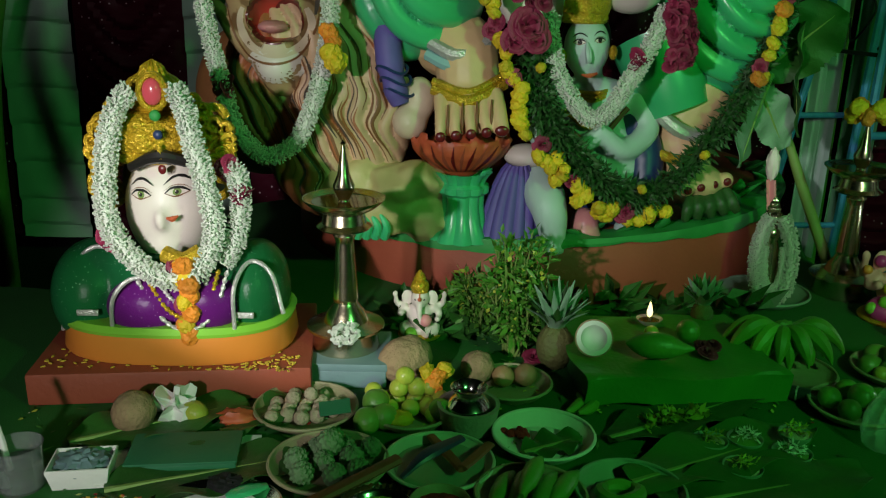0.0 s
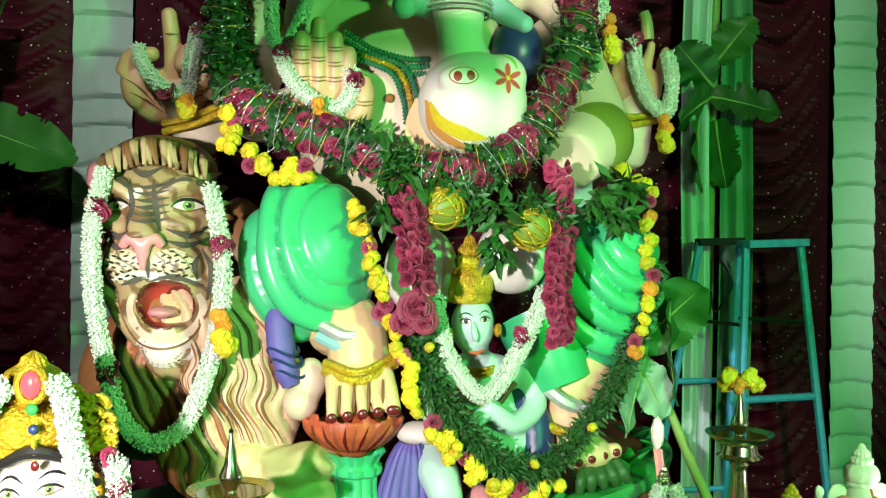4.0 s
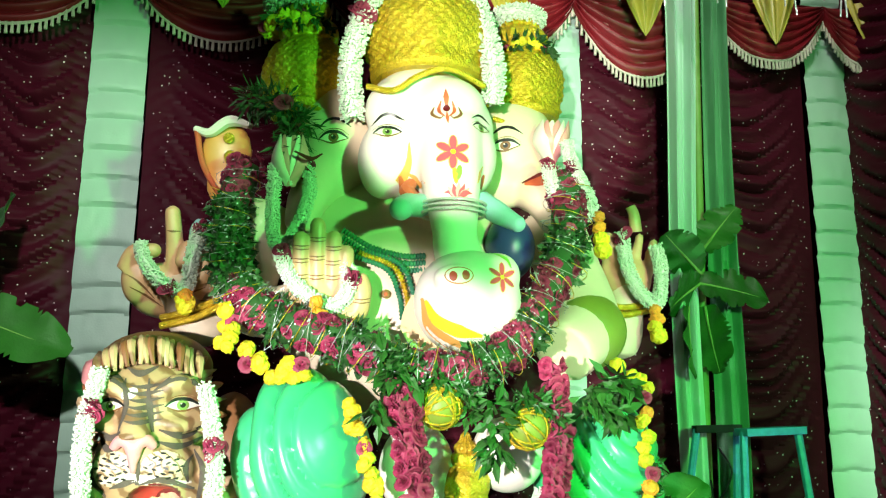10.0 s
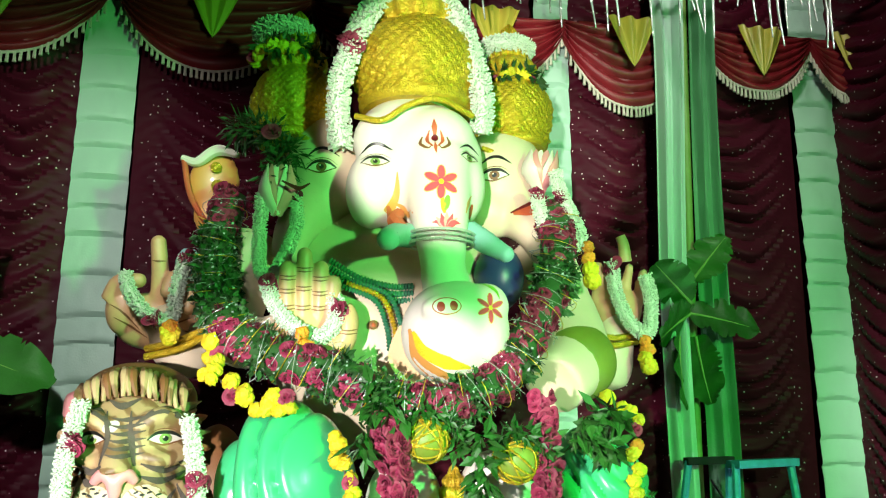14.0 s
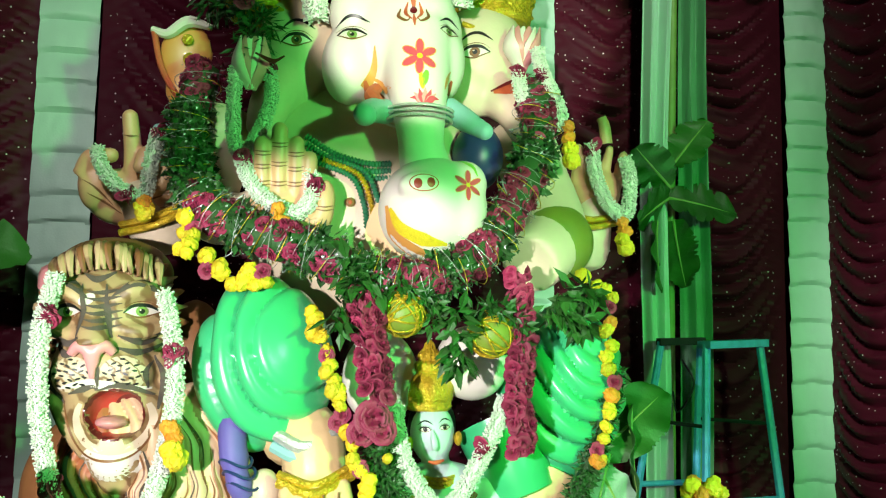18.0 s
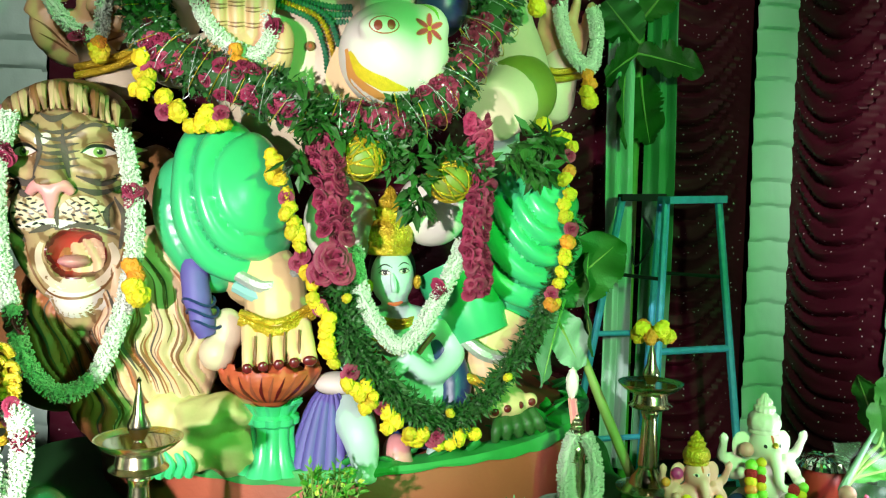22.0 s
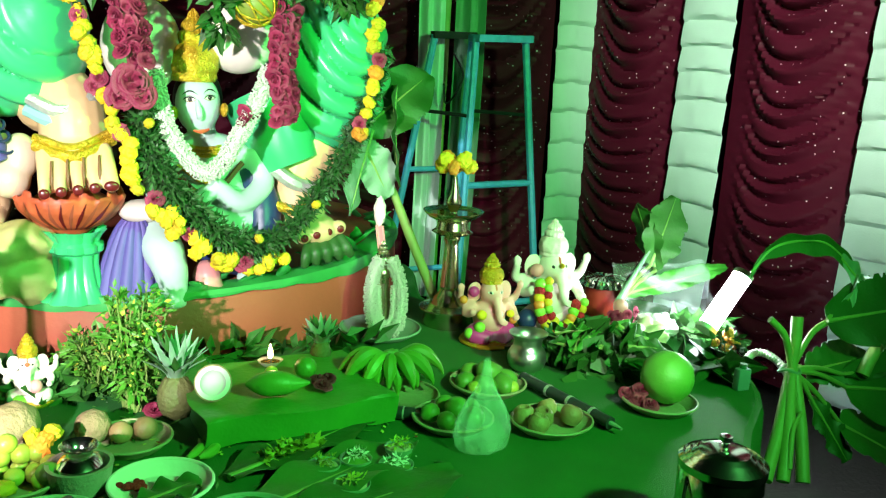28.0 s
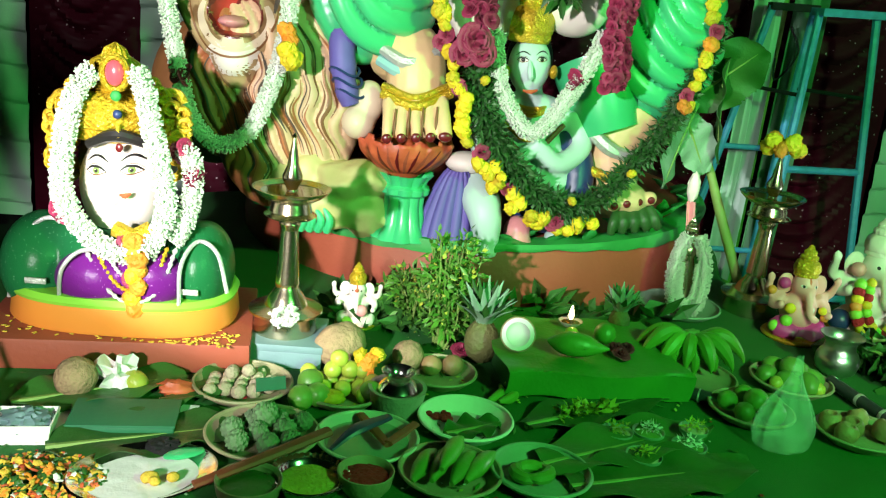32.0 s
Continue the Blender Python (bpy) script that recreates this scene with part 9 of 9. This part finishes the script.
# artificial flowers, bottle, hose
q = V((2.267, 2.230, 0.550))
t = thing("silk_flowers", q + V((0, 0.03, 0)), "small bunch of coral silk flowers", "flowers")
for i in range(12):
    flower("marigold", MARIGOLD["marigold_orange"], V((rnd.uniform(-0.045, 0.045), rnd.uniform(-0.03, 0.03), rnd.uniform(0.05, 0.11))), t, None, 0.6)
tagged(part("leaves", leaf_mass([(-0.05, 0, 0.02), (0, 0, 0.07), (0.06, 0, 0.04)], 0.04, 60, 0.045, 0.012, 77), M["leaf"], t, smooth=False), kind="stuff")
t = thing("small_bottle", V((2.111, 1.989, 0.550)), "small green-capped box bottle at the altar's edge", "bottle")
part("body", box(0.05, 0.03, 0.075, 0.006, (0, 0, 0.038)), M["slate_blue"], t)
part("cap", lathe([(0, 0.075), (0.012, 0.075), (0.012, 0.092), (0, 0.094)], 16), M["green_card"], t)
pts = curve([V((2.145, 2.062, 0.580)), V((2.320, 2.167, 0.600)), V((2.349, 2.100, 0.600)), V((2.337, 2.013, 0.570))], 60)
t = loose("ribbed_hose", "ribbed grey hose lying at the altar's edge", "hose")
part("hose", tube(pts[::4], [0.012 + 0.003 * (i % 2) for i in range(60)], 10, 59), M["silver_paint"], t)
# steel can on the floor
q = V((1.35, 1.2, TOP))
t = thing("steel_can", q, "steel lidded can standing on the green altar cloth", "can")
part("body", lathe([(r * 0.7, z * 0.82) for r, z in [(0, 0), (0.125, 0), (0.13, 0.01), (0.13, 0.26), (0.124, 0.27), (0, 0.27)]], 44), M["steel"], t)
lid = part("lid", lathe([(r * 0.7, z * 0.82) for r, z in [(0.134, 0.255), (0.134, 0.275), (0.12, 0.285), (0.116, 0.282), (0.1, 0.294), (0.096, 0.291), (0.08, 0.302), (0.076, 0.3), (0.05, 0.31), (0, 0.312)]], 44), M["steel"], t)
part("knob", lathe([(r * 0.7, z * 0.82) for r, z in [(0, 0.31), (0.012, 0.31), (0.01, 0.322), (0.02, 0.33), (0.02, 0.342), (0, 0.346)]], 20), M["steel"], lid)
part("handle", tube([(-0.09, 0, 0.2), (-0.11, -0.02, 0.13), (-0.09, -0.03, 0.05)], 0.004, 8), M["steel"], t)
# loose shell, petals and betel bowls on banana leaves
for i, (a, b, w) in enumerate((((0.423, 1.625, 0.556), (0.905, 1.879, 0.556), 0.2), ((0.474, 1.540, 0.553), (0.955, 1.692, 0.553), 0.22), ((0.410, 1.811, 0.556), (0.856, 2.070, 0.556), 0.16), ((-0.831, 1.756, 0.554), (-0.472, 1.969, 0.554), 0.2), ((-0.682, 1.568, 0.553), (-0.297, 1.721, 0.553), 0.2), ((-0.334, 2.027, 0.554), (-0.484, 1.785, 0.558), 0.12))):
    big_leaf(V(a) + V((0, 0, 0.011)), V(b) + V((0, 0, 0.011)), w, "flat dark green banana leaf laid on the altar cloth", 0, 0.0, "leaf", i, 0.0)
for i, (px, r) in enumerate((((0.641, 1.799, 0.556), 0.042), ((0.726, 1.810, 0.556), 0.042), ((0.680, 1.686, 0.556), 0.045), ((0.814, 1.751, 0.556), 0.045), ((0.839, 1.805, 0.575), 0.038))):
    bowl(V(px), r, 0.02, "small leaf cup of mixed betel nut and blossoms", "leaf_pale", "fruit_green" if i % 2 else "sweet", "leaf_cup")
    t = loose("betel_mix", "pale shreds of blossom in a leaf cup", "petals", "petals in leaf cups")
    tagged(part("shreds", leaf_mass([V(px) + V((-0.02, 0, 0.022)), V(px) + V((0.0, 0, 0.03)), V(px) + V((0.02, 0, 0.022))], 0.016, 70, 0.016, 0.003, 90 + i, 0), M["paper"] if i % 2 else M["lime"], t, smooth=False), kind="stuff")
q = V((0.798, 2.043, 0.556))
o = part("white_shell", blob(0.022, 0.018, 0.016, u=18, v=12, rough=0.25), M["paper"])
o.location = q + V((0, 0, 0.014))
tagged(o, "small white cut shell on a leaf", "shell")
t = loose("yellow_petals", "heap of yellow-green flower petals on a leaf", "petals")
tagged(part("petals", leaf_mass([V((0.506, 1.874, 0.570)), V((0.570, 1.896, 0.575)), V((0.652, 1.917, 0.570))], 0.022, 220, 0.026, 0.009, 81, 0), M["lime"], t, smooth=False), kind="stuff")


# ---- plants, ladder, loose leaves ----
def step_ladder():
    t = loose("step_ladder", "blue painted metal step ladder with chipped paint behind the altar", "ladder")
    a, b = V((1.864, 3.750, 1.668)), V((2.153, 3.800, 1.679))
    fl, fr, bl, br = V((1.816, 3.680, 0.858)), V((2.220, 3.720, 0.815)), V((1.569, 4.020, 0.590)), V((1.922, 4.050, 0.477))
    al, ar = V((1.732, 3.950, 1.676)), V((1.932, 3.950, 1.682))

    def board(p, q, depth, h):
        d = (q - p)
        side = V((-d.y, d.x, 0)).normalized()
        bm = box(d.length + 0.03, depth, h, 0.005)
        rot = Matrix((d.normalized(), side, V((0, 0, 1)))).transposed().to_4x4()
        bmesh.ops.transform(bm, matrix=Matrix.Translation((p + q) / 2) @ rot, verts=bm.verts)
        return bm
    part("top_step", board(a, b, 0.1, 0.035), M["blue_metal"], t)
    part("back_rail", board(al, ar, 0.06, 0.035), M["dark"], t, "dark top rail of the rear frame")
    ends = []
    for p, q in ((a, fl), (b, fr), (al, bl), (ar, br)):
        k = p.z / (p.z - q.z)
        q = p + (q - p) * k
        ends.append((p, q))
        part("leg", tube([p, q], 0.019, 8, 2), M["blue_metal"], t)

    def at(i, k):
        return ends[i][0].lerp(ends[i][1], k)
    for k in (0.42, 0.78):
        part("rung", tube([at(0, k), at(1, k)], 0.017, 8, 2), M["blue_metal"], t)
    for k in (0.4, 0.72):
        part("rung", tube([at(2, k), at(3, k)], 0.014, 8, 2), M["blue_metal"], t)
    part("brace", tube([at(0, 0.22), at(2, 0.22)], 0.009, 8, 2), M["dark"], t, "dark hinged brace")
    part("brace", tube([at(1, 0.22), at(3, 0.22)], 0.009, 8, 2), M["dark"], t, "dark hinged brace")
    part("hanging_wire", tube([at(2, 0.05) + V((0.12, 0, 0)), at(2, 0.12) + V((0.2, 0, 0)), at(2, 0.2) + V((0.14, 0, 0)), at(2, 0.14) + V((0.1, 0, 0))], 0.005, 6, 24), M["dark"], t, "looped black wire")


step_ladder()
# banana leaves tied beside the idol
big_leaf((1.080, 3.000, 1.293), (1.391, 3.100, 1.521), 0.24, "broad green leaf beside the idol's knee", 60, 0.1, "leaf", 11)
big_leaf((1.223, 3.050, 1.462), (1.200, 3.000, 1.079), 0.2, "broad green leaf hanging behind the green wreath", 80, 0.1, "leaf", 16)
big_leaf((1.117, 2.980, 1.296), (0.999, 2.900, 0.991), 0.2, "pale underside of a broad leaf hanging by the idol", 70, 0.05, "leaf_pale", 12)
big_leaf((1.081, 3.000, 1.251), (1.195, 2.980, 1.039), 0.16, "pale folded leaf hanging by the idol", 70, 0.05, "leaf_pale", 13)
o = part("leaf_stalk", tube([(1.192, 3.050, 1.138), (1.291, 3.020, 0.895), (1.400, 2.980, 0.633)], [0.014, 0.02, 0.02], 10), M["stem"])
tagged(o, "thick green leaf stalk leaning on the altar", "stalk")
# a hanging white petal shape, modelled as a plain rounded body
o = part("white_conch", blob(0.022, 0.022, 0.055, u=22, v=16, rough=0.2), M["skin_white"])
o.location = (1.140, 2.930, 0.994)
tagged(o, "smooth white petal shape hanging beside the idol", "conch")
o = part("pink_ribbon", thick(sheet(lambda u, v: (0.03 * (u - 0.5) + 0.02 * v, 0.01 * math.sin(u * 6), -0.14 * v), 6, 10), 0.003), M["pink_paint"])
o.location = (1.139, 2.920, 0.942)
tagged(o, "pink ribbon hanging below the white petal shape", "ribbon")
# young banana plants on the pole and at the side
for i, (a, b, w, r) in enumerate((((1.824, 4.050, 2.387), (2.139, 3.950, 2.326), 0.26, 50), ((1.827, 4.050, 2.443), (1.625, 4.000, 2.628), 0.22, 60), ((1.848, 4.050, 2.558), (1.994, 3.980, 2.781), 0.22, 70), ((1.824, 4.050, 2.387), (1.615, 3.980, 2.262), 0.26, 50), ((1.847, 4.050, 2.275), (1.863, 4.000, 1.943), 0.26, 80), ((1.759, 4.050, 2.273), (1.719, 4.000, 1.915), 0.2, 80))):
    big_leaf(a, b, w, "dark torn banana leaf tied to the pole", r, 0.1, "leaf", 30 + i, 0.2)
for i, (a, b, w, r) in enumerate((((-1.657, 3.900, 2.179), (-1.086, 3.800, 1.993), 0.3, 55), ((-1.572, 4.000, 2.291), (-1.416, 3.900, 2.682), 0.25, 60))):
    big_leaf(a, b, w, "broad banana leaf reaching in before the curtain", r, 0.05, "leaf", 50 + i, 0.2)
o = part("banana_plant", tube([(-1.657, 3.900, 2.179), (-2.0, 3.95, 1.2), (-2.05, 3.9, 0)], [0.02, 0.04, 0.06], 12), M["stem"])
tagged(o, "upright green banana stem before the curtain", "banana plant")
# banana plants lying at the altar's end
t = loose("banana_stalk_bundle", "bundle of cut banana leaf stalks standing by the altar", "stalks")
X = V((2.327, 2.0, 0.597))
for pts, r in ((((2.317, 1.99, 0.583), (2.214, 1.9, 0.436), (2.106, 1.82, 0.305)), 0.021), (((2.317, 1.98, 0.586), (2.234, 1.88, 0.441), (2.16, 1.8, 0.303)), 0.021), (((2.333, 1.98, 0.584), (2.311, 1.9, 0.42), (2.27, 1.82, 0.273)), 0.022), (((2.302, 1.9, 0.483), (2.234, 1.86, 0.449), (2.18, 1.8, 0.344)), 0.009), (((2.336, 2.0, 0.587), (2.354, 2.02, 0.683), (2.366, 2.04, 0.771)), 0.02), (((2.328, 2.0, 0.609), (2.282, 2.0, 0.721), (2.227, 2.02, 0.778)), 0.012), (((2.347, 2.0, 0.623), (2.445, 2.04, 0.709), (2.55, 2.06, 0.743)), 0.011)):
    part("stalk", tube([V(p) for p in pts], [r * 0.8, r, r * 1.05], 10, 10), M["stem"], t)
part("tie", tube([X + V((0.04 * math.cos(a), 0.03 * math.sin(a), 0.01 * math.sin(2 * a))) for a in (0, 1.2, 2.5, 3.8, 5.1, 6.28)], 0.006, 6, 30), M["leaf_pale"], t, "twisted leaf strip tied round the stalks")
for i, (a, b, w, r, mt, foot) in enumerate((
        ((2.595, 2.0, 0.509), (3.32, 1.95, 0.423), 0.33, 62, "leaf", (2.327, 2.0, 0.597)),
        ((2.506, 2.04, 0.749), (3.063, 2.02, 0.796), 0.27, 62, "leaf", (2.55, 2.06, 0.743)),
        ((2.542, 1.95, 0.396), (3.131, 1.85, 0.101), 0.26, 40, "leaf", (2.327, 2.0, 0.597)),
        ((2.438, 2.04, 0.565), (2.763, 2.06, 0.592), 0.17, 55, "leaf", (2.327, 2.0, 0.597)),
        ((3.163, 2.1, 0.758), (3.386, 2.1, 0.93), 0.2, 65, "leaf", (2.869, 2.05, 0.706)),
        ((2.41, 1.97, 0.493), (2.564, 1.9, 0.272), 0.12, 50, "leaf", (2.327, 2.0, 0.597)),
        ((2.594, 2.02, 0.548), (3.099, 2.06, 0.565), 0.1, 35, "leaf", (2.327, 2.0, 0.597)),
        ((2.259, 2.750, 0.783), (2.401, 2.800, 1.056), 0.22, 75, "leaf", (2.044, 2.650, 0.656)), ((2.290, 2.750, 0.758), (2.243, 2.850, 1.026), 0.14, 75, "leaf", (2.044, 2.650, 0.656)),
        ((2.127, 2.700, 0.684), (2.625, 2.700, 0.781), 0.09, 60, "leaf_bright", (2.044, 2.650, 0.656)))):
    t = big_leaf(a, b, w, "large green banana leaf with a pale midrib at the altar's end", r, 0.04, mt, 60 + i, 0.12)
    part("petiole", tube([V(foot), V(foot).lerp(V(a), 0.5) + V((0, 0, 0.015)), V(a)], [0.012, 0.009, 0.008], 8, 10), M["stem"], t)
o = part("leaf_stalk", tube([(2.671, 2.0, 0.545), (2.793, 2.02, 0.678), (3.281, 2.06, 0.87)], [0.024, 0.02, 0.011], 10, 12), M["stem"])
tagged(o, "thick pale green leaf stalk rising beside the altar", "stalk")


def arching_leaf(points, width, label, material="leaf"):
    """A narrow leaf bent over in an arch, its blade folded along the pale midrib."""
    t = loose("banana_leaf", label, "leaf", "banana leaves")
    line = curve([V(p) for p in points], 40)

    def fn(u, v):
        k = min(len(line) - 1.001, u * (len(line) - 1))
        i = int(k)
        c = line[i].lerp(line[i + 1], k - i)
        s = (v - 0.5) * 2
        w = width * max(0.05, math.sin(math.pi * (0.06 + 0.92 * u))) ** 0.6 * 0.5
        return (c.x, c.y - abs(s) * w * 0.35, c.z + (0.75 * w * s if s > 0 else 1.1 * w * s) + 0.006 * math.sin(u * 23 + s))
    part("blade", thick(sheet(fn, 44, 8), 0.0015), M[material], t)
    part("midrib", tube([V(fn(u, 0.5)) + V((0, -0.003, 0)) for u in (0, 0.2, 0.4, 0.6, 0.8, 0.97)], [0.006, 0.005, 0.004, 0.004, 0.003, 0.001], 6, 30), M["stem"], t)


arching_leaf(((2.19, 2.1, 0.921), (2.245, 2.1, 0.998), (2.364, 2.1, 1.024), (2.54, 2.1, 0.997), (2.692, 2.1, 0.885)), 0.08, "narrow banana leaf bent over in an arch beside the tube lamp")
arching_leaf(((2.589, 2.1, 0.956), (2.649, 2.08, 0.893), (2.617, 2.06, 0.825), (2.558, 2.06, 0.781)), 0.1, "torn pale tip of a banana leaf hanging down", "leaf_pale")
o = part("leaf_stalk", tube([(2.044, 2.650, 0.656), (2.146, 2.700, 0.754), (2.246, 2.750, 0.844)], [0.014, 0.011, 0.007], 8), M["leaf_pale"])
tagged(o, "pale stalk of a young banana leaf", "stalk")
# heap of betel and mango leaves between the small idols
for i, (px, n, sp) in enumerate((((1.696, 2.435, 0.580), 30, 0.13), ((1.723, 2.249, 0.570), 26, 0.12), ((2.102, 2.156, 0.570), 20, 0.1), ((0.847, 2.68, 0.555), 26, 0.15), ((0.077, 2.490, 0.555), 60, 0.2), ((0.93, 2.62, 0.555), 14, 0.1), ((2.318, 2.496, 0.580), 50, 0.1), ((0.095, 2.502, 0.56), 34, 0.16), ((0.468, 2.652, 0.555), 36, 0.18), ((0.378, 2.360, 0.56), 30, 0.1))):
    t = loose("leaf_heap", "heap of fresh green leaves on the altar", "leaves", "leaf heaps")
    c = V(px)
    tagged(part("leaves", leaf_mass([c + V((-sp, 0.03, 0)), c + V((0, -0.03, 0.01)), c + V((sp, 0.02, 0))], 0.04, int(n * 1.3), 0.13 if i < 3 else 0.1, 0.055 if i < 3 else 0.03, 100 + i, 0.15), M["leaf"], t, smooth=False), kind="stuff")
# grass and petals strewn over the altar
t = loose("strewn_petals", "bits of grass and petals strewn over the altar", "petals")
for key, n, ln, w in (("leaf", 420, 0.03, 0.004), ("leaf_bright", 160, 0.04, 0.004), ("lime", 240, 0.014, 0.005), ("kumkum", 60, 0.014, 0.006), ("jasmine", 120, 0.009, 0.004)):
    bm = bmesh.new()
    for i in range(n):
        x, y = rnd.uniform(-1.0, 0.95), rnd.uniform(1.4, 2.65)
        a = rnd.uniform(0, 6.28)
        d, s = V((math.cos(a), math.sin(a), rnd.uniform(-0.05, 0.25))) * ln * rnd.uniform(0.5, 1.4), V((-math.sin(a), math.cos(a), 0.1)) * w
        c = V((x, y, TOP + 0.006))
        bm.faces.new([bm.verts.new(q) for q in (c - d * 0.5, c + s, c + d * 0.5, c - s)])
    tagged(part("scraps", bm, M[key], t, smooth=False), kind="stuff")
